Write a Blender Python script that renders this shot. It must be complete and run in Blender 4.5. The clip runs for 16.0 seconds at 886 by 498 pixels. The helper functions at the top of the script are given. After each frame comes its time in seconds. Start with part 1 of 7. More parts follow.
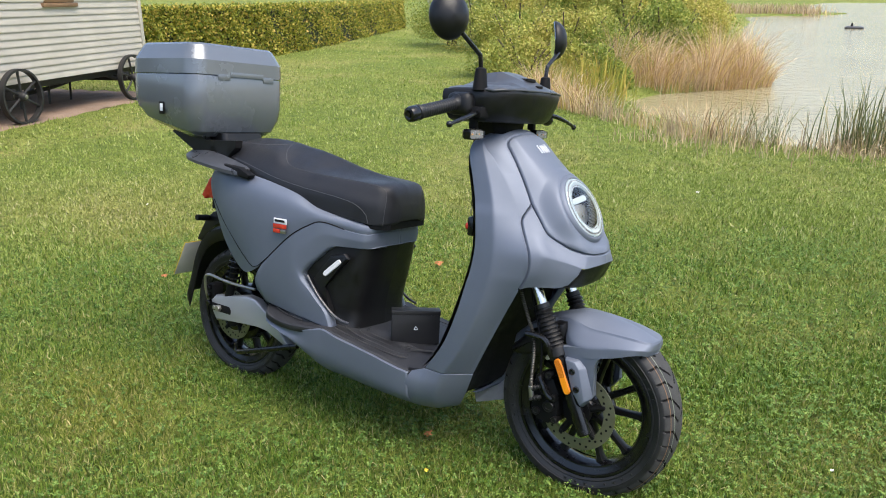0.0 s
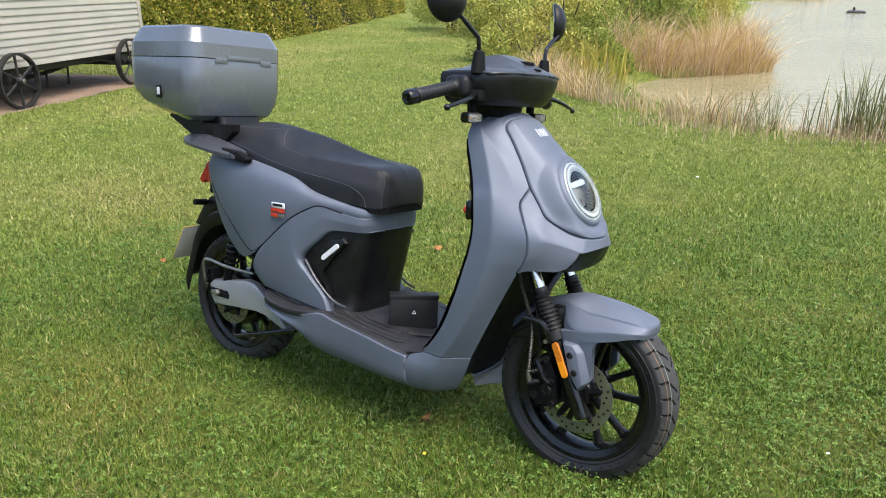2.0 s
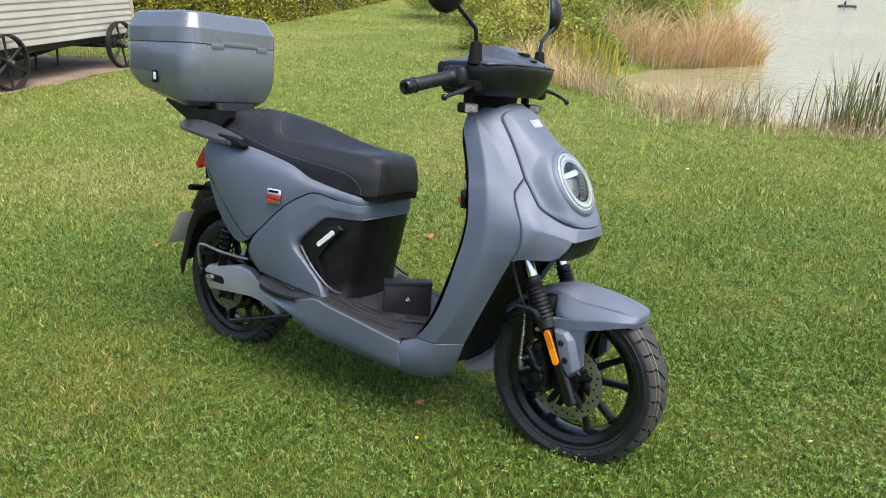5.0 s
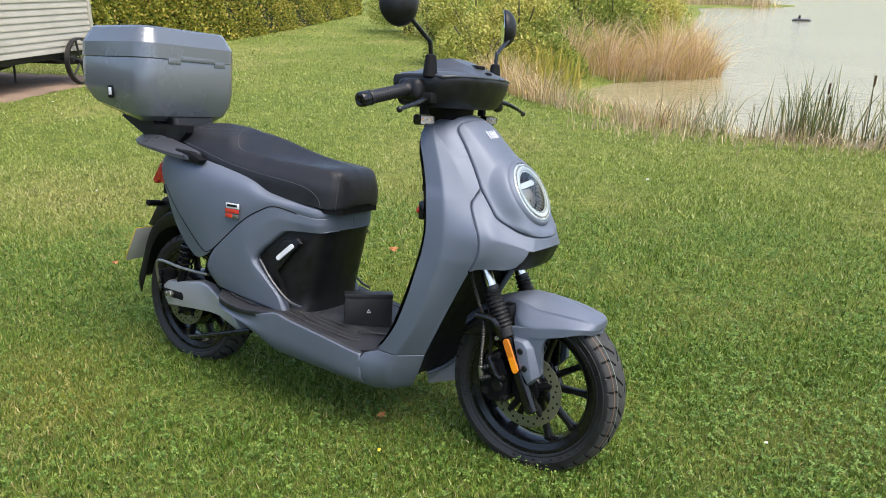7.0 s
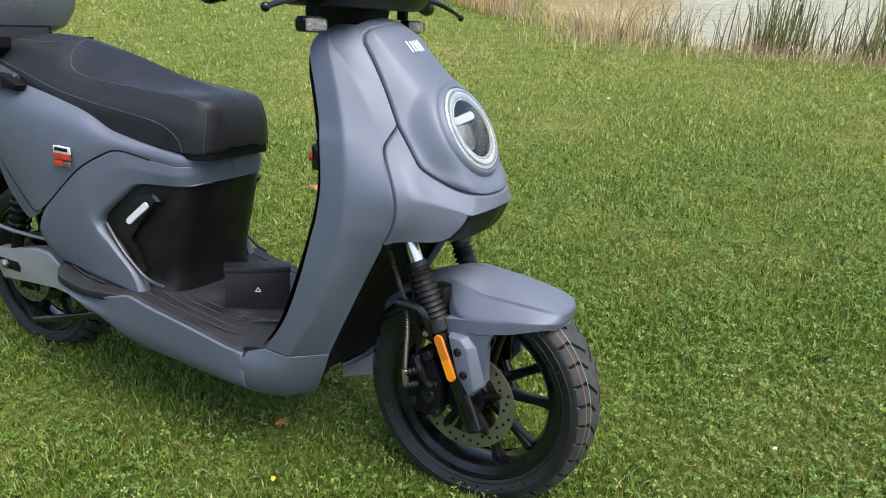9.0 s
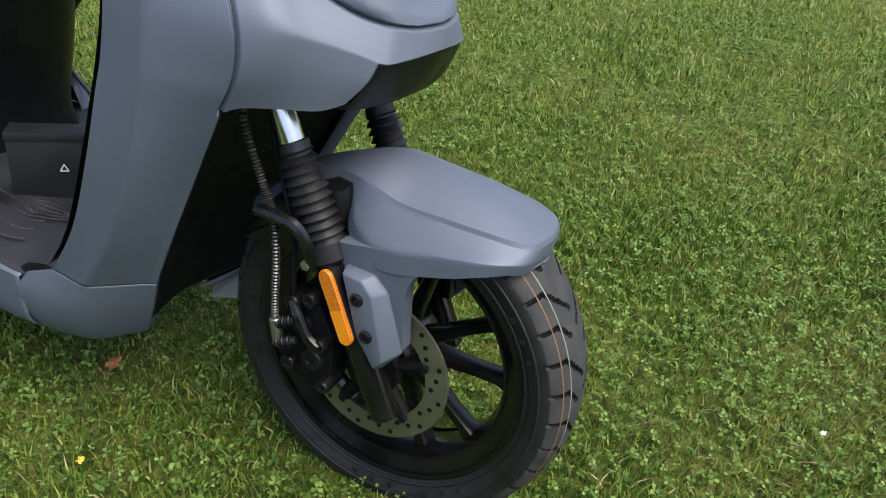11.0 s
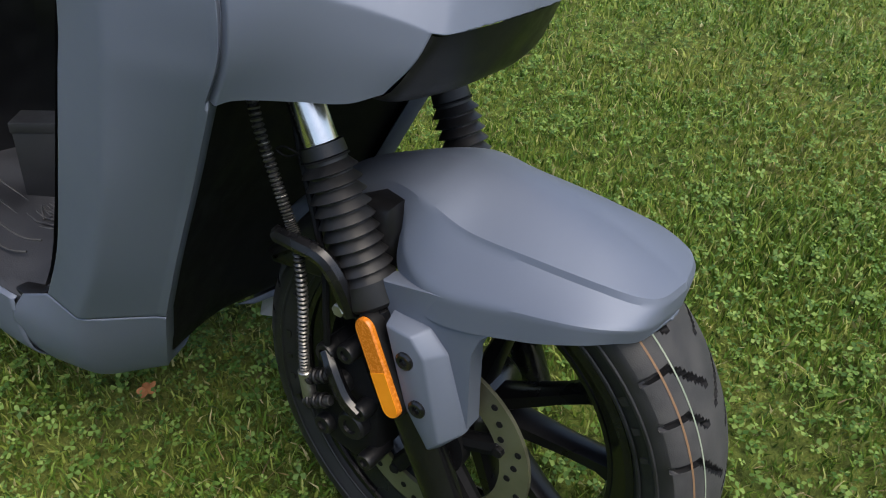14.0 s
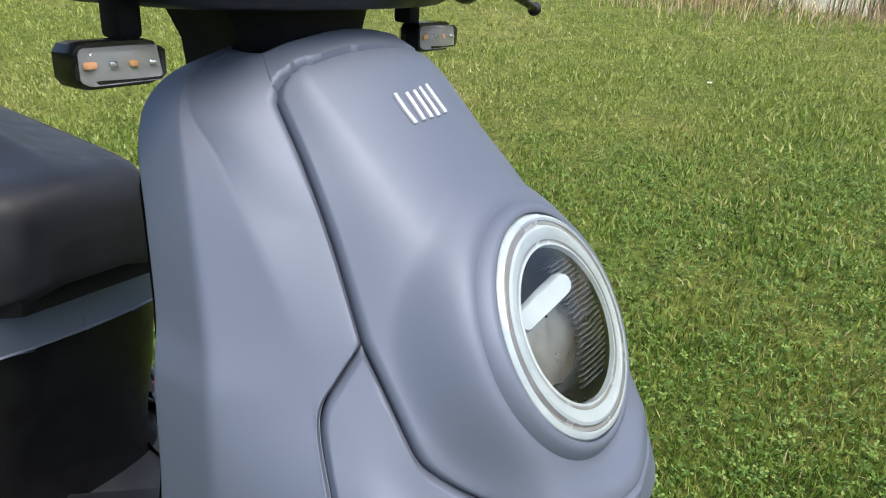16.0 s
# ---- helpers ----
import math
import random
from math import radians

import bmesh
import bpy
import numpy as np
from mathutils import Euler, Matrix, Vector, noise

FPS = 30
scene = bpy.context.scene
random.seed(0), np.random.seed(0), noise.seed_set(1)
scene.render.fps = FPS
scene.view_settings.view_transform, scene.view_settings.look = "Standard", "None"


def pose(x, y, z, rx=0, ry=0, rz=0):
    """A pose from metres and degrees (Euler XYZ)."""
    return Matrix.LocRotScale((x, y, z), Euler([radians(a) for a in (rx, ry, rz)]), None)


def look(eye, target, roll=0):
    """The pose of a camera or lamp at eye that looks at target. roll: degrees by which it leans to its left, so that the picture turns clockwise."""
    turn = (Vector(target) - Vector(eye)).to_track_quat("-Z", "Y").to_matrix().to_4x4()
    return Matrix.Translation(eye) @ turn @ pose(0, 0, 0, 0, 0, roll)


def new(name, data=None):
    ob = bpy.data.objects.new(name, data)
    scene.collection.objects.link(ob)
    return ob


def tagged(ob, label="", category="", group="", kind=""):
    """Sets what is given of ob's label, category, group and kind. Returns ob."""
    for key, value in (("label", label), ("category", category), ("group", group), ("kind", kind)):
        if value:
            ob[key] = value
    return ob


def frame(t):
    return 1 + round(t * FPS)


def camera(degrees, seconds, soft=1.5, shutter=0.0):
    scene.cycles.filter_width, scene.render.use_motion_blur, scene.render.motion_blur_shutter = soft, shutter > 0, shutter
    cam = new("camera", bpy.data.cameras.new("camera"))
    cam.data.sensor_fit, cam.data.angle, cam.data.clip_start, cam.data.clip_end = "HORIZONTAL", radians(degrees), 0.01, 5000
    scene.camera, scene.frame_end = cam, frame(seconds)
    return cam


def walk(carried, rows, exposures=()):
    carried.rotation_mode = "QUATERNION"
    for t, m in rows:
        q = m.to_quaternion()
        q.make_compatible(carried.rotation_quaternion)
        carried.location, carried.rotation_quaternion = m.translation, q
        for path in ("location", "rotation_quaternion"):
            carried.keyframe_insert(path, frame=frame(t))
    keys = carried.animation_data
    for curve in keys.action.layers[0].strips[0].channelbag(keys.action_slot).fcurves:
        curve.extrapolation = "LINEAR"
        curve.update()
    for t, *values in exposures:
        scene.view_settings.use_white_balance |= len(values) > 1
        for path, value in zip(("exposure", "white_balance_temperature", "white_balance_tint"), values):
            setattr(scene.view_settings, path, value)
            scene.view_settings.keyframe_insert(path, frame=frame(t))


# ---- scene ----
cam = camera(61.2, 16.0, 1.0)
# The lawn's plane round the scooter slopes a little; the path is kept in the lawn's own axes.
PIVOT = Matrix.Translation((-1.2, 2.05, 0.0))
LAWN = PIVOT @ pose(0, 0, 0, -1.08, -2.73, 0) @ PIVOT.inverted()
PATH = [
    (0, (0.256, 0.2, 1.276), (-0.79, 1.808, 0.711), -1.7),
    (0.5, (0.254, 0.199, 1.272), (-0.792, 1.805, 0.7), -1.6),
    (1, (0.261, 0.199, 1.27), (-0.783, 1.803, 0.689), -1.7),
    (1.5, (0.266, 0.201, 1.272), (-0.776, 1.801, 0.68), -1.7),
    (2, (0.259, 0.204, 1.271), (-0.781, 1.802, 0.669), -1.7),
    (2.5, (0.247, 0.208, 1.272), (-0.79, 1.805, 0.659), -1.6),
    (3, (0.244, 0.207, 1.277), (-0.786, 1.803, 0.651), -1.5),
    (3.5, (0.244, 0.206, 1.277), (-0.777, 1.802, 0.637), -1.0),
    (6, (0.29, 0.147, 1.281), (-0.703, 1.773, 0.671), -0.6),
    (6.5, (0.301, 0.145, 1.276), (-0.661, 1.794, 0.681), -0.7),
    (7, (0.295, 0.173, 1.275), (-0.651, 1.831, 0.677), -0.9),
    (7.5, (0.283, 0.273, 1.265), (-0.679, 1.919, 0.662), -1.2),
    (8, (0.292, 0.45, 1.265), (-0.671, 2.081, 0.624), -1.4),
    (8.5, (0.228, 0.6, 1.241), (-0.657, 2.24, 0.516), -1.0),
    (9, (0.078, 0.753, 1.173), (-0.724, 2.4, 0.37), -0.7),
    (9.5, (-0.003, 0.922, 1.173), (-0.743, 2.534, 0.248), 0.2),
    (10, (-0.033, 1.171, 1.103), (-0.745, 2.734, 0.078), 1.1),
    (12.5, (-0.172, 1.37, 0.833), (-0.745, 2.892, -0.331), 6.1),
    (13, (-0.171, 1.371, 0.836), (-0.768, 2.882, -0.331), 5.2),
    (13.5, (-0.188, 1.4, 0.854), (-0.886, 2.849, -0.334), 3.0),
    (14, (-0.184, 1.561, 0.845), (-1.055, 2.908, -0.349), -0.9),
    (14.5, (-0.191, 1.68, 0.874), (-1.223, 2.965, -0.26), -4.0),
    (15, (-0.265, 1.718, 0.965), (-1.37, 3.018, -0.078), -5.2),
    (15.5, (-0.327, 1.704, 1.034), (-1.413, 3.089, 0.085), -4.0),
    (16, (-0.348, 1.649, 1.099), (-1.264, 3.187, 0.206), -2.1),
]
walk(cam, [(t, LAWN @ look(eye, target, roll)) for t, eye, target, roll in PATH], [(0.0, 1.0), (3.5, 1.0), (9.5, 0.92), (12.3, 0.60), (14.0, 0.56), (15.0, 0.72), (16.0, 0.88)])

# ---- light ----
world = bpy.data.worlds.new("sky")
scene.world = world
world.use_nodes = True
wn, wl = world.node_tree.nodes, world.node_tree.links
sky = wn.new("ShaderNodeTexSky")
sky.sky_type = 'NISHITA'
sky.sun_disc = False
SUN_EL, SUN_AZ = 65.0, 104.0        # degrees; azimuth clockwise from +y
sky.sun_elevation, sky.sun_rotation = radians(SUN_EL), radians(SUN_AZ)
sky.air_density, sky.dust_density, sky.ozone_density = 1.0, 3.0, 1.0
wl.new(sky.outputs[0], wn["Background"].inputs[0])
wn["Background"].inputs[1].default_value = 0.165
sun_data = bpy.data.lights.new("sun", 'SUN')
sun_data.energy, sun_data.angle, sun_data.color = 1.75, radians(45), (1.0, 0.93, 0.82)
sun = new("sun", sun_data)
_a, _e = radians(SUN_AZ), radians(SUN_EL)
SUN_DIR = Vector((math.sin(_a) * math.cos(_e), math.cos(_a) * math.cos(_e), math.sin(_e)))
sun.matrix_world = look(tuple(SUN_DIR * 60), (0, 0, 0))


# ---- materials ----
def nodes_of(name, rough=0.5, metal=0.0):
    m = bpy.data.materials.new(name)
    m.use_nodes = True
    n, l = m.node_tree.nodes, m.node_tree.links
    b = n["Principled BSDF"]
    b.inputs["Roughness"].default_value = rough
    b.inputs["Metallic"].default_value = metal
    return m, n, l, b


def grain(n, l, scale, detail=4.0, coord="Object", rough=0.6):
    t = n.new("ShaderNodeTexNoise")
    t.inputs["Scale"].default_value = scale
    t.inputs["Detail"].default_value = detail
    t.inputs["Roughness"].default_value = rough
    c = n.new("ShaderNodeTexCoord")
    l.new(c.outputs[coord], t.inputs["Vector"])
    return t


def ramp(n, l, source, stops):
    r = n.new("ShaderNodeValToRGB")
    e = r.color_ramp.elements
    while len(e) < len(stops):
        e.new(0.5)
    for el, (p, c) in zip(e, stops):
        el.position, el.color = p, (*c, 1)
    l.new(source, r.inputs[0])
    return r


def bump(n, l, b, source, strength, distance):
    k = n.new("ShaderNodeBump")
    k.inputs["Strength"].default_value = strength
    k.inputs["Distance"].default_value = distance
    l.new(source, k.inputs["Height"])
    l.new(k.outputs[0], b.inputs["Normal"])
    return k


def surface(name, lo, hi, rough=0.5, metal=0.0, scale=20.0, fine=400.0, relief=0.15, depth=0.0005, spread=0.12, coord="Object", gloss=0.5):
    """A surface whose colour drifts between lo and hi, with fine grain and uneven gloss."""
    m, n, l, b = nodes_of(name, rough, metal)
    b.inputs["Specular IOR Level"].default_value = gloss
    big = grain(n, l, scale, coord=coord)
    r = ramp(n, l, big.outputs[0], [(0.32, lo), (0.68, hi)])
    l.new(r.outputs[0], b.inputs["Base Color"])
    g = ramp(n, l, big.outputs[0], [(0.3, (max(rough - spread, 0.02),) * 3), (0.7, (min(rough + spread, 1.0),) * 3)])
    l.new(g.outputs[0], b.inputs["Roughness"])
    if relief:
        bump(n, l, b, grain(n, l, fine, 3.0, coord=coord).outputs[0], relief, depth)
    return m


def islands(name, stops, rough=0.6, trans=0.25, drift=0.6, patches=None):
    """Leaves or blades: each takes its own colour from the ramp."""
    m, n, l, b = nodes_of(name, rough)
    b.inputs["Specular IOR Level"].default_value = 0.22
    g = n.new("ShaderNodeNewGeometry")
    v = g.outputs["Random Per Island"]
    r = ramp(n, l, v, stops)
    col = r.outputs[0]
    if patches:
        c = n.new("ShaderNodeTexNoise")
        c.inputs["Scale"].default_value, c.inputs["Detail"].default_value = patches[0], 3.0
        l.new(g.outputs["Position"], c.inputs["Vector"])
        f = ramp(n, l, c.outputs[0], [(patches[1], (0, 0, 0)), (patches[2], (1, 1, 1))])
        r2 = ramp(n, l, v, patches[3])
        mix = n.new("ShaderNodeMix")
        mix.data_type = 'RGBA'
        l.new(f.outputs[0], mix.inputs["Factor"])
        l.new(col, mix.inputs["A"])
        l.new(r2.outputs[0], mix.inputs["B"])
        col = mix.outputs["Result"]
    l.new(col, b.inputs["Base Color"])
    if trans:
        t = n.new("ShaderNodeBsdfTranslucent")
        l.new(col, t.inputs["Color"])
        x = n.new("ShaderNodeMixShader")
        x.inputs[0].default_value = trans
        l.new(b.outputs[0], x.inputs[1])
        l.new(t.outputs[0], x.inputs[2])
        l.new(x.outputs[0], n["Material Output"].inputs["Surface"])
    return m


def paint_material(name, lo, hi, rough, metal, coat=0.0):
    m, n, l, b = nodes_of(name, rough, metal)
    big = grain(n, l, 3.0)
    r = ramp(n, l, big.outputs[0], [(0.3, lo), (0.7, hi)])
    l.new(r.outputs[0], b.inputs["Base Color"])
    smear = grain(n, l, 9.0, 6.0)
    g = ramp(n, l, smear.outputs[0], [(0.35, (rough - 0.04,) * 3), (0.65, (rough + 0.05,) * 3)])
    l.new(g.outputs[0], b.inputs["Roughness"])
    bump(n, l, b, grain(n, l, 1800.0, 2.0).outputs[0], 0.06, 0.0002)
    b.inputs["Coat Weight"].default_value = coat
    b.inputs["Coat Roughness"].default_value = 0.12
    return m


PAINT = paint_material("satin_grey_paint", (0.136, 0.158, 0.204), (0.145, 0.168, 0.216), 0.56, 0.38)
CASE_PAINT = paint_material("gloss_grey_paint", (0.140, 0.156, 0.176), (0.156, 0.172, 0.192), 0.24, 0.35, 0.6)
SILVER = paint_material("silver_cast", (0.36, 0.37, 0.39), (0.42, 0.43, 0.45), 0.42, 0.55)
PLASTIC = surface("black_plastic", (0.005, 0.005, 0.0055), (0.009, 0.009, 0.010), 0.40, 0.0, 25, 900, 0.25, 0.0004, gloss=0.36)
GLOSS_BLACK = surface("black_gloss", (0.004, 0.004, 0.0045), (0.007, 0.007, 0.008), 0.22, 0.0, 20, 700, 0.05, 0.0002)
RIM_BLACK = surface("black_wheel_paint", (0.004, 0.004, 0.0045), (0.007, 0.007, 0.008), 0.34, 0.0, 20, 700, 0.08, 0.0002, gloss=0.32)
MATT_BLACK = surface("black_matt", (0.004, 0.004, 0.0045), (0.007, 0.007, 0.0075), 0.62, 0.0, 25, 900, 0.3, 0.0004, gloss=0.18)
LENS_GREY = surface("lens_grey", (0.26, 0.27, 0.28), (0.34, 0.35, 0.36), 0.2, 0.3, 30, 500, 0.05)
SCUFF = surface("scuffed_ridge", (0.02, 0.02, 0.021), (0.07, 0.069, 0.068), 0.8, 0.0, 60, 500, 0.3)
MARK_SILVER = surface("silver_mark", (0.42, 0.44, 0.48), (0.50, 0.52, 0.56), 0.35, 0.3, 30, 500, 0.05)
LIT_FAIRING = surface("sunlit_fairing", (0.50, 0.51, 0.56), (0.58, 0.59, 0.64), 0.5, 0.2, 30, 500, 0.1)
DASH_GREY = surface("dark_grey_plastic", (0.045, 0.048, 0.056), (0.062, 0.066, 0.076), 0.36, 0.1, 12, 900, 0.1, 0.0003)
FLOOR_BLACK = surface("dusty_black_rubber", (0.012, 0.0125, 0.015), (0.032, 0.033, 0.037), 0.6, 0.0, 14, 500, 0.4, 0.0006)
VINYL = surface("seat_vinyl", (0.012, 0.0125, 0.0150), (0.018, 0.0188, 0.0225), 0.46, 0.0, 15, 1100, 0.4, 0.0004, gloss=0.36)
THREAD = surface("grey_thread", (0.05, 0.05, 0.055), (0.08, 0.08, 0.085), 0.8, 0.0, 50, 2000, 0.2)
RUBBER = surface("tyre_rubber", (0.008, 0.008, 0.0085), (0.018, 0.018, 0.0185), 0.50, 0.0, 30, 900, 0.35, 0.0005)
TREAD = surface("worn_tread", (0.024, 0.024, 0.025), (0.056, 0.055, 0.053), 0.75, 0.0, 35, 900, 0.4, 0.0006)
BOOT = surface("boot_rubber", (0.006, 0.006, 0.0065), (0.011, 0.011, 0.012), 0.48, 0.0, 40, 700, 0.15, 0.0003)
CHROME = surface("chrome", (0.62, 0.61, 0.59), (0.72, 0.71, 0.69), 0.16, 1.0, 40, 600, 0.04, 0.0002, 0.05)
STEEL = surface("dull_steel", (0.30, 0.29, 0.27), (0.42, 0.41, 0.38), 0.38, 0.9, 60, 600, 0.1, 0.0002)
GUARD_STEEL = surface("dark_steel", (0.12, 0.115, 0.105), (0.20, 0.195, 0.18), 0.42, 0.85, 60, 600, 0.1, 0.0002)
DISC = surface("oiled_disc", (0.175, 0.175, 0.115), (0.24, 0.24, 0.165), 0.42, 0.75, 18, 900, 0.15, 0.0002)
AMBER = surface("amber_lens", (0.80, 0.26, 0.01), (0.92, 0.34, 0.02), 0.22, 0.0, 30, 500, 0.1, 0.0003)
AMBER_DEEP = surface("deep_amber_lens", (0.50, 0.15, 0.012), (0.66, 0.20, 0.016), 0.25, 0.0, 400, 700, 0.5, 0.0006)
LED_AMBER = surface("pale_amber_led", (0.50, 0.25, 0.10), (0.60, 0.32, 0.14), 0.25, 0.0, 60, 500, 0.1)
RED = surface("red_lens", (0.45, 0.03, 0.02), (0.60, 0.06, 0.03), 0.2, 0.0, 40, 500, 0.1, 0.0003)
WHITE = surface("white_lacquer", (0.68, 0.69, 0.71), (0.76, 0.77, 0.79), 0.35, 0.0, 20, 400, 0.05)
LAMP_WHITE = surface("lamp_diffuser", (0.33, 0.40, 0.44), (0.46, 0.53, 0.57), 0.12, 0.0, 18, 120, 0.12, 0.0006)
PLATE_YELLOW = surface("yellow_reflective", (0.62, 0.43, 0.04), (0.70, 0.50, 0.06), 0.4, 0.0, 30, 500, 0.05)
PLATE_BACK = surface("plate_back", (0.46, 0.45, 0.38), (0.54, 0.53, 0.46), 0.5, 0.0, 15, 300, 0.1)
BRASS_LINE = surface("orange_line", (0.15, 0.085, 0.045), (0.22, 0.13, 0.06), 0.7, 0.0, 60, 500, 0.1)
GREEN_LINE = surface("pale_line", (0.16, 0.20, 0.14), (0.30, 0.34, 0.26), 0.7, 0.0, 60, 500, 0.1)
CARTON = surface("black_carton", (0.012, 0.012, 0.013), (0.018, 0.018, 0.019), 0.55, 0.0, 20, 600, 0.15, 0.0003)
CLAD = surface("cream_boards", (0.44, 0.405, 0.345), (0.52, 0.48, 0.415), 0.6, 0.0, 3, 60, 0.3, 0.002)
DARK_IRON = surface("black_iron", (0.018, 0.018, 0.019), (0.04, 0.038, 0.036), 0.55, 0.3, 8, 80, 0.3, 0.002)
OLD_WOOD = surface("brown_wood", (0.16, 0.09, 0.045), (0.26, 0.16, 0.08), 0.65, 0.0, 6, 80, 0.3, 0.002)
BARK = surface("bark", (0.07, 0.055, 0.04), (0.13, 0.10, 0.075), 0.9, 0.0, 9, 60, 0.8, 0.01)


def glass_material(name, tint=(1, 1, 1)):
    m, n, l, b = nodes_of(name, 0.03)
    b.inputs["Base Color"].default_value = (*tint, 1)
    b.inputs["Transmission Weight"].default_value = 1.0
    b.inputs["IOR"].default_value = 1.45
    return m


GLASS = glass_material("clear_lens")
MIRROR = surface("mirror", (0.85, 0.86, 0.87), (0.88, 0.89, 0.9), 0.03, 1.0, 5, 100, 0.0, 0.0, 0.01)


def ground_material():
    """Turf seen from afar: tufts, mown drifts and worn patches."""
    m, n, l, b = nodes_of("lawn_turf", 0.95)
    b.inputs["Specular IOR Level"].default_value = 0.15
    a = grain(n, l, 0.55, 5.0)
    f = grain(n, l, 38.0, 8.0, rough=0.75)
    g = grain(n, l, 7.0, 4.0)
    col = ramp(n, l, a.outputs[0], [(0.3, (0.114, 0.160, 0.033)), (0.5, (0.161, 0.199, 0.046)), (0.70, (0.252, 0.244, 0.088))]).outputs[0]
    for tex, lo, hi in ((f, (0.30, 0.33, 0.28), (1.65, 1.60, 1.5)), (g, (0.72, 0.78, 0.75), (1.28, 1.22, 1.2))):
        mx = n.new("ShaderNodeMix")
        mx.data_type, mx.blend_type = 'RGBA', 'MULTIPLY'
        mx.inputs["Factor"].default_value = 1.0
        l.new(col, mx.inputs["A"])
        l.new(ramp(n, l, tex.outputs[0], [(0.34, lo), (0.66, hi)]).outputs[0], mx.inputs["B"])
        col = mx.outputs["Result"]
    l.new(col, b.inputs["Base Color"])
    bump(n, l, b, f.outputs[0], 1.0, 0.03)
    return m


def water_material():
    m, n, l, b = nodes_of("pond_water", 0.10)
    a = grain(n, l, 0.25, 3.0)
    r = ramp(n, l, a.outputs[0], [(0.3, (0.27, 0.235, 0.13)), (0.7, (0.33, 0.295, 0.18))])
    l.new(r.outputs[0], b.inputs["Base Color"])
    b.inputs["IOR"].default_value = 1.22
    b.inputs["Specular IOR Level"].default_value = 0.28
    bump(n, l, b, grain(n, l, 5.0, 4.0).outputs[0], 0.55, 0.03)
    return m


SOIL, WATER = ground_material(), water_material()
DIRT = surface("bare_earth", (0.17, 0.115, 0.08), (0.27, 0.19, 0.135), 0.95, 0.0, 3.0, 60, 0.8, 0.01)
GRASS = islands("grass_blades", [(0.0, (0.034, 0.074, 0.010)), (0.3, (0.099, 0.187, 0.024)), (0.68, (0.203, 0.304, 0.047)), (0.92, (0.342, 0.396, 0.099)), (1.0, (0.522, 0.458, 0.247))], 0.45, 0.25,
                patches=(1.1, 0.50, 0.68, [(0.0, (0.086, 0.123, 0.018)), (0.4, (0.211, 0.264, 0.043)), (0.78, (0.360, 0.361, 0.087)), (1.0, (0.558, 0.466, 0.205))]))
# far blades: yellower, and lightened so the colour carries the grazing sun's brightness
FAR_GRASS = islands("far_lit_grass_blades", [(0.0, (0.133, 0.194, 0.036)), (0.3, (0.237, 0.306, 0.061)), (0.65, (0.323, 0.388, 0.097)), (0.92, (0.418, 0.459, 0.159)), (1.0, (0.531, 0.510, 0.261))], 0.50, 0.3,
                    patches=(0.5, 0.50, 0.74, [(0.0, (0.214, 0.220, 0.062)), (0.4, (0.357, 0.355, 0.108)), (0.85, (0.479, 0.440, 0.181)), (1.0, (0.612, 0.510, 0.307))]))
THATCH = islands("dead_thatch", [(0.0, (0.10, 0.075, 0.035)), (0.4, (0.22, 0.165, 0.075)), (0.8, (0.36, 0.28, 0.14)), (1.0, (0.50, 0.41, 0.23))], 0.7, 0.15)
CLOVER = islands("clover_leaves", [(0.0, (0.048, 0.109, 0.018)), (0.6, (0.128, 0.223, 0.041)), (1.0, (0.257, 0.361, 0.086))], 0.5, 0.25)
STRAW = islands("dry_reeds", [(0.0, (0.26, 0.18, 0.11)), (0.35, (0.54, 0.41, 0.26)), (0.75, (0.76, 0.61, 0.41)), (0.90, (0.56, 0.47, 0.18)), (1.0, (0.38, 0.40, 0.12))], 0.7, 0.25)
TAN_REED = islands("tan_reeds", [(0.0, (0.24, 0.14, 0.07)), (0.25, (0.54, 0.37, 0.20)), (0.55, (0.78, 0.60, 0.38)), (0.72, (0.86, 0.72, 0.52)), (0.80, (0.70, 0.52, 0.16)), (1.0, (0.52, 0.48, 0.12))], 0.7, 0.3)
GREEN_REED = islands("green_reeds", [(0.0, (0.08, 0.10, 0.035)), (0.4, (0.15, 0.18, 0.06)), (0.7, (0.30, 0.28, 0.11)), (1.0, (0.52, 0.40, 0.22))], 0.55, 0.25)
YELLOW_REED = islands("yellow_flag_leaves", [(0.0, (0.20, 0.24, 0.04)), (0.5, (0.40, 0.36, 0.06)), (1.0, (0.55, 0.40, 0.10))], 0.55, 0.3)
HEDGE_LEAF = islands("hedge_leaves", [(0.0, (0.085, 0.125, 0.018)), (0.4, (0.24, 0.27, 0.04)), (0.75, (0.46, 0.42, 0.07)), (1.0, (0.62, 0.44, 0.12))], 0.45, 0.25)
BUSH_LEAF = islands("bush_leaves", [(0.0, (0.12, 0.185, 0.032)), (0.5, (0.26, 0.33, 0.068)), (0.85, (0.42, 0.46, 0.095)), (1.0, (0.54, 0.50, 0.14))], 0.45, 0.3,
                    patches=(0.35, 0.44, 0.58, [(0.0, (0.25, 0.26, 0.05)), (0.5, (0.47, 0.45, 0.09)), (1.0, (0.62, 0.50, 0.18))]))
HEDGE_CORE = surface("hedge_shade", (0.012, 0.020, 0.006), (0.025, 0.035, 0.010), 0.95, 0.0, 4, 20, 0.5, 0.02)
CATTAIL = surface("cattail", (0.06, 0.03, 0.015), (0.10, 0.05, 0.025), 0.9, 0.0, 40, 300, 0.4)


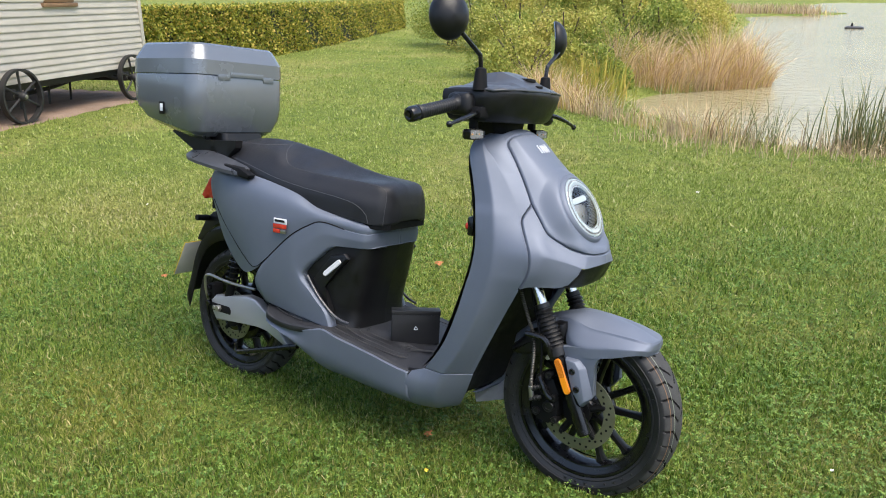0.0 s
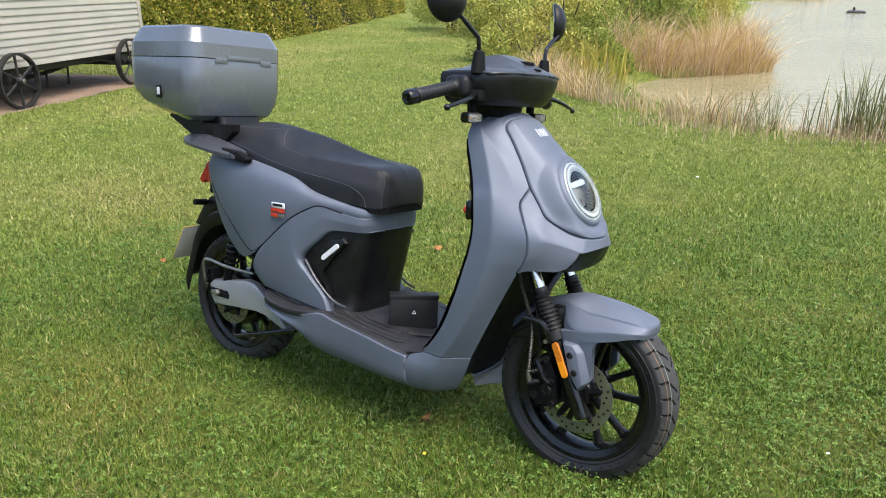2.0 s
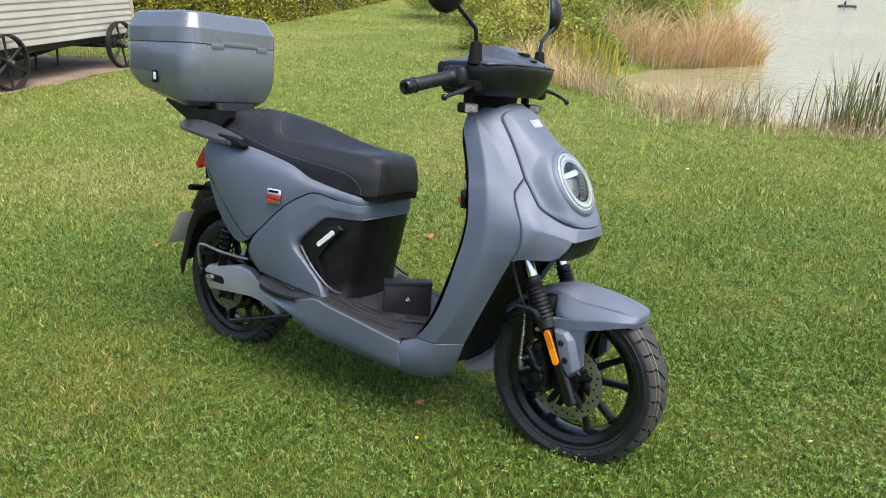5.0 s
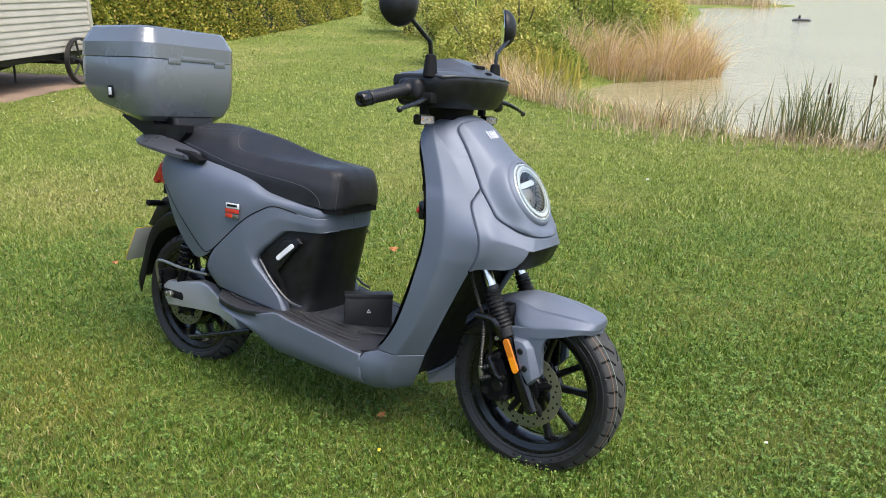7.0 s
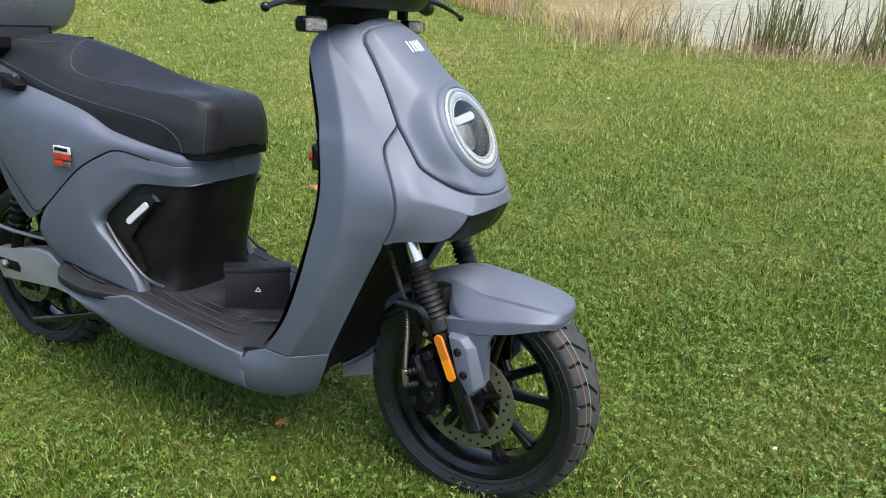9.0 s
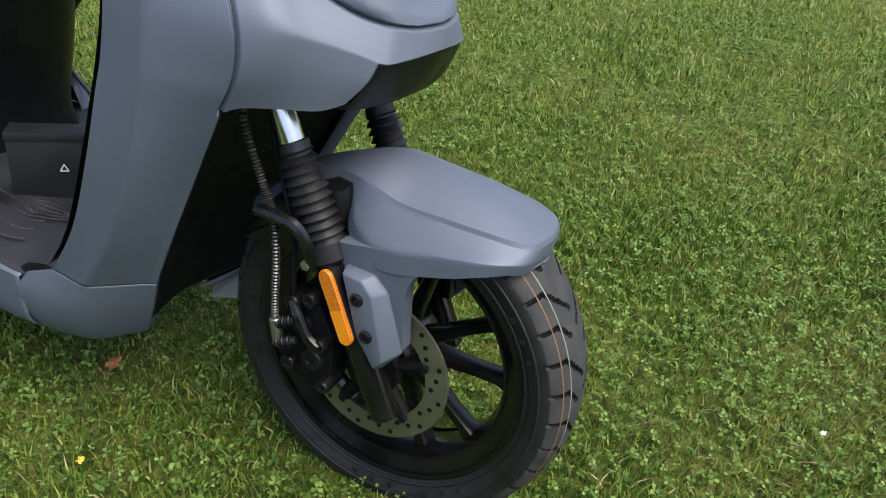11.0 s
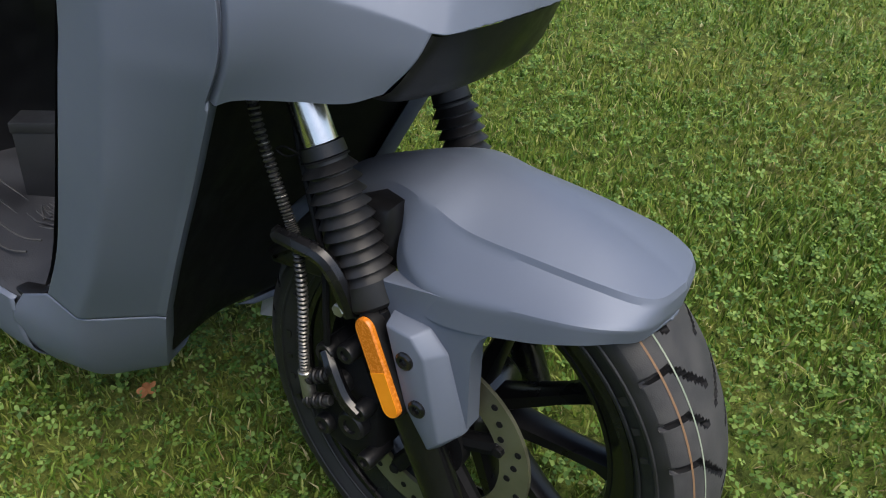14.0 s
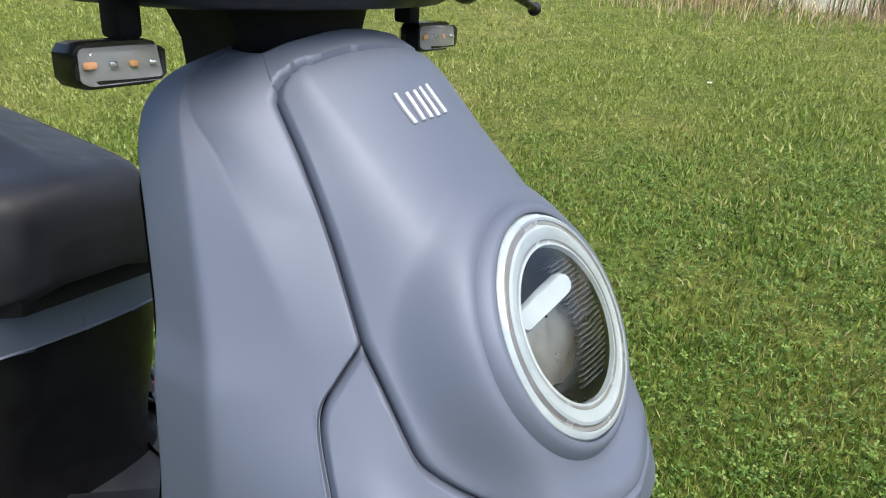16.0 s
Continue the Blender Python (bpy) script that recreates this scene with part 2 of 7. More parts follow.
# ---- mesh helpers ----
def part(name, bm, material, parent=None, label="", smooth=True, angle=38.0):
    me = bpy.data.meshes.new(name)
    bmesh.ops.recalc_face_normals(bm, faces=bm.faces[:])
    bm.to_mesh(me)
    bm.free()
    for m in material if isinstance(material, (list, tuple)) else [material]:
        me.materials.append(m)
    if smooth:
        me.polygons.foreach_set("use_smooth", [True] * len(me.polygons))
        me.set_sharp_from_angle(angle=radians(angle))
    ob = new(name, me)
    if parent:
        ob.parent = parent
    if label:
        ob["label"] = label
    return ob


def box_bm(x0, x1, y0, y1, z0, z1, bevel=0.0, seg=2, bm=None, m=None):
    bm = bm or bmesh.new()
    vs = [bm.verts.new((x, y, z)) for x in (x0, x1) for y in (y0, y1) for z in (z0, z1)]
    fs = [bm.faces.new([vs[i] for i in f]) for f in ((0, 1, 3, 2), (4, 6, 7, 5), (0, 4, 5, 1), (2, 3, 7, 6), (0, 2, 6, 4), (1, 5, 7, 3))]
    if bevel:
        es = {e for f in fs for e in f.edges}
        r = bmesh.ops.bevel(bm, geom=list(es), offset=bevel, segments=seg, profile=0.5, affect='EDGES')
        vs = list({v for f in r["faces"] for v in f.verts} | {v for v in vs if v.is_valid})
    if m is not None:
        bmesh.ops.transform(bm, matrix=m, verts=vs)
    return bm


def rings_bm(rings, closed=True, caps=True, loop=False, bm=None):
    """Skins a row of equal rings (or open strips)."""
    bm = bm or bmesh.new()
    rows = [[bm.verts.new(p) for p in r] for r in rings]
    k = len(rows[0])
    pairs = list(zip(rows, rows[1:])) + ([(rows[-1], rows[0])] if loop else [])
    for a, b in pairs:
        for i in range(k if closed else k - 1):
            j = (i + 1) % k
            bm.faces.new((a[i], a[j], b[j], b[i]))
    if caps and closed and not loop:
        bm.faces.new(rows[0])
        bm.faces.new(rows[-1])
    return bm


def catmull(pts, n):
    """A smooth run of n steps between each two of the points."""
    p = [Vector(q) for q in pts]
    out = []
    for i in range(len(p) - 1):
        a, b, c, d = p[max(i - 1, 0)], p[i], p[i + 1], p[min(i + 2, len(p) - 1)]
        for s in range(n):
            t = s / n
            out.append(0.5 * (2 * b + (c - a) * t + (2 * a - 5 * b + 4 * c - d) * t * t + (3 * b - a - 3 * c + d) * t ** 3))
    out.append(p[-1])
    return out


def smooth_rows(rows, n):
    """More rows between the given ones, along smooth curves."""
    cols = [catmull(c, n) for c in zip(*rows)]
    return [list(r) for r in zip(*cols)]


def smooth_both(rows, nu, nv):
    return [catmull(r, nu) for r in smooth_rows(rows, nv)]


def tube_bm(points, radius, sides=10, steps=6, smooth=True, bm=None, caps=True):
    pts = catmull(points, steps) if smooth and len(points) > 2 else [Vector(p) for p in points]
    rings = []
    up = None
    for i, p in enumerate(pts):
        d = (pts[min(i + 1, len(pts) - 1)] - pts[max(i - 1, 0)]).normalized()
        if up is None:
            up = d.orthogonal().normalized()
        up = (up - d * up.dot(d)).normalized()
        side = d.cross(up)
        r = radius(i / (len(pts) - 1)) if callable(radius) else radius
        rings.append([p + (up * math.cos(a) + side * math.sin(a)) * r for a in (2 * math.pi * k / sides for k in range(sides))])
    return rings_bm(rings, True, caps, bm=bm)


def axis_frame(p, d):
    """The matrix whose z axis runs from p along d."""
    q = Vector(d).to_track_quat('Z', 'Y').to_matrix().to_4x4()
    return Matrix.Translation(p) @ q


def lathe_bm(profile, m=None, sides=32, closed=False, bm=None):
    """Turns (radius, height) pairs round z."""
    rings = [[Vector((r * math.cos(a), r * math.sin(a), h)) for r, h in profile] for a in (2 * math.pi * k / sides for k in range(sides))]
    if m is not None:
        rings = [[m @ v for v in r] for r in rings]
    return rings_bm(rings, closed, False, True, bm)


def rod_bm(a, b, r, sides=14, bevel=0.0, bm=None, r2=None):
    a, b = Vector(a), Vector(b)
    h = (b - a).length
    r2 = r if r2 is None else r2
    c = bevel or min(r, r2) * 0.15
    return lathe_bm([(0.0001, 0), (r - c, 0), (r, c), (r2, h - c), (r2 - c, h), (0.0001, h)], axis_frame(a, b - a), sides, bm=bm)


def prism_bm(outline, y0, y1, bevel=0.0, seg=2, bm=None):
    """An outline in x and z, from y0 to y1."""
    bm = bm or bmesh.new()
    a = [bm.verts.new((x, y0, z)) for x, z in outline]
    b = [bm.verts.new((x, y1, z)) for x, z in outline]
    fs = [bm.faces.new(a), bm.faces.new(list(reversed(b)))]
    k = len(a)
    for i in range(k):
        bm.faces.new((a[i], b[i], b[(i + 1) % k], a[(i + 1) % k]))
    if bevel:
        bmesh.ops.bevel(bm, geom=list({e for f in fs for e in f.edges}), offset=bevel, segments=seg, profile=0.5, affect='EDGES')
    return bm


def flip_y(ob_bm):
    bm = ob_bm.copy()
    for v in bm.verts:
        v.co.y = -v.co.y
    bmesh.ops.reverse_faces(bm, faces=bm.faces[:])
    return bm


def thing(name, label, category, m, group="", kind=""):
    ob = new(name)
    ob.empty_display_size = 0.1
    ob.matrix_world = m
    return tagged(ob, label, category, group, kind)


def solid(ob, thickness, offset=-1.0):
    s = ob.modifiers.new("thickness", 'SOLIDIFY')
    s.thickness, s.offset = thickness, offset
    return ob


def mirrored(rows):
    """Half rows that end on the centre line, carried over to the other side."""
    return [list(r) + [Vector((p[0], -p[1], p[2])) for p in reversed([Vector(q) for q in r][:-1])] for r in rows]


def soup(name, verts, faces_flat, counts, material, label="", category="", kind="stuff", parent=None):
    """One mesh from plain arrays."""
    me = bpy.data.meshes.new(name)
    me.vertices.add(len(verts))
    me.vertices.foreach_set("co", np.asarray(verts, dtype=np.float32).ravel())
    me.loops.add(len(faces_flat))
    me.loops.foreach_set("vertex_index", np.asarray(faces_flat, dtype=np.int32))
    me.polygons.add(len(counts))
    starts = np.concatenate(([0], np.cumsum(counts)[:-1])).astype(np.int32)
    me.polygons.foreach_set("loop_start", starts)
    me.polygons.foreach_set("use_smooth", np.ones(len(counts), dtype=bool))
    me.update(calc_edges=True)
    me.validate()
    me.materials.append(material)
    ob = new(name, me)
    if parent:
        ob.parent = parent
        if label:
            ob["label"] = label
        if kind:
            ob["kind"] = kind
        return ob
    return tagged(ob, label, category, "", kind)


def blade_arrays(rng, base, height, width, lean, segs=2, curl=1.0, heading=None):
    """Tapering bent blades, one for each base point."""
    n = len(base)
    a = rng.uniform(0, 2 * np.pi, n)
    h = rng.uniform(0, 2 * np.pi, n) if heading is None else heading
    lead = np.stack([np.cos(h), np.sin(h), np.zeros(n)], 1)
    side = np.stack([np.cos(a), np.sin(a), np.zeros(n)], 1) * (width / 2)[:, None]
    rows = []
    for i in range(segs + 1):
        s = i / segs
        c = base + lead * (lean * height * s ** (1 + curl))[:, None]
        c[:, 2] += height * s * np.sqrt(np.clip(1 - (lean * s) ** 2 * 0.6, 0.1, 1))
        if i < segs:
            k = 1 - 0.55 * s
            rows += [c - side * k, c + side * k]
        else:
            rows.append(c)
    v = np.stack(rows, 1)
    per = 2 * segs + 1
    verts = v.reshape(-1, 3)
    tris = []
    for i in range(segs - 1):
        o = 2 * i
        tris += [(o, o + 1, o + 3), (o, o + 3, o + 2)]
    o = 2 * (segs - 1)
    tris.append((o, o + 1, o + 2))
    f = (np.arange(n)[:, None, None] * per + np.array(tris)[None]).reshape(-1)
    return verts, f, np.full(n * len(tris), 3)


def leaf_arrays(rng, centres, size, flat=None):
    """Small pointed leaves, folded along the middle, turned at random (or lying nearly flat)."""
    n = len(centres)
    d = rng.normal(size=(n, 3))
    if flat is not None:
        d[:, 2] *= flat
    d /= np.linalg.norm(d, axis=1)[:, None]
    w = np.cross(d, rng.normal(size=(n, 3)))
    if flat is not None:
        w = np.cross(d, np.tile((0, 0, 1.0), (n, 1)) + rng.normal(scale=flat, size=(n, 3)))
    w /= np.linalg.norm(w, axis=1)[:, None] + 1e-9
    u = np.cross(d, w)
    s = size[:, None]
    v = np.stack([centres - d * s * 0.5, centres + w * s * 0.3 + u * s * 0.08, centres + d * s * 0.5, centres - w * s * 0.3 + u * s * 0.08], 1)
    f = (np.arange(n)[:, None, None] * 4 + np.array([(0, 1, 2), (0, 2, 3)])[None]).reshape(-1)
    return v.reshape(-1, 3), f, np.full(n * 2, 3)


def joined(chunks):
    vs, fs, cs, o = [], [], [], 0
    for v, f, c in chunks:
        vs.append(v)
        fs.append(f + o)
        cs.append(c)
        o += len(v)
    return np.concatenate(vs), np.concatenate(fs), np.concatenate(cs)


# ---- the ground ----
LAWN_UP = LAWN.to_3x3() @ Vector((0, 0, 1))
POND = [(-0.2, 8.55), (-1.0, 8.8), (-1.8, 9.4), (-2.9, 10.4), (-3.8, 12.0), (-3.7, 13.5), (-2.4, 15.6), (-2.7, 17.0), (-4.5, 24.0), (-7.8, 40.0), (-9.6, 51.0), (-13.0, 66.0), (-7.5, 73.0), (-7.0, 80.0), (-14.0, 90.0),
        (-22.0, 190.0), (60.0, 200.0), (70.0, 70.0), (30.0, 40.0), (25.0, 15.0), (8.0, 8.8), (2.0, 8.2)]
WATER_Z = -0.26


def lawn_z(x, y):
    p = -(LAWN_UP.x * (x + 1.2) + LAWN_UP.y * (y - 2.05)) / LAWN_UP.z
    return p / np.sqrt(1 + (p / 0.15) ** 2)


def pond_depth(x, y):
    """Signed distance to the pond's edge: positive inside."""
    best = np.full(np.shape(x), 1e9)
    inside = np.zeros(np.shape(x), dtype=bool)
    for (ax, ay), (bx, by) in zip(POND, POND[1:] + POND[:1]):
        dx, dy = bx - ax, by - ay
        t = np.clip(((x - ax) * dx + (y - ay) * dy) / (dx * dx + dy * dy), 0, 1)
        best = np.minimum(best, np.hypot(x - ax - t * dx, y - ay - t * dy))
        cross = (ay > y) != (by > y)
        inside ^= cross & (x < ax + (y - ay) / (by - ay + 1e-12) * dx)
    return np.where(inside, best, -best)


def ground_z(x, y):
    z = lawn_z(x, y)
    s = np.clip((pond_depth(x, y) + 0.25) / 0.9, 0, 1)
    far = np.clip((np.hypot(x, y) - 205) / 90, 0, 1)
    return z - 0.75 * s * s * (3 - 2 * s) + 3.0 * far * far


def ground_sheet():
    def axis(c, near, far, step):
        out, d = [0.0], 0.0
        while d < far:
            d += step if d < near else max(step, (d - near) * 0.16 + step)
            out.append(d)
        return np.array(sorted({round(c + q, 4) for q in out} | {round(c - q, 4) for q in out}))
    xs, ys = axis(-1.5, 8.0, 900.0, 0.25), axis(6.0, 11.0, 900.0, 0.25)
    X, Y = np.meshgrid(xs, ys)
    Z = ground_z(X, Y)
    r = np.random.default_rng(4)
    Z = Z + r.normal(scale=0.004, size=Z.shape)
    v = np.stack([X, Y, Z], -1).reshape(-1, 3)
    w = len(xs)
    i = (np.arange(len(ys) - 1)[:, None] * w + np.arange(w - 1)[None]).ravel()
    f = np.stack([i, i + 1, i + w + 1, i + w], 1).ravel()
    soup("ground", v, f, np.full(len(i), 4), SOIL, "mown lawn with worn dry patches sloping to a pond", "lawn", "structure")


ground_sheet()
_bm = bmesh.new()
_mid = Vector((sum(p[0] for p in POND) / len(POND), sum(p[1] for p in POND) / len(POND)))
_bm.faces.new([_bm.verts.new((*(Vector(p) + (Vector(p) - _mid).normalized() * 0.3), WATER_Z)) for p in POND])
tagged(part("water", _bm, WATER), "pale brown still pond water reflecting the sky", "pond", "", "structure")


# ---- the scooter ----
SCOOTER = LAWN @ pose(-0.475, 2.012, -0.02, -7.5, 0, -2.0)
scooter = thing("electric_scooter", "satin grey electric scooter leaning on its side stand on the lawn", "scooter", SCOOTER)
AXLE_F, AXLE_R = (0.013, 0.0, 0.2520), (-1.417, 0.0, 0.2575)
WHEEL_TURN = pose(0, 0, 0, -90, 0, 0)   # lathe axis z to the scooter's y


def tyre_bm(radius, rim_r, half, seg=720, cols=72):
    """A tyre with swept tread grooves cut into it; lathe axis along y."""
    prof = [-1.0 + 2.0 * k / cols for k in range(cols + 1)]
    rings = []
    for i in range(seg):
        th = 2 * math.pi * i / seg
        ring = []
        for a in prof:
            phi = a * 2.35
            y = half * math.sin(min(max(phi, -1.75), 1.75)) / math.sin(1.5708) if abs(phi) < 1.75 else half * math.copysign(math.sin(1.75) - (abs(phi) - 1.75) * 0.35, phi)
            c = math.cos(phi * 0.62) if abs(phi) < 1.75 else 0
            t = (abs(phi) / 2.35)
            r = radius - (0.0232 * (t / 0.55) ** 2.1 if t < 0.55 else 0.0232 + (radius - rim_r - 0.0232) * ((t - 0.55) / 0.45) ** 1.08)
            s = abs(a)
            if 0.02 < s < 0.56:
                # lateral cuts that bend forward towards the crown, long and short in turn
                turn = th / (2 * math.pi) * 36 + (0.5 if a > 0 else 0.0) + max(0.30 - s, 0.0) * 3.0
                if turn % 1.0 < 0.09 and s > (0.02, 0.12)[int(turn) % 2]:
                    r -= 0.0055
            ring.append((r * math.cos(th), y, r * math.sin(th)))
        rings.append(ring)
    return rings_bm(rings, False, False, True)


def tread_faces(bm, half, radius):
    """Gives the running surface and the bottoms of its grooves their own rubber."""
    for f in bm.faces:
        c = f.calc_center_median()
        if abs(c.y) < half * 0.96 and c.xz.length > radius - 0.0225:
            low = min(v.co.xz.length for v in f.verts) if f.verts else 0
            top = tyre_r(radius, half, c.y)
            f.material_index = 2 if top - low > 0.0035 else 1
    return bm


def tyre_r(radius, half, y):
    s = math.asin(min(abs(y) / half, 1.0)) / 2.35
    return radius - 0.0232 * (s / 0.55) ** 2.1


def ring_line(radius_at, y, width, bm=None):
    rings = []
    for i in range(160):
        th = 2 * math.pi * i / 160
        rings.append([((radius_at(yy) + 0.0006) * math.cos(th), yy, (radius_at(yy) + 0.0006) * math.sin(th)) for yy in (y - width / 2, y + width / 2)])
    return rings_bm(rings, False, False, True, bm)


def wheel(name, centre, radius, half, spokes, spoke_w, hub_r):
    rim_r = 0.196
    bm = lathe_bm([(rim_r - 0.022, -half * 0.60), (rim_r + 0.004, -half * 0.78), (rim_r + 0.006, -half * 0.70), (rim_r - 0.012, -half * 0.55), (rim_r - 0.020, 0), (rim_r - 0.012, half * 0.55),
                   (rim_r + 0.006, half * 0.70), (rim_r + 0.004, half * 0.78), (rim_r - 0.022, half * 0.60), (rim_r - 0.032, half * 0.25), (rim_r - 0.032, -half * 0.25), (rim_r - 0.022, -half * 0.60)], WHEEL_TURN, 96)
    lathe_bm([(0.008, -0.05), (hub_r * 0.75, -0.05), (hub_r, -0.035), (hub_r, 0.035), (hub_r * 0.75, 0.05), (0.008, 0.05)], WHEEL_TURN, 40, bm=bm)
    w = part(name, bm, GLOSS_BLACK, scooter, "black cast alloy wheel", angle=45)
    w.location = centre
    for k in range(spokes):
        a = 2 * math.pi * (k // 2 * 2 + (0.42 if k % 2 else -0.42) + 0.45) / spokes
        d, e = Vector((math.cos(a), 0, math.sin(a))), Vector((-math.sin(a), 0, math.cos(a)))
        rings = []
        for r, ww, t in ((hub_r * 0.8, spoke_w * 0.75, 0.020), (hub_r + 0.02, spoke_w * 0.60, 0.017), (0.12, spoke_w * 0.5, 0.014), (rim_r - 0.045, spoke_w * 0.58, 0.014), (rim_r - 0.024, spoke_w * 1.0, 0.018)):
            rings.append([d * r + e * (ww * x) + Vector((0, t * y, 0)) for x, y in ((-1, -0.55), (-0.6, -1), (0.6, -1), (1, -0.55), (1, 0.55), (0.6, 1), (-0.6, 1), (-1, 0.55))])
        part("spoke", rings_bm(rings, True, True), RIM_BLACK, w)
    tyre = part("tyre", tread_faces(tyre_bm(radius, rim_r, half), half, radius), [RUBBER, TREAD, MATT_BLACK], w, "black road tyre with swept tread", angle=50)
    for yy, rr in ((-half * 1.002, 0.226), (-half * 0.90, 0.207), (half * 1.002, 0.226)):
        part("sidewall_rib", lathe_bm([(rr - 0.0022, 0), (rr - 0.001, -0.0011), (rr + 0.001, -0.0011), (rr + 0.0022, 0)], axis_frame((0, yy, 0), (0, 1, 0)), 96), RUBBER, tyre)
    for yy in (-1, 1):
        part("rim_lip", lathe_bm([(rim_r - 0.004, 0.0), (rim_r - 0.003, 0.0035), (rim_r + 0.001, 0.0042), (rim_r + 0.005, 0.003), (rim_r + 0.006, 0.0)], axis_frame((0, yy * half * 0.775, 0), (0, yy, 0)), 96), GLOSS_BLACK, w)
        part("rim_step", lathe_bm([(rim_r - 0.026, 0.0), (rim_r - 0.025, 0.003), (rim_r - 0.021, 0.003), (rim_r - 0.020, 0.0)], axis_frame((0, yy * half * 0.575, 0), (0, yy, 0)), 96), GLOSS_BLACK, w)
    # raised plain bars where the sidewall is lettered
    marks = bmesh.new()
    for k in range(30):
        if k % 10 in (3, 8, 9):
            continue
        a = 2 * math.pi * (k * 0.022 + (0.06, 0.40, 0.73)[k // 10] - (k // 10) * 0.22)
        m = Matrix.Rotation(-a, 4, 'Y') @ pose(0.217, -half * 0.965, 0)
        box_bm(-0.0034, 0.0034, -0.0006, 0.0010, -0.0022 - 0.0016 * (k % 3), 0.0030, 0.0, bm=marks, m=m)
    part("sidewall_mark", marks, RUBBER, tyre, smooth=False)["kind"] = "stuff"
    return w


front_wheel = wheel("front_wheel", AXLE_F, 0.2640, 0.060, 10, 0.017, 0.045)
for y, mat in ((-0.047, BRASS_LINE), (-0.035, GREEN_LINE)):
    part("tyre_line", ring_line(lambda q: tyre_r(0.2640, 0.060, q), y, 0.0016), mat, front_wheel)


def brake_disc(parent, r_out, r_in, y, carrier_r):
    t = 0.0045
    bm = bmesh.new()
    seg = 120
    rings = []
    for i in range(seg):
        th = 2 * math.pi * i / seg
        rings.append([Vector((r * math.cos(th), yy, r * math.sin(th))) for r, yy in ((r_in, y - t / 2), (r_out, y - t / 2), (r_out, y + t / 2), (r_in, y + t / 2))])
    rings_bm(rings, True, False, True, bm)
    d = part("brake_disc", bm, DISC, parent, "olive tinted drilled steel brake disc")
    hb = bmesh.new()
    for k in range(36):
        th = 2 * math.pi * k / 36
        r = r_in + (r_out - r_in) * (0.28, 0.5, 0.72)[k % 3]
        p = Vector((r * math.cos(th), y - t / 2 - 0.0002, r * math.sin(th)))
        lathe_bm([(0.0001, 0.0006), (0.0034, 0.0006), (0.0036, 0)], axis_frame(p, (0, -1, 0)), 10, bm=hb)
    part("drilled_hole", hb, MATT_BLACK, d)
    cb = bmesh.new()
    for k in range(5):
        th = 2 * math.pi * (k + 0.3) / 5
        v = Vector((math.cos(th), 0, math.sin(th)))
        rod_bm(v * (carrier_r * 0.5) + Vector((0, y + 0.006, 0)), v * (r_in + 0.004) + Vector((0, y + 0.003, 0)), 0.010, 8, bm=cb)
        rod_bm(v * (r_in + 0.003) + Vector((0, y - 0.008, 0)), v * (r_in + 0.003) + Vector((0, y + 0.006, 0)), 0.006, 8, bm=cb)
    lathe_bm([(0.012, -0.008), (carrier_r, -0.008), (carrier_r, 0.008), (0.012, 0.008)], axis_frame((0, y, 0), (0, 1, 0)), 30, bm=cb)
    part("disc_carrier", cb, MATT_BLACK, d)
    return d


brake_disc(front_wheel, 0.110, 0.078, -0.075, 0.040)
rear_wheel = wheel("rear_wheel", AXLE_R, 0.2575, 0.056, 10, 0.015, 0.085)
brake_disc(rear_wheel, 0.095, 0.062, -0.080, 0.045)


# fork
FORK_DIR = Vector((0.155, 0, -0.337)).normalized()


def fork_at(z, y):
    """A point of a fork leg's axis at height z."""
    k = (z - 0.541) / FORK_DIR.z
    return Vector((-0.107, y, 0.541)) + FORK_DIR * k


def fork_leg(side):
    y = 0.100 * side
    bm = rod_bm(fork_at(0.405, y), fork_at(0.200, y), 0.0235, 20, 0.004, r2=0.0190)
    leg = part("fork_leg", bm, GLOSS_BLACK, scooter, "gloss black fork slider")
    rod_bm_t = rod_bm(fork_at(0.72, y), fork_at(0.43, y), 0.0165, 24)
    part("fork_tube", rod_bm_t, CHROME, leg, "polished chrome fork tube")
    a, b = fork_at(0.545, y), fork_at(0.405, y)
    h = (b - a).length
    prof = [(0.0165, 0.0), (0.0205, 0.001), (0.0210, 0.012), (0.0195, 0.014), (0.0195, 0.017)]
    n = 9
    for k in range(n):
        o = 0.018 + (h - 0.050) * k / n
        s = (h - 0.050) / n
        big = 0.0255 + 0.002 * k / n
        prof += [(0.0195 + 0.002 * k / n, o), (big, o + s * 0.62), (big + 0.0006, o + s * 0.70), (0.0200 + 0.002 * k / n, o + s * 0.86)]
    prof += [(0.024, h - 0.030), (0.0275, h - 0.026), (0.0275, h - 0.004), (0.0245, h)]
    part("fork_boot", lathe_bm(prof, axis_frame(a, b - a), 28), BOOT, leg, "ribbed black rubber fork boot", angle=35)
    cp = a + FORK_DIR * 0.014
    cb = lathe_bm([(0.0205, -0.001), (0.0222, -0.001), (0.0222, 0.001), (0.0205, 0.001)], axis_frame(cp, FORK_DIR), 20, True)
    q = cp + Vector((-0.020, 0.010 * side, 0.0))
    tube_bm([q, q + Vector((-0.012, 0.006 * side, 0.006)), q + Vector((-0.021, 0.008 * side, 0.002)), q + Vector((-0.014, 0.004 * side, -0.004)), q + Vector((-0.002, 0.0, 0.0))], 0.0012, 6, 4, bm=cb)
    part("wire_clip", cb, MATT_BLACK, leg)
    return leg


fork_leg(-1)
fork_leg(1)


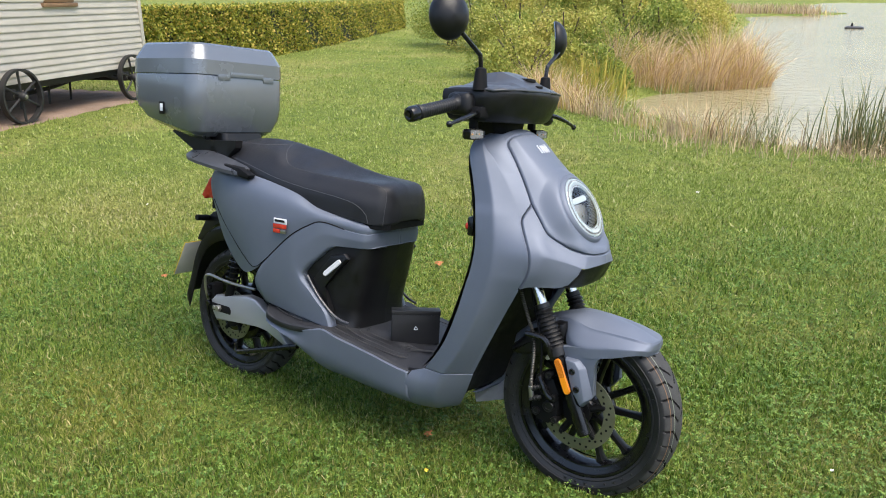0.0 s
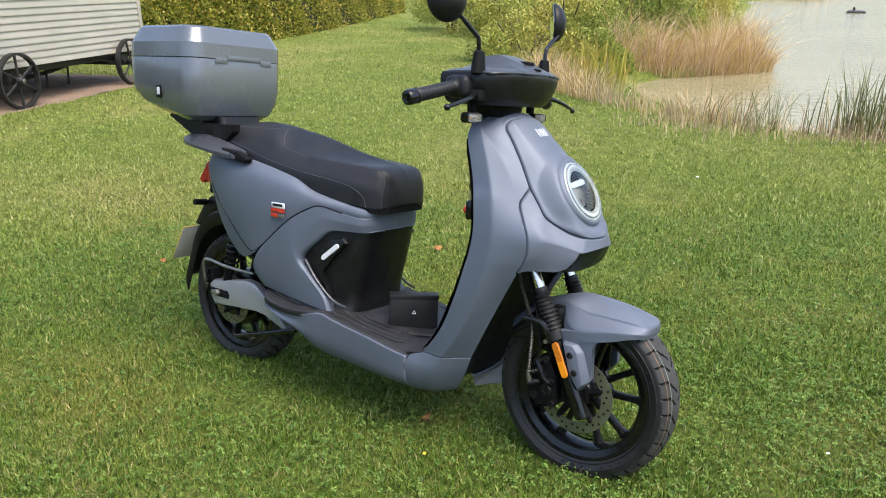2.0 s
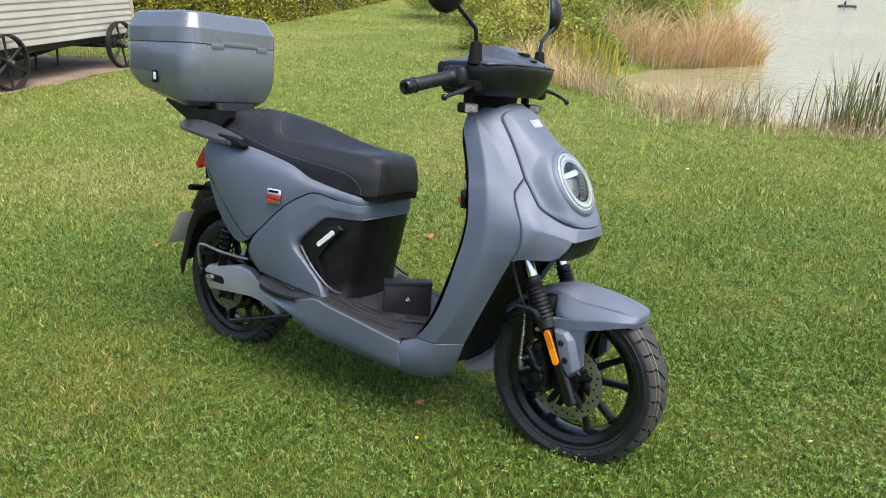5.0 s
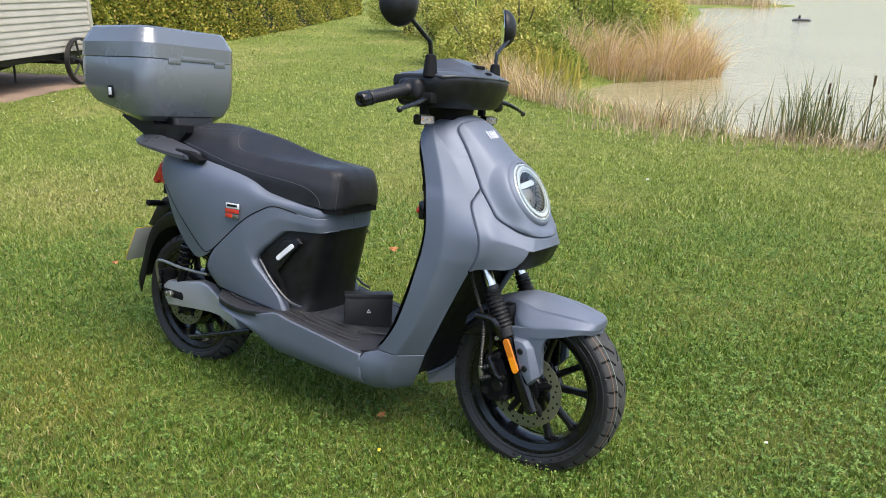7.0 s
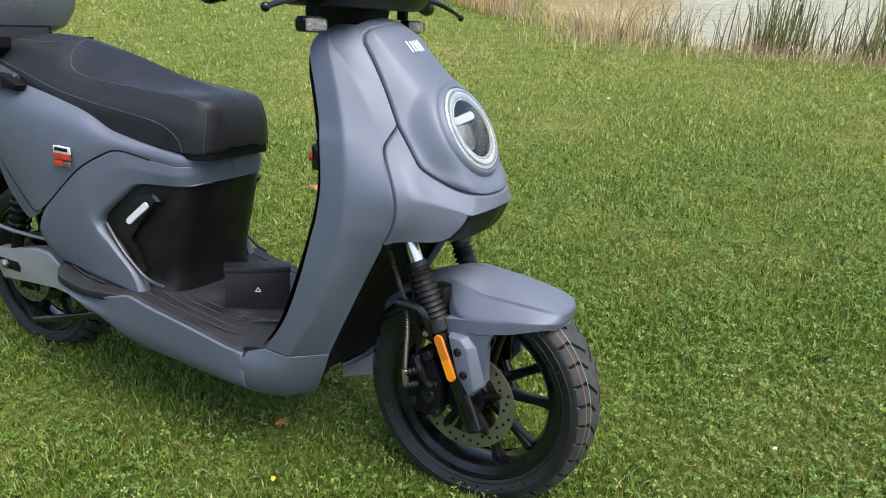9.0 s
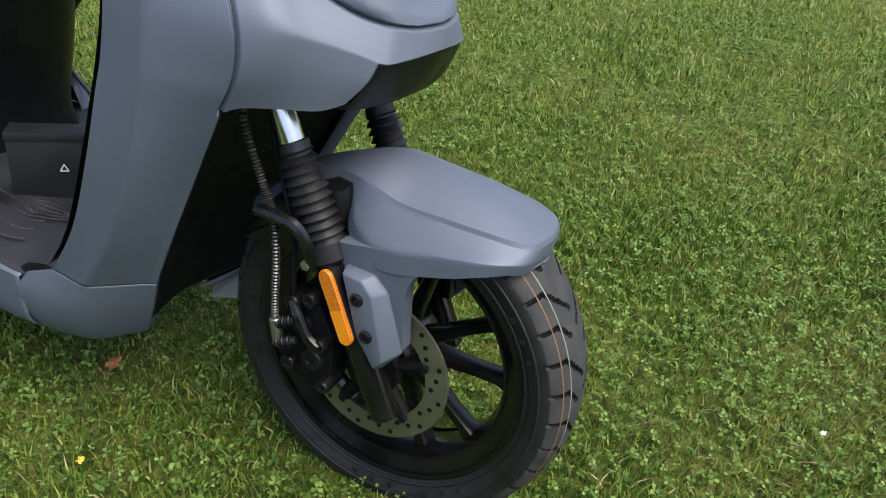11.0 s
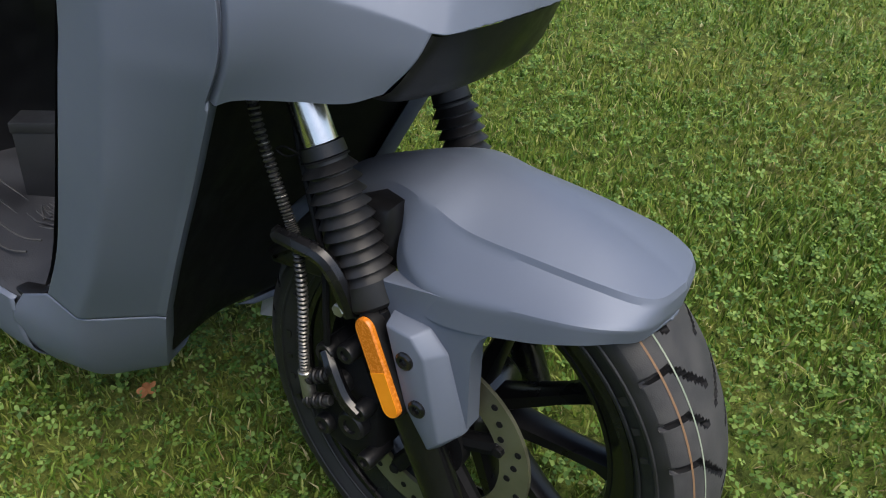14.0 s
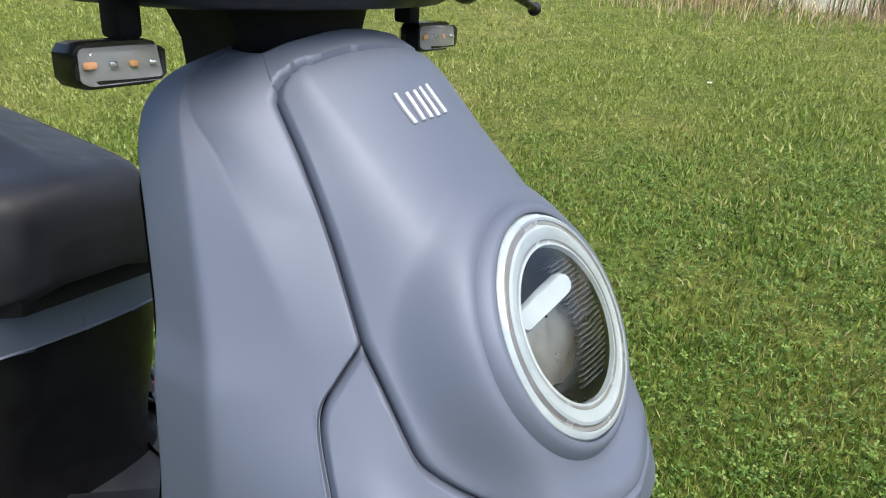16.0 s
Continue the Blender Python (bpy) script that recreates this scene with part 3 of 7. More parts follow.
def rounded_strip(bm, m, length, width, thick, n=8):
    """A flat bar with round ends along local x."""
    pts = []
    r = width / 2
    for k in range(n + 1):
        a = math.pi / 2 - math.pi * k / n
        pts.append((length / 2 - r + r * math.cos(a), r * math.sin(a)))
    for k in range(n + 1):
        a = -math.pi / 2 - math.pi * k / n
        pts.append((-length / 2 + r + r * math.cos(a), r * math.sin(a)))
    lo = [m @ Vector((x, y, 0)) for x, y in pts]
    mid = [m @ Vector((x, y, thick * 0.7)) for x, y in pts]
    hi = [m @ Vector((x * 0.985, y * 0.86, thick)) for x, y in pts]
    return rings_bm([lo, mid, hi], True, True, bm=bm)


# side reflectors on the fork
for side in (-1, 1):
    a, b = Vector((-0.037, 0.126 * side, 0.405)), Vector((0.004, 0.129 * side, 0.318))
    d = (b - a).normalized()
    m = Matrix.Translation((a + b) / 2) @ Matrix((d, Vector((0, 0, 1)).cross(d) * 0 + Vector((-d.z, 0, d.x)), Vector((0, side, 0)))).transposed().to_4x4()
    refl = part("side_reflector", rounded_strip(None, m, 0.101, 0.0205, 0.006), AMBER_DEEP, scooter, "amber side reflector")
    half_lens = [(0.0405 + 0.0088 * math.cos(q), 0.0088 * math.sin(q)) for q in (math.pi / 2 - math.pi * k / 8 for k in range(9))] + [(0.003, -0.0088), (0.003, 0.0088)]
    part("reflector_lens", rings_bm([[m @ Vector((x, y, z)) for x, y in half_lens] for z in (0.004, 0.0066)]), AMBER, refl, "brighter lower half of the amber reflector")
    bm = bmesh.new()
    m2 = m @ Matrix.Translation((0, 0, -0.012))
    rounded_strip(bm, m2, 0.106, 0.0245, 0.0125)
    part("reflector_back", bm, MATT_BLACK, refl)


# brake caliper, hoses and cable spring by the fork
def caliper():
    bm = prism_bm([(-0.118, 0.240), (-0.112, 0.322), (-0.088, 0.352), (-0.052, 0.345), (-0.030, 0.300), (-0.030, 0.228), (-0.060, 0.205), (-0.098, 0.212)], -0.112, -0.052, 0.010)
    c = part("brake_caliper", bm, MATT_BLACK, scooter, "black front brake caliper")
    for x, z, r, d in ((-0.088, 0.338, 0.012, 0.122), (-0.060, 0.352, 0.011, 0.124), (-0.074, 0.306, 0.014, 0.120), (-0.056, 0.262, 0.017, 0.122), (-0.096, 0.238, 0.012, 0.118), (-0.036, 0.226, 0.010, 0.124), (-0.042, 0.290, 0.010, 0.126)):
        p = part("caliper_bolt", lathe_bm([(0.0001, 0.0), (r * 0.45, 0.0), (r * 0.5, 0.003), (r * 0.85, 0.003), (r, 0.0), (r, -0.035)], axis_frame((x, -d, z), (0, -1, 0)), 14), PLASTIC, c)
    part("lever_arm", tube_bm([(-0.088, -0.120, 0.340), (-0.075, -0.126, 0.325), (-0.060, -0.127, 0.300), (-0.044, -0.126, 0.288)], 0.008, 8, 4), GLOSS_BLACK, c)
    part("abs_cover", prism_bm([(0.030, 0.430), (0.055, 0.430), (0.052, 0.300), (0.030, 0.300)], 0.060, 0.085, 0.006), GLOSS_BLACK, c)
    part("steel_tab", rod_bm((0.008, -0.100, 0.255), (0.022, -0.102, 0.262), 0.006, 8), STEEL, c)
    return c


caliper()
_hose = [(-0.175, -0.118, 0.620), (-0.157, -0.128, 0.567), (-0.136, -0.130, 0.516), (-0.120, -0.131, 0.480), (-0.110, -0.132, 0.457), (-0.106, -0.132, 0.404), (-0.108, -0.131, 0.350), (-0.109, -0.130, 0.308)]
hose = part("brake_hose", tube_bm(_hose, 0.0042, 8), MATT_BLACK, scooter)
part("hose_spring", tube_bm(_hose, lambda q: 0.0048 + 0.0011 * math.sin(q * 2 * math.pi * 78), 8, 62), GUARD_STEEL, hose, "coiled steel hose guard")
part("hose_end", rod_bm((-0.109, -0.130, 0.312), (-0.106, -0.126, 0.272), 0.0075, 10), STEEL, hose)
part("brake_hose", tube_bm([(-0.150, -0.095, 0.610), (-0.130, -0.105, 0.545), (-0.092, -0.118, 0.440), (-0.086, -0.122, 0.380), (-0.088, -0.118, 0.320)], 0.0036, 8), MATT_BLACK, scooter)
part("hose_bracket", tube_bm([(-0.132, -0.134, 0.461), (-0.102, -0.137, 0.462), (-0.078, -0.134, 0.456), (-0.063, -0.130, 0.435), (-0.056, -0.122, 0.400)], 0.0085, 8, 5), GLOSS_BLACK, scooter, "black hose bracket on the fork")
part("bracket_bolt", rod_bm((-0.064, -0.132, 0.404), (-0.064, -0.118, 0.404), 0.007, 6), STEEL, scooter)
for _a, _b in (((-0.112, -0.128, 0.300), (-0.078, -0.124, 0.318)), ((-0.110, -0.130, 0.272), (-0.078, -0.126, 0.286))):
    _bl = part("bleed_nipple", rod_bm(_a, _b, 0.0055, 10), DARK_IRON, scooter)
    for _k in range(3):
        _p = Vector(_a).lerp(Vector(_b), 0.25 + 0.25 * _k)
        part("thread_ring", rod_bm(_p - Vector((0.002, 0, 0.001)), _p + Vector((0.002, 0, 0.001)), 0.0085, 12), PLASTIC, _bl)


# front shell: one flowing surface in patches that share their edges; the joints are sunk into it
def spline(points, n, tight=False):
    """n points along a curve through the given ones (straight pieces if tight)."""
    p = np.array(points, float)
    t = np.concatenate([[0], np.cumsum(np.linalg.norm(np.diff(p, axis=0), axis=1))])
    u = np.linspace(0, t[-1], n)
    if tight or len(p) < 3:
        return np.stack([np.interp(u, t, p[:, k]) for k in range(p.shape[1])], 1)
    m = np.zeros_like(p)
    m[1:-1] = (p[2:] - p[:-2]) / (t[2:] - t[:-2])[:, None]
    m[0], m[-1] = (p[1] - p[0]) / (t[1] - t[0]), (p[-1] - p[-2]) / (t[-1] - t[-2])
    i = np.clip(np.searchsorted(t, u, side="right") - 1, 0, len(p) - 2)
    h = (t[i + 1] - t[i])[:, None]
    s = (u - t[i])[:, None] / h
    return (2 * s ** 3 - 3 * s ** 2 + 1) * p[i] + (s ** 3 - 2 * s ** 2 + s) * h * m[i] + (3 * s ** 2 - 2 * s ** 3) * p[i + 1] + (s ** 3 - s ** 2) * h * m[i + 1]


def relax(g, times, axis):
    """Rounds creases off along one axis of a grid, edges kept."""
    for _ in range(times):
        q = np.swapaxes(g, 0, axis)
        q[1:-1] = 0.5 * q[1:-1] + 0.25 * (q[:-2] + q[2:])
        g = np.swapaxes(q, 0, axis)
    return g


def pin(g, curve, edge):
    """Moves an edge of a grid onto a curve; the shift fades across the grid."""
    if edge in ("left", "right"):
        w = np.linspace(1, 0, g.shape[1])[None, :, None]
        if edge == "right":
            w = w[:, ::-1]
        d = (curve - (g[:, 0] if edge == "left" else g[:, -1]))[:, None]
    else:
        w = np.linspace(1, 0, g.shape[0])[:, None, None]
        if edge == "bottom":
            w = w[::-1]
        d = (curve - (g[0] if edge == "top" else g[-1]))[None]
    return g + d * w ** 2


def at_z(curve, z):
    """Points of a falling curve at the heights z."""
    c = curve[np.argsort(curve[:, 2])]
    return np.stack([np.interp(z, c[:, 2], c[:, 0]), np.interp(z, c[:, 2], c[:, 1]), z], 1)


VC = (-0.140, -0.136, 0.822)
E_SIDE = [(-0.272, -0.088, 1.003), (-0.250, -0.100, 0.980), (-0.214, -0.110, 0.936), (-0.180, -0.120, 0.886), VC]
E_JOINT = [VC, (-0.147, -0.156, 0.798), (-0.150, -0.168, 0.784), (-0.145, -0.176, 0.768), (-0.126, -0.189, 0.735), (-0.108, -0.199, 0.700), (-0.103, -0.201, 0.668), (-0.110, -0.200, 0.632), (-0.132, -0.196, 0.595)]
E_LOW = [VC, (-0.112, -0.141, 0.787), (-0.094, -0.143, 0.762), (-0.086, -0.142, 0.750), (-0.076, -0.137, 0.740), (-0.055, -0.124, 0.725), (-0.028, -0.104, 0.708), (-0.004, -0.087, 0.699), (0.008, -0.075, 0.696), (0.018, -0.045, 0.692), (0.026, 0.0, 0.692)]
E_WELL = [(-0.132, -0.196, 0.595), (-0.152, -0.190, 0.560), (-0.186, -0.180, 0.500), (-0.238, -0.170, 0.400), (-0.284, -0.158, 0.312)]
E_TOP = [(-0.240, -0.1030, 0.968), (-0.246, -0.1005, 0.975), (-0.2490, -0.096, 0.984), (-0.247, -0.086, 0.992), (-0.241, -0.060, 0.999), (-0.235, 0.0, 1.005)]
side_c, joint_c, low_c, well_c, top_c = spline(E_SIDE, 90), spline(E_JOINT, 140), spline(E_LOW, 150), spline(E_WELL, 90), spline(E_TOP, 60)
GROOVES = np.concatenate([spline(E_SIDE, 200)[36:], spline(E_JOINT, 200), spline(E_LOW, 200)])
GROOVES = np.concatenate([GROOVES, GROOVES * (1, -1, 1)])


def normals(g):
    a = np.gradient(g, axis=0)
    b = np.gradient(g, axis=1)
    n = np.cross(b, a)
    return n / np.maximum(np.linalg.norm(n, axis=2, keepdims=True), 1e-9)


def sink(g, lines, width=0.0042, deep=0.0075):
    """Presses the joint lines into a grid as narrow soft grooves."""
    n = g - np.array((-0.35, 0.0, 0.75))
    n = n / np.linalg.norm(n, axis=2, keepdims=True)
    flat = g.reshape(-1, 3)
    d = np.full(len(flat), 9.0)
    for k in range(0, len(flat), 4000):
        q = flat[k:k + 4000]
        d[k:k + 4000] = np.sqrt(((q[:, None] - lines[None]) ** 2).sum(2).min(1))
    s = np.clip(1 - d / width, 0, 1)
    s = s * s * (3 - 2 * s)
    return g - n * (s * deep).reshape(g.shape[:2])[..., None]


def grid_part(name, g, material, label="", mirror=False, angle=60.0, keep=None):
    h, w = g.shape[:2]
    v = g.reshape(-1, 3) * ((1, -1, 1) if mirror else (1, 1, 1))
    i = (np.arange(h - 1)[:, None] * w + np.arange(w - 1)[None]).ravel()
    f = np.stack([i, i + 1, i + w + 1, i + w], 1)
    if keep is not None:
        f = f[keep(v[f].mean(1))]
    if mirror:
        f = f[:, ::-1]
    bm = bmesh.new()
    vs = [bm.verts.new(p) for p in v]
    for a, b, c, d in f.tolist():
        bm.faces.new((vs[a], vs[b], vs[c], vs[d]))
    bmesh.ops.delete(bm, geom=[q for q in bm.verts if not q.link_faces], context='VERTS')
    return part(name, bm, material, scooter, label, angle=angle)


# leg shield: rear edge, two creases and front edge at each height
WING = [(1.003, (-0.325, -0.070), (-0.305, -0.085), (-0.302, -0.084)),
        (0.985, (-0.343, -0.112), (-0.315, -0.120), (-0.312, -0.118)),
        (0.965, (-0.345, -0.138), (-0.302, -0.142), (-0.297, -0.139)),
        (0.936, (-0.339, -0.153), (-0.284, -0.158), (-0.262, -0.146)),
        (0.886, (-0.316, -0.170), (-0.258, -0.176), (-0.218, -0.155)),
        (0.822, (-0.293, -0.187), (-0.230, -0.196), (-0.176, -0.162)),
        (0.784, (-0.280, -0.203), (-0.216, -0.209), (-0.158, -0.171)),
        (0.700, (-0.268, -0.216), (-0.203, -0.223), (-0.120, -0.202)),
        (0.632, (-0.276, -0.220), (-0.208, -0.227), (-0.120, -0.201)),
        (0.595, (-0.286, -0.222), (-0.217, -0.227), (-0.142, -0.198)),
        (0.500, (-0.313, -0.225), (-0.245, -0.226), (-0.194, -0.184)),
        (0.400, (-0.356, -0.220), (-0.292, -0.222), (-0.246, -0.174)),
        (0.312, (-0.420, -0.209), (-0.350, -0.217), (-0.294, -0.163))]
# belly below the shield: columns from its lower edge down and round to the underside
BELLY = [[(-0.462, -0.2160, 0.2960), (-0.481, -0.2235, 0.264), (-0.486, -0.2150, 0.222), (-0.488, -0.1935, 0.1875), (-0.490, -0.160, 0.171), (-0.494, -0.090, 0.160)],
         [(-0.420, -0.209, 0.3105), (-0.437, -0.2195, 0.265), (-0.448, -0.2140, 0.222), (-0.456, -0.1920, 0.187), (-0.460, -0.160, 0.170), (-0.465, -0.090, 0.159)],
         [(-0.350, -0.217, 0.3105), (-0.368, -0.2160, 0.262), (-0.383, -0.2030, 0.220), (-0.393, -0.1800, 0.189), (-0.404, -0.148, 0.172), (-0.422, -0.085, 0.160)],
         [(-0.294, -0.163, 0.3105), (-0.313, -0.1560, 0.265), (-0.334, -0.1450, 0.222), (-0.352, -0.1330, 0.193), (-0.376, -0.112, 0.175), (-0.402, -0.070, 0.162)],
         [(-0.284, -0.158, 0.3105), (-0.303, -0.1490, 0.265), (-0.325, -0.1370, 0.223), (-0.344, -0.1250, 0.194), (-0.368, -0.104, 0.176), (-0.394, -0.062, 0.163)]]
_front = np.concatenate([side_c, joint_c[1:], well_c[1:]])


def column(rows, k, n):
    return spline([(r[k][0], r[k][1], r[0]) for r in rows], n)


def strip(cols, counts):
    """A grid between neighbouring columns, straight across each facet."""
    out = []
    for a, b, n in zip(cols[:-1], cols[1:], counts):
        s = np.linspace(0, 1, n, endpoint=False)[None, :, None]
        out.append(a[:, None] * (1 - s) + b[:, None] * s)
    return np.concatenate(out + [cols[-1][:, None]], 1)


def wing_grid():
    zs = np.linspace(1.003, 0.312, 262)
    cols = [at_z(column(WING, k, 600), zs) for k in (1, 2, 3)] + [at_z(_front, zs)]
    inner = cols[0] + (0.006, 0.030, 0)
    g = strip([inner] + cols, (4, 26, 30, 24))
    g[:, 4:] = relax(g[:, 4:].copy(), 7, 1)
    g[:, :9] = relax(g[:, :9].copy(), 1, 1)
    swell = np.sin(np.linspace(0, math.pi, 25))[None] * np.clip((g[:, :1, 2] - 0.90) / 0.06, 0, 1)      # rounder towards the top
    g[:, -25:] += swell[..., None] * (0.003, -0.0055, 0.0)
    back = g[:, -1] + (-0.012, 0.020, 0)          # turned-in front edge
    g = sink(g, GROOVES)
    return np.concatenate([g, back[:, None]], 1)


def belly_grid():
    g = strip([spline(c, 70) for c in BELLY], (14, 18, 18, 6))
    g[:, 14:] = relax(g[:, 14:].copy(), 10, 1)
    return np.concatenate([g, (g[:, -1] + (-0.012, 0.020, 0.004))[:, None]], 1)


wing, belly = wing_grid(), belly_grid()
for side in (-1, 1):
    solid(grid_part("leg_shield", wing, PAINT, "satin grey faceted leg shield half", side > 0), 0.002)
    solid(grid_part("belly_fairing", belly, PAINT, "satin grey belly fairing", side > 0), 0.002)

# centre panel with its swelling round the headlamp
LAMP = axis_frame((-0.056, 0.0, 0.808), (0.866, 0, 0.5))
PANEL = [[(-0.272, -0.088, 1.003), (-0.264, -0.066, 1.011), (-0.262, 0, 1.018)],
         [(-0.250, -0.100, 0.980), (-0.230, -0.080, 0.989), (-0.218, 0, 0.998)],
         [(-0.214, -0.110, 0.936), (-0.181, -0.078, 0.944), (-0.165, 0, 0.948)],
         [(-0.180, -0.120, 0.886), (-0.128, -0.079, 0.893), (-0.113, 0, 0.896)],
         [VC, (-0.090, -0.086, 0.832), (-0.074, 0, 0.836)],
         [(-0.112, -0.141, 0.787), (-0.060, -0.084, 0.790), (-0.040, 0, 0.795)],
         [(-0.090, -0.143, 0.757), (-0.034, -0.086, 0.757), (-0.016, 0, 0.760)],
         [(-0.055, -0.124, 0.725), (-0.006, -0.084, 0.722), (0.010, 0, 0.724)],
         [(-0.012, -0.092, 0.702), (0.010, -0.060, 0.698), (0.026, 0, 0.692)]]


def panel_grid():
    nv = 230
    cols = [spline([r[k] for r in PANEL], nv) for k in range(3)]
    rows = [spline([a, b, c, b * (1, -1, 1), a * (1, -1, 1)], 121) for a, b, c in zip(*cols)]
    g = np.array(rows)
    k = int(nv * 0.52)
    edge = np.concatenate([spline(E_SIDE, k), spline(E_LOW[:8], nv - k + 1)[1:]])
    g = pin(g, edge, "left")
    g = pin(g, edge * (1, -1, 1), "right")
    bot = spline(E_LOW[7:] + [(x, -y, z) for x, y, z in E_LOW[7:-1][::-1]], 121)
    g = pin(g, bot, "bottom")
    inv = np.array(LAMP.inverted())
    m = np.array(LAMP)
    q = g @ inv[:3, :3].T + inv[:3, 3]
    d = np.hypot(q[..., 0], q[..., 1])
    w = np.clip((0.136 - d) / 0.032, 0, 1)
    fade = 1 - np.abs(np.linspace(-1, 1, 121)) ** 8
    low = np.clip((nv - 1 - np.arange(nv)) / 14, 0, 1)
    w = w * w * (3 - 2 * w) * fade[None] * low[:, None]
    q[..., 2] = q[..., 2] * (1 - w) + 0.0015 * w
    g = q @ m[:3, :3].T + m[:3, 3]
    top = spline(E_TOP, 160)
    flat = g[:60].reshape(-1, 3)
    top = np.array([flat[np.argmin(((flat - p) ** 2).sum(1))] for p in top])
    top = np.concatenate([top, top * (1, -1, 1)])
    return sink(g, np.concatenate([GROOVES, top]))


_li = np.array(LAMP.inverted())
panel_g = panel_grid()
panel = grid_part("front_panel", panel_g, PAINT, "satin grey front panel set in a narrow joint", keep=lambda c: np.hypot((c @ _li[0, :3]) + _li[0, 3], (c @ _li[1, :3]) + _li[1, 3]) > 0.094)
solid(panel, 0.003)

# nose below the panel: joint side, creased edge and lower edge
CREASE = [(-0.105, -0.200, 0.684), (-0.072, -0.181, 0.690), (-0.040, -0.146, 0.680), (-0.012, -0.118, 0.669), (0.004, -0.103, 0.661), (0.012, -0.094, 0.660), (0.026, -0.050, 0.664), (0.031, 0.0, 0.666)]
BOTTOM = [(-0.132, -0.196, 0.595), (-0.112, -0.188, 0.604), (-0.075, -0.163, 0.606), (-0.045, -0.140, 0.606), (-0.024, -0.122, 0.614)]


def nose_side():
    nu = 100
    j = int(np.argmin(np.abs(joint_c[:, 2] - 0.684)))
    rows = []
    for top, low, left, nv in ((spline(E_LOW[:8], nu), spline(CREASE[:5], nu), joint_c[:j + 1:3], 60), (spline(CREASE[:5], nu), spline(BOTTOM, nu), joint_c[j::3], 50)):
        s = np.linspace(0, 1, nv)[:, None, None]
        g = top[None] * (1 - s) + low[None] * s
        if nv == 50:
            g[..., 1] -= np.sin(s[..., 0] * math.pi) * 0.003
            g = pin(g, spline([CREASE[4], (-0.004, -0.111, 0.640), BOTTOM[-1]], nv), "right")
        rows.append(pin(g, spline(left, nv), "left"))
    g = np.concatenate([rows[0], rows[1][1:]], 0)
    soft = g.copy()
    soft = relax(soft, 14, 0)
    w = np.clip(1 - np.linspace(0, 1, nu) * 2.2, 0.0, 1)[None, :, None]
    g = g * (1 - w) + soft * w
    g[:, :-1] = relax(g[:, :-1].copy(), 2, 0)
    return np.concatenate([g, g[-1:] + (-0.004, 0.012, 0.006)], 0)


def nose_front():
    s = np.linspace(0, 1, 60)[:, None, None]
    g = spline(E_LOW[7:], 40)[None] * (1 - s) + spline(CREASE[4:], 40)[None] * s
    return np.concatenate([g, g[:, -2::-1] * (1, -1, 1)], 1)


def weld(grids):
    """Joins grids that share edges into one bmesh."""
    bm = bmesh.new()
    for g, turn in grids:
        h, w = g.shape[:2]
        vs = [bm.verts.new(p) for p in g.reshape(-1, 3)]
        for i in range(h - 1):
            for j in range(w - 1):
                q = [vs[i * w + j], vs[i * w + j + 1], vs[(i + 1) * w + j + 1], vs[(i + 1) * w + j]]
                bm.faces.new(q[::-1] if turn else q)
    bmesh.ops.remove_doubles(bm, verts=bm.verts[:], dist=0.0006)
    return bm


nose = sink(nose_side(), GROOVES)
solid(part("nose_cowl", weld([(nose, False), (nose * (1, -1, 1), True), (sink(nose_front(), GROOVES), False)]), PAINT, scooter, "satin grey nose cowl with a creased edge", angle=60), 0.002)
for side in (-1, 1):
    part("joint_backing", tube_bm([(p[0] - 0.010, (p[1] + 0.010) * -side, p[2]) for p in spline(E_JOINT, 24).tolist()], 0.0040, 6, 1, smooth=False), MATT_BLACK, scooter)
CHIN = [CREASE[4:], [(-0.004, -0.109, 0.640), (0.002, -0.098, 0.637), (0.012, -0.050, 0.634), (0.016, 0.0, 0.634)], [(-0.024, -0.121, 0.613), (-0.020, -0.106, 0.606), (-0.012, -0.050, 0.602), (-0.010, 0.0, 0.602)], [(-0.075, -0.110, 0.612), (-0.07, -0.10, 0.604), (-0.07, -0.05, 0.600), (-0.07, 0, 0.600)]]
_ch = [[Vector(p) + Vector((-0.0025, 0, -0.0015)) for p in r] for r in CHIN]
part("chin", rings_bm([catmull(r, 5) for r in smooth_rows(mirrored([list(map(tuple, r)) for r in _ch]), 4)], False, False), PLASTIC, scooter, "black plastic chin vent", angle=50)

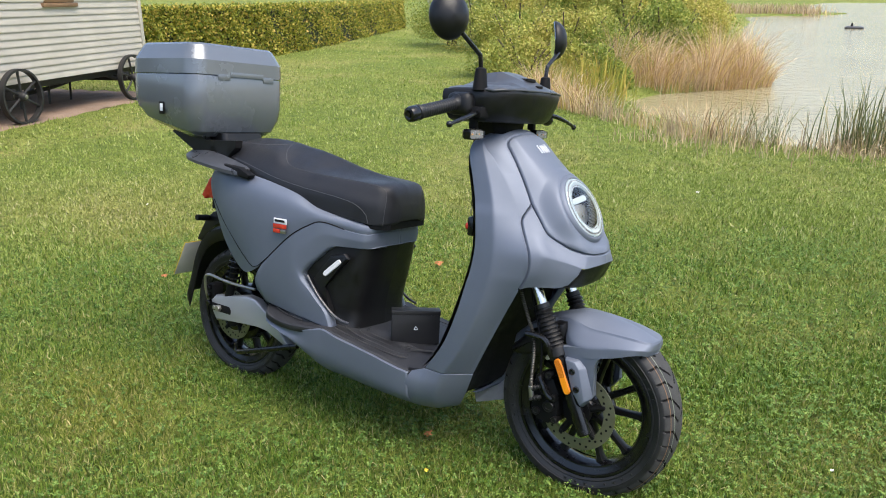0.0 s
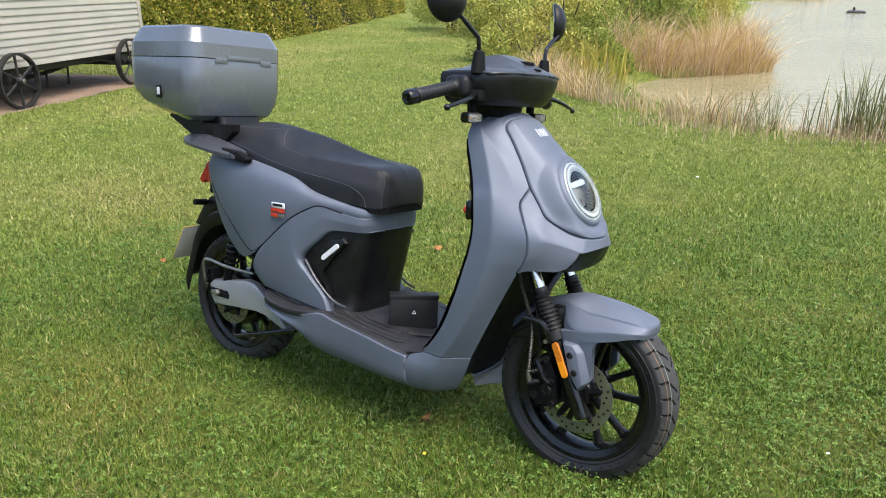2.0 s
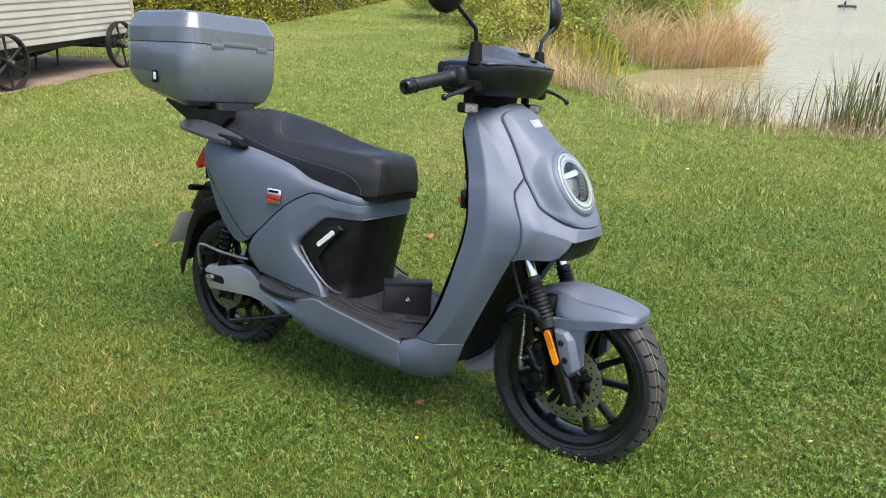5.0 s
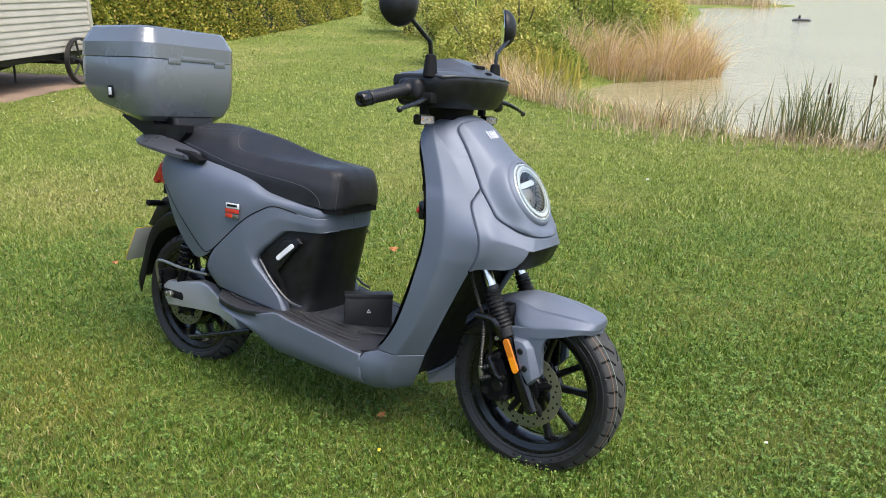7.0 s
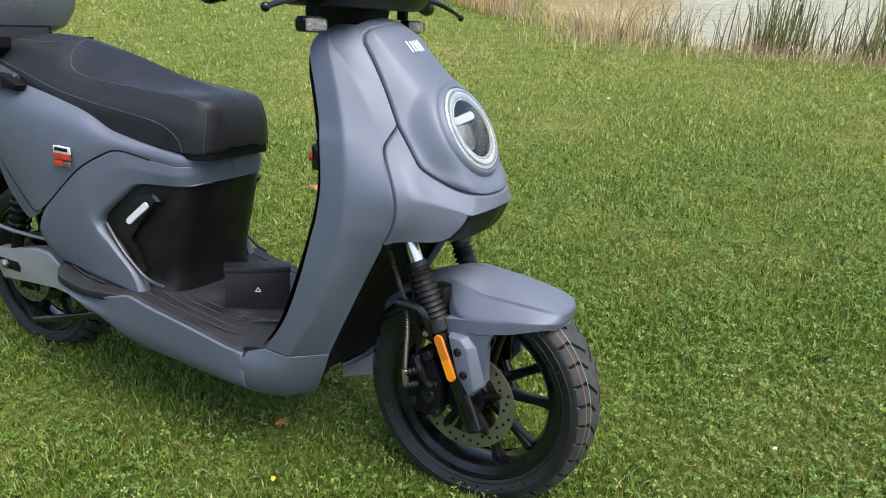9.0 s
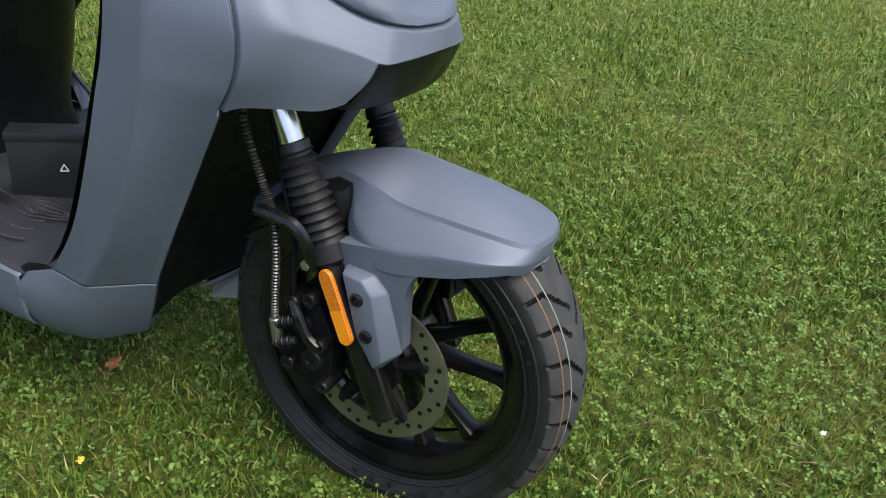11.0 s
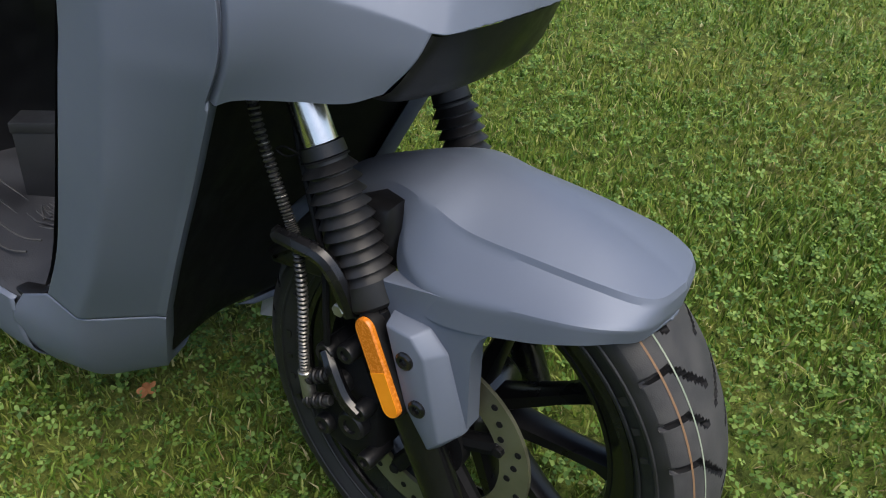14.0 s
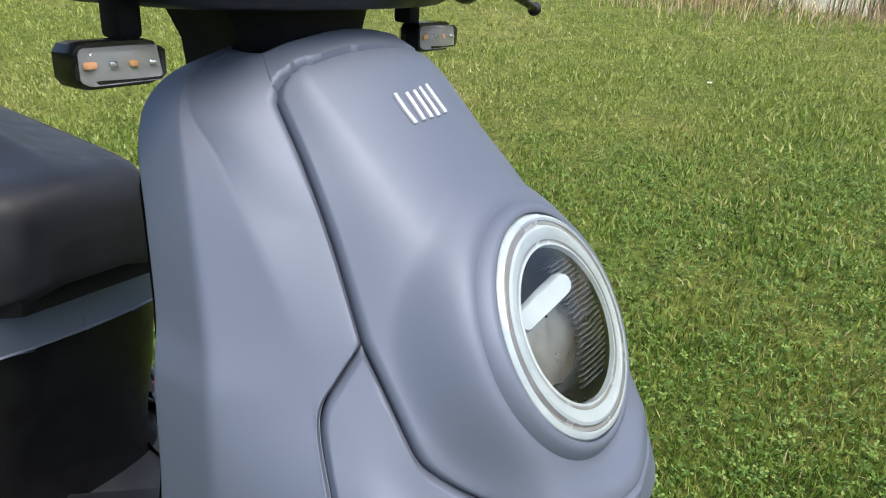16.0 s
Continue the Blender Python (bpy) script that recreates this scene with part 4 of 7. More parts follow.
# front mudguard
def fender():
    """Columns run from the rear over the wheel to the tip: lower edge, side crease, step, plateau edge and crown."""
    edge = [(-0.215, -0.045, 0.395), (-0.150, -0.050, 0.450), (-0.080, -0.055, 0.485), (-0.045, -0.066, 0.482), (-0.030, -0.088, 0.442), (0.020, -0.108, 0.420), (0.103, -0.103, 0.432), (0.155, -0.096, 0.446), (0.184, -0.079, 0.450), (0.200, -0.053, 0.445), (0.207, 0.0, 0.440)]
    side = [(-0.215, -0.042, 0.408), (-0.150, -0.047, 0.460), (-0.080, -0.053, 0.490), (-0.042, -0.066, 0.494), (-0.022, -0.090, 0.462), (0.020, -0.107, 0.449), (0.100, -0.103, 0.459), (0.156, -0.096, 0.4645), (0.189, -0.079, 0.4645), (0.206, -0.052, 0.460), (0.213, 0.0, 0.456)]
    step = [(-0.215, -0.037, 0.418), (-0.150, -0.043, 0.468), (-0.080, -0.047, 0.499), (-0.038, -0.062, 0.508), (-0.008, -0.072, 0.502), (0.034, -0.0740, 0.4905), (0.100, -0.0725, 0.4865), (0.155, -0.0670, 0.4825), (0.191, -0.0560, 0.4770), (0.208, -0.0380, 0.4740), (0.214, 0.0, 0.4730)]
    rim = [(-0.215, -0.036, 0.419), (-0.150, -0.042, 0.469), (-0.080, -0.046, 0.500), (-0.036, -0.060, 0.510), (-0.004, -0.070, 0.505), (0.034, -0.0722, 0.4950), (0.100, -0.0705, 0.4920), (0.155, -0.0650, 0.4882), (0.189, -0.0540, 0.4828), (0.205, -0.0368, 0.4800), (0.2115, 0.0, 0.4790)]
    crown = [(-0.215, 0.0, 0.426), (-0.150, 0.0, 0.479), (-0.085, 0.0, 0.508), (-0.040, 0.0, 0.520), (-0.005, 0.0, 0.525), (0.040, 0.0, 0.5255), (0.100, 0.0, 0.516), (0.155, 0.0, 0.501), (0.187, 0.0, 0.489), (0.201, 0.0, 0.4835), (0.2110, 0.0, 0.4795)]
    cols = [np.array([tuple(p) for p in catmull(c, 9)]) for c in (edge, side, step, rim, crown)]
    for c in cols:
        c[:, 0] -= 0.013 * np.clip((c[:, 0] - 0.06) / 0.15, 0, 1)
    mid = cols[3] * 0.45 + cols[4] * 0.55
    mid[:, 2] += 0.10 * np.abs(cols[3][:, 1]) - 0.0
    mid[:, 2] = np.minimum(mid[:, 2], cols[4][:, 2] - 0.0004)
    low = cols[0] + (0, 0.010, 0.004)
    half = strip([low, cols[0], cols[1], cols[2], cols[3]], (2, 8, 10, 2))
    half[:, 2:20] = relax(half[:, 2:20].copy(), 1, 1)
    top = np.stack([(1 - t) ** 2 * cols[3] + 2 * t * (1 - t) * (mid * 2 - 0.5 * (cols[3] + cols[4])) + t * t * cols[4] for t in np.linspace(0, 1, 10)], 1)
    g = np.concatenate([half, top[:, 1:]], 1)
    g = np.concatenate([g, g[:, -2::-1] * (1, -1, 1)], 1)
    f = grid_part("front_fender", g, PAINT, "satin grey front mudguard with a raised crown", angle=24)
    solid(f, 0.003)
    for side in (-1, 1):
        # the leg that comes down to the fork, with a raised pad for two bolts
        out = [(-0.031, 0.440), (0.020, 0.4465), (0.078, 0.4515), (0.092, 0.4365), (0.078, 0.4310), (0.068, 0.419), (0.0615, 0.400), (0.0675, 0.318), (0.041, 0.283), (0.012, 0.320), (-0.022, 0.395)]
        lb = prism_bm(out, *sorted((0.088 * side, 0.1083 * side)), 0.0015)
        for v in lb.verts:
            v.co.y -= side * max(v.co.x - 0.025, 0.0) * 0.075
        part("fender_leg", lb, PAINT, f)
        low = [(-0.018, 0.414), (0.022, 0.411), (0.041, 0.392), (0.067, 0.314), (0.041, 0.281), (0.006, 0.325)]
        top = [(-0.014, 0.409), (0.013, 0.407), (0.0275, 0.390), (0.0500, 0.303), (0.038, 0.289), (0.011, 0.327)]
        pb = rings_bm([[(x, 0.100 * side, z) for x, z in low], [(x, 0.109 * side, z) for x, z in low], [(x, 0.126 * side, z) for x, z in top]])
        bmesh.ops.bevel(pb, geom=pb.edges[:], offset=0.0022, segments=2, profile=0.5, affect='EDGES')
        part("bolt_pad", pb, PAINT, f)
        for x, z in ((0.009, 0.380), (0.025, 0.333)):
            b = lathe_bm([(0.0001, 0.000), (0.0035, 0.000), (0.0042, 0.0030), (0.0068, 0.0036), (0.0090, 0.002), (0.0092, -0.003)], axis_frame((x, 0.126 * side, z), (0, side, 0)), 18)
            part("bolt", b, GLOSS_BLACK, f)
    b = prism_bm([(-0.21, 0.39), (-0.15, 0.455), (-0.07, 0.496), (-0.042, 0.498), (-0.036, 0.472), (-0.044, 0.430), (-0.10, 0.385), (-0.20, 0.375)], -0.084, 0.084, 0.016, 4)
    part("fender_bracket", b, PLASTIC, f, "black plastic mudguard bracket")
    return f


fender()

# headlamp
lamp = part("headlamp", lathe_bm([(0.1060, -0.014), (0.1045, -0.003), (0.1015, 0.0035), (0.0975, 0.0085), (0.0935, 0.0112), (0.0905, 0.0100), (0.090, -0.012)], LAMP, 80), PAINT, scooter, "round headlamp in a raised grey bezel", angle=60)
LAMP_IN = LAMP @ Matrix.Diagonal((1.03, 1.02, 1.0, 1.0))
LAMP = LAMP_IN
part("lamp_ring", lathe_bm([(0.088, 0.004), (0.0865, 0.010), (0.0825, 0.0118), (0.0805, 0.0100)], LAMP, 80), LAMP_WHITE, lamp, "milky white outer ring", angle=40)
part("ring_gap", lathe_bm([(0.0805, 0.0100), (0.0795, 0.0070), (0.0775, 0.0070), (0.0765, 0.0100)], LAMP, 80), LENS_GREY, lamp)
part("lamp_ring", lathe_bm([(0.0765, 0.0100), (0.0745, 0.0120), (0.0690, 0.0105), (0.0650, 0.006)], LAMP, 80), LAMP_WHITE, lamp, "milky white daylight ring", angle=40)
part("ring_gap", lathe_bm([(0.0650, 0.0060), (0.0635, 0.0030), (0.0620, 0.0035)], LAMP, 80), LENS_GREY, lamp)
part("lamp_ring", lathe_bm([(0.0620, 0.0035), (0.0600, 0.0040), (0.058, -0.008)], LAMP, 80), LAMP_WHITE, lamp, "milky white inner ring", angle=40)
part("lamp_bowl", lathe_bm([(0.059, -0.006), (0.057, -0.020), (0.045, -0.036), (0.0001, -0.042)], LAMP, 48), GLOSS_BLACK, lamp)
_refl = []
for k in range(9):
    a = math.pi * (k / 8)
    _refl.append([LAMP @ Vector((-0.010 - 0.044 * math.cos(a) * s, 0.012 - 0.050 * math.sin(a) * s, -0.034 + 0.016 * (1 - s * s))) for s in (0.05, 0.4, 0.7, 1.0)])
part("lamp_reflector", rings_bm(_refl, False, False), STEEL, lamp, "curved bright reflector")
_m = LAMP @ pose(-0.012, 0.022, -0.018, 0, 0, 4)
part("light_bar", rounded_strip(None, _m, 0.078, 0.017, 0.012), LAMP_WHITE, lamp, "clear light guide bar")
_ribs = bmesh.new()
for k in range(24):
    _y = -0.048 + k * 0.0037
    _x1 = math.sqrt(max(0.056 ** 2 - _y * _y, 0))
    box_bm(0.020 - 0.022 * max(-_y - 0.01, 0) / 0.04, max(_x1, 0.030), _y, _y + 0.0012, -0.026, -0.018, bm=_ribs, m=LAMP)
part("lamp_ribs", _ribs, DASH_GREY, lamp)
lens = part("lamp_lens", lathe_bm([(0.0001, 0.026), (0.030, 0.024), (0.055, 0.019), (0.074, 0.0150), (0.080, 0.0150), (0.085, 0.0130), (0.0885, 0.006)], LAMP, 64), GLASS, lamp, "clear domed lens", angle=80)
lens.visible_shadow = False

# raised mark on the panel: plain bars
_mark = bmesh.new()
_pn = panel_g * 0 + np.array((0.80, 0.0, 0.60))
for dy, dz in ((-0.0220, 0.0), (-0.0100, 0.0), (0.0, 0.0), (0.0100, 0.0), (0.0220, 0.0)):
    _pts = []
    for dz in (-0.0095, 0.0, 0.0095):
        k = np.argmin((panel_g[..., 1] + 0.006 - dy) ** 2 + (panel_g[..., 2] - 0.966 - dz - dy * 0.05) ** 2)
        a, b = np.unravel_index(k, panel_g.shape[:2])
        _pts.append(tuple(panel_g[a, b] + _pn[a, b] * 0.0008))
    tube_bm(_pts, 0.0022, 8, 2, bm=_mark)
part("maker_mark", _mark, MARK_SILVER, scooter, "raised silver plain mark")

# black inner shield that faces the rider, and the dark well behind the wheel
INNER = [[(-0.340, -0.085, 0.985), (-0.350, 0, 0.992)], [(-0.347, -0.143, 0.938), (-0.368, 0, 0.940)], [(-0.305, -0.178, 0.82), (-0.345, 0, 0.82)], [(-0.277, -0.208, 0.70), (-0.335, 0, 0.70)],
         [(-0.297, -0.218, 0.585), (-0.352, 0, 0.585)], [(-0.366, -0.216, 0.40), (-0.410, 0, 0.40)], [(-0.432, -0.204, 0.312), (-0.455, 0, 0.320)]]
part("inner_shield", rings_bm([catmull(r, 3) for r in mirrored(smooth_rows(INNER, 3))], False, False), PLASTIC, scooter, "black plastic inner leg shield")
WELL = [[(-0.170, -0.165, 0.640), (-0.200, 0, 0.640)], [(-0.195, -0.170, 0.560), (-0.230, 0, 0.560)], [(-0.215, -0.172, 0.490), (-0.260, 0, 0.480)], [(-0.258, -0.164, 0.400), (-0.310, 0, 0.390)],
        [(-0.300, -0.150, 0.312), (-0.345, 0, 0.300)], [(-0.340, -0.118, 0.215), (-0.370, 0, 0.210)], [(-0.420, -0.070, 0.165), (-0.430, 0, 0.163)]]
part("wheel_well", rings_bm([catmull(r, 3) for r in mirrored(smooth_rows(WELL, 3))], False, False), MATT_BLACK, scooter, "black plastic wheel well")
part("steering_stem", rod_bm((-0.200, 0, 0.640), (-0.118, 0, 0.600), 0.03, 16), MATT_BLACK, scooter)
part("fork_yoke", box_bm(-0.165, -0.105, -0.120, 0.120, 0.60, 0.635, 0.008), MATT_BLACK, scooter)

# footboard
FLOOR = [(-0.405, 0.290, 0.203), (-0.473, 0.295, 0.219), (-0.52, 0.303, 0.224), (-0.63, 0.326, 0.228), (-0.75, 0.347, 0.230), (-0.810, 0.361, 0.231), (-0.855, 0.353, 0.236), (-0.95, 0.347, 0.240), (-1.02, 0.352, 0.238), (-1.075, 0.364, 0.228), (-1.100, 0.376, 0.196)]
RISE = (0.024, 0.020, 0.014, 0.004, 0.0, 0.0, 0.012, 0.020, 0.022, 0.020, 0.014)     # how far the middle stands above the rim
_rows = [[(x, -w, z - 0.020), (x, -w + 0.002, z - 0.004), (x, -w + 0.007, z), (x, -w + 0.020, z - 0.003 + r * 0.15), (x, -w * 0.72, z - 0.003 + r), (x, -w * 0.4, z - 0.003 + r), (x, 0, z - 0.003 + r)] for (x, z, w), r in zip(FLOOR, RISE)]
floor = part("footboard", rings_bm(mirrored(smooth_rows(_rows, 4)), False, False), FLOOR_BLACK, scooter, "dusty black footboard with raised grooves", angle=40)
solid(floor, 0.01)
for side in (-1, 1):
    # grey sill below the footboard
    S = []
    for (x, z, w), lo, d in zip(FLOOR[1:], (0.179, 0.181, 0.191, 0.203, 0.209, 0.226, 0.280, 0.309, 0.327, 0.341), (1, 1, 1, 1, 0.95, 0.8, 0.5, 0.25, 0.12, 0.08)):
        out = 0.004 if x > -0.90 else -0.006
        up = 0.015 if x > -0.92 else 0.0
        side_z = z - 0.024 - 0.022 * d
        S.append([Vector((x, side * (w - 0.012 + up * 0.4), z - 0.018 + up)), Vector((x, side * (w + out), z - 0.022 + up * 0.9)), Vector((x, side * (w + out - 0.002), side_z)), Vector((x, side * (w - 0.004 * d), side_z * 0.45 + lo * 0.55)),
                  Vector((x, side * (w - 0.0255 * d - 0.01 * (1 - d)), lo + 0.009 * d)), Vector((x, side * (w - 0.059), lo - 0.007 * d)), Vector((x, side * 0.09, lo - 0.019 * d))])
    solid(part("side_sill", rings_bm([[r[0]] + catmull(r[1:], 3) for r in smooth_rows(S, 3)], False, False), PAINT, scooter, "satin grey lower sill", angle=50), 0.002)
    part("bag_hook", box_bm(-0.484, -0.446, *sorted((side * 0.186, side * 0.2150)), 0.268, 0.2965, 0.004), PLASTIC, scooter)
    for k in range(4):
        y = side * (0.190 - 0.026 * k)
        part("tread_line", tube_bm([(-0.80 + 0.03 * k, y, 0.3560), (-0.72, y, 0.3400), (-0.63, y, 0.3262), (-0.54 - 0.012 * k, y, 0.3170), (-0.51 - 0.012 * k, y - side * 0.012, 0.3160)], 0.0016, 6, 4), SCUFF, floor)
    for k in range(3):
        y = side * (0.205 - 0.014 * k)
        part("tread_line", tube_bm([(-0.93 + 0.02 * k, y, 0.3570 + 0.004 * k), (-1.00, y - side * 0.004, 0.3630 + 0.004 * k), (-1.060 + 0.012 * k, y - side * 0.012, 0.3740 + 0.004 * k)], 0.0016, 6, 4), SCUFF, floor)
_dirt = bmesh.new()
for k in range(5):
    tube_bm([(-0.52 + 0.016 * k, -0.100 + 0.007 * k, 0.3190), (-0.56, -0.085 - 0.012 * k, 0.3200), (-0.60 - 0.010 * k, -0.100, 0.3215), (-0.56, -0.125 + 0.010 * k, 0.3200)], 0.0014, 5, 4, bm=_dirt)
part("floor_pattern", _dirt, SCUFF, floor)

# rear body: centre tunnel in black, grey flanks on both sides
TUNNEL = [(-0.690, 0.622, 0.130, 0.330, 0.125), (-0.735, 0.626, 0.145, 0.335, 0.150), (-0.80, 0.632, 0.155, 0.34, 0.166), (-0.87, 0.640, 0.165, 0.35, 0.176), (-0.95, 0.65, 0.168, 0.36, 0.180), (-1.05, 0.68, 0.165, 0.38, 0.165), (-1.15, 0.74, 0.15, 0.42, 0.14)]
_t = []
for x, zt, wt, zb, wb in TUNNEL:
    x -= 0.034 * min(max((x + 0.88) / 0.15, 0.0), 1.0)
    front = min(max((x + 1.0) / 0.25, 0.0), 1.0)
    _t.append([(x + 0.0, -wt, zt), (x - 0.022 * front, -(wt + wb) / 2 - 0.006, (zt + zb) / 2 + 0.04), (x - 0.046 * front, -wb - 0.004, zb + 0.06), (x - 0.044 * front, -wb - 0.024, zb)])
_front = [[(-0.690, 0, 0.622), (-0.712, 0, 0.52), (-0.738, 0, 0.42), (-0.742, 0, 0.330)]]
_rows = [[Vector(p) for p in _front[0]], [Vector((p[0] - 0.006, -0.085, p[2])) for p in _front[0]]] + [[Vector(p) for p in r] for r in _t]
for side in (-1, 1):
    rows = [[Vector((p.x, p.y * -side, p.z)) for p in r] for r in _rows]
    part("battery_cover", rings_bm([catmull(r, 4) for r in smooth_rows(rows, 4)], False, False), PLASTIC, scooter, "black plastic battery cover", angle=60)

FLANK_FORE = [
    # x, then (y, z) of the top, shoulder, middle and low edge
    (-0.686, (0.000, 0.690), (0.000, 0.684), (0.000, 0.676), (0.000, 0.6685)),
    (-0.691, (0.080, 0.690), (0.086, 0.684), (0.088, 0.676), (0.087, 0.6685)),
    (-0.722, (0.124, 0.695), (0.134, 0.689), (0.139, 0.677), (0.138, 0.665)),
    (-0.790, (0.152, 0.707), (0.160, 0.701), (0.164, 0.688), (0.162, 0.675)),
    (-0.860, (0.168, 0.723), (0.184, 0.716), (0.190, 0.705), (0.190, 0.693)),
    (-0.910, (0.176, 0.736), (0.196, 0.726), (0.203, 0.703), (0.202, 0.677)),
    (-0.985, (0.183, 0.770), (0.207, 0.744), (0.215, 0.690), (0.2135, 0.632)),
    (-1.100, (0.178, 0.796), (0.211, 0.760), (0.221, 0.660), (0.2125, 0.537))]
FLANK_AFT = [
    (-1.165, (0.170, 0.806), (0.206, 0.766), (0.216, 0.645), (0.204, 0.492)),
    (-1.260, (0.155, 0.820), (0.192, 0.775), (0.200, 0.650), (0.168, 0.468)),
    (-1.360, (0.138, 0.832), (0.172, 0.785), (0.176, 0.675), (0.145, 0.525)),
    (-1.440, (0.118, 0.832), (0.148, 0.785), (0.146, 0.705), (0.120, 0.600)),
    (-1.490, (0.095, 0.815), (0.120, 0.775), (0.118, 0.725), (0.095, 0.660)),
    (-1.505, (0.070, 0.795), (0.095, 0.765), (0.092, 0.735), (0.070, 0.700))]
FLANK = FLANK_FORE + FLANK_AFT


def flank_y(x, z):
    """How far the side panel stands out at a place."""
    k = next(i for i in range(len(FLANK) - 1) if FLANK[i + 1][0] <= x)
    u = (x - FLANK[k][0]) / (FLANK[k + 1][0] - FLANK[k][0])
    row = catmull([(a[0] + (b[0] - a[0]) * u, a[1] + (b[1] - a[1]) * u, 0) for a, b in zip(FLANK[k][1:], FLANK[k + 1][1:])], 6)
    return float(np.interp(z, [p[1] for p in row[::-1]], [p[0] for p in row[::-1]]))


JOINT = [(-0.687, 0.0, 0.668), (-0.692, 0.087, 0.668), (-0.722, 0.138, 0.664), (-0.790, 0.162, 0.674), (-0.860, 0.190, 0.692), (-0.910, 0.202, 0.676), (-0.985, 0.2135, 0.631), (-1.100, 0.2125, 0.536), (-1.160, 0.202, 0.450), (-1.120, 0.190, 0.385)]
RECESS = [(-0.689, 0.0, 0.624), (-0.694, 0.085, 0.624), (-0.724, 0.135, 0.617), (-0.790, 0.158, 0.617), (-0.835, 0.177, 0.613), (-0.880, 0.191, 0.578), (-0.940, 0.205, 0.512), (-0.890, 0.206, 0.455), (-0.832, 0.205, 0.402), (-0.808, 0.205, 0.352)]
_jc, _rc = (np.array([tuple(p) for p in catmull(c, 10)]) for c in (JOINT, RECESS))
_mid = (_jc + _rc) / 2 + (0, 0.004, 0)
_mid[:12, 1] -= 0.004 * np.linspace(1, 0, 12)
_lip = _rc + (0.006, -0.006, -0.001)
_inn = _rc + (0.010, -0.030, -0.002)
_lip[:12, 1] = np.maximum(_rc[:12, 1] - 0.006, 0)
_inn[:12, 1] = np.maximum(_rc[:12, 1] - 0.014, 0)
_inn[:12, 0] -= 0.020
LOWER = np.concatenate([relax(strip([_jc, _mid, _rc], (8, 8)), 2, 1), _lip[:, None], _inn[:, None]], 1)
for side in (-1, 1):
    f = []
    for x, *c in FLANK:
        pts = [Vector((x, side * y, z)) for y, z in c]
        f.append([pts[0] + Vector((0, -side * 0.03 if pts[0].y else 0, 0.0))] + pts + [pts[-1] + Vector((0.0 if pts[0].y else -0.01, -side * 0.012 if pts[0].y else 0, 0.002))])
    fl = part("side_panel", rings_bm([[r[0]] + catmull(r[1:-1], 4) + [r[-1]] for r in smooth_rows(f, 5)], False, False), PAINT, scooter, "satin grey rear side panel", angle=50)
    solid(fl, 0.002)
    # the band under the seat and the lower flank, round the dark recess
    solid(grid_part("lower_flank", LOWER, PAINT, "satin grey lower flank and band under the seat", side < 0, 45), 0.002)
    part("recess_trim", tube_bm([(x, side * y, z) for x, y, z in ((-0.922, 0.190, 0.508), (-0.872, 0.193, 0.452), (-0.815, 0.192, 0.404), (-0.780, 0.188, 0.384), (-0.745, 0.182, 0.376))], 0.0045, 8, 5), DASH_GREY, scooter)
    # joint lines of the flank
    part("flank_joint", tube_bm([(x, side * y, z) for x, y, z in ((-0.790, 0.1615, 0.6745), (-0.860, 0.1895, 0.6925), (-0.910, 0.2015, 0.6765), (-0.985, 0.2132, 0.6315), (-1.100, 0.2122, 0.5365))] + [(x, side * (flank_y(x, z) + 0.0006), z) for x, z in ((-1.150, 0.506), (-1.185, 0.505), (-1.240, 0.535), (-1.310, 0.590), (-1.380, 0.650), (-1.440, 0.705))], 0.0022, 6, 6), MATT_BLACK, scooter)
    # reflective strip
    a, b_ = Vector((-0.845, side * 0.187, 0.524)), Vector((-0.785, side * 0.182, 0.574))
    d = (b_ - a).normalized()
    m = Matrix.Translation((a + b_) / 2) @ Matrix((d, Vector((-d.z, 0, d.x)), Vector((0, side, 0)))).transposed().to_4x4()
    part("reflective_strip", rounded_strip(None, m, 0.085, 0.017, 0.006), WHITE, scooter, "white reflective strip")
    part("strip_holder", prism_bm([(-0.905, 0.500), (-0.83, 0.585), (-0.77, 0.600), (-0.75, 0.585), (-0.80, 0.54), (-0.86, 0.48), (-0.815, 0.40), (-0.84, 0.40)], *sorted((side * 0.165, side * 0.184)), 0.008), PLASTIC, scooter)
    # badge
    if side < 0:
        badge = part("badge", box_bm(-1.044, -0.984, -0.2262, -0.2225, 0.671, 0.689, 0.0015), WHITE, scooter, "white and red plain side badge")
        part("badge_bar", box_bm(-1.038, -0.992, -0.2275, -0.2235, 0.677, 0.685, 0.001), MATT_BLACK, badge)
        part("badge_bar", box_bm(-1.047, -0.986, -0.2265, -0.2225, 0.656, 0.670, 0.0015), RED, badge)
        part("badge_bar", box_bm(-1.046, -1.016, -0.2265, -0.2225, 0.640, 0.653, 0.001), RED, badge)
        part("badge_bar", box_bm(-1.013, -0.988, -0.2265, -0.2225, 0.640, 0.652, 0.001), STEEL, badge)

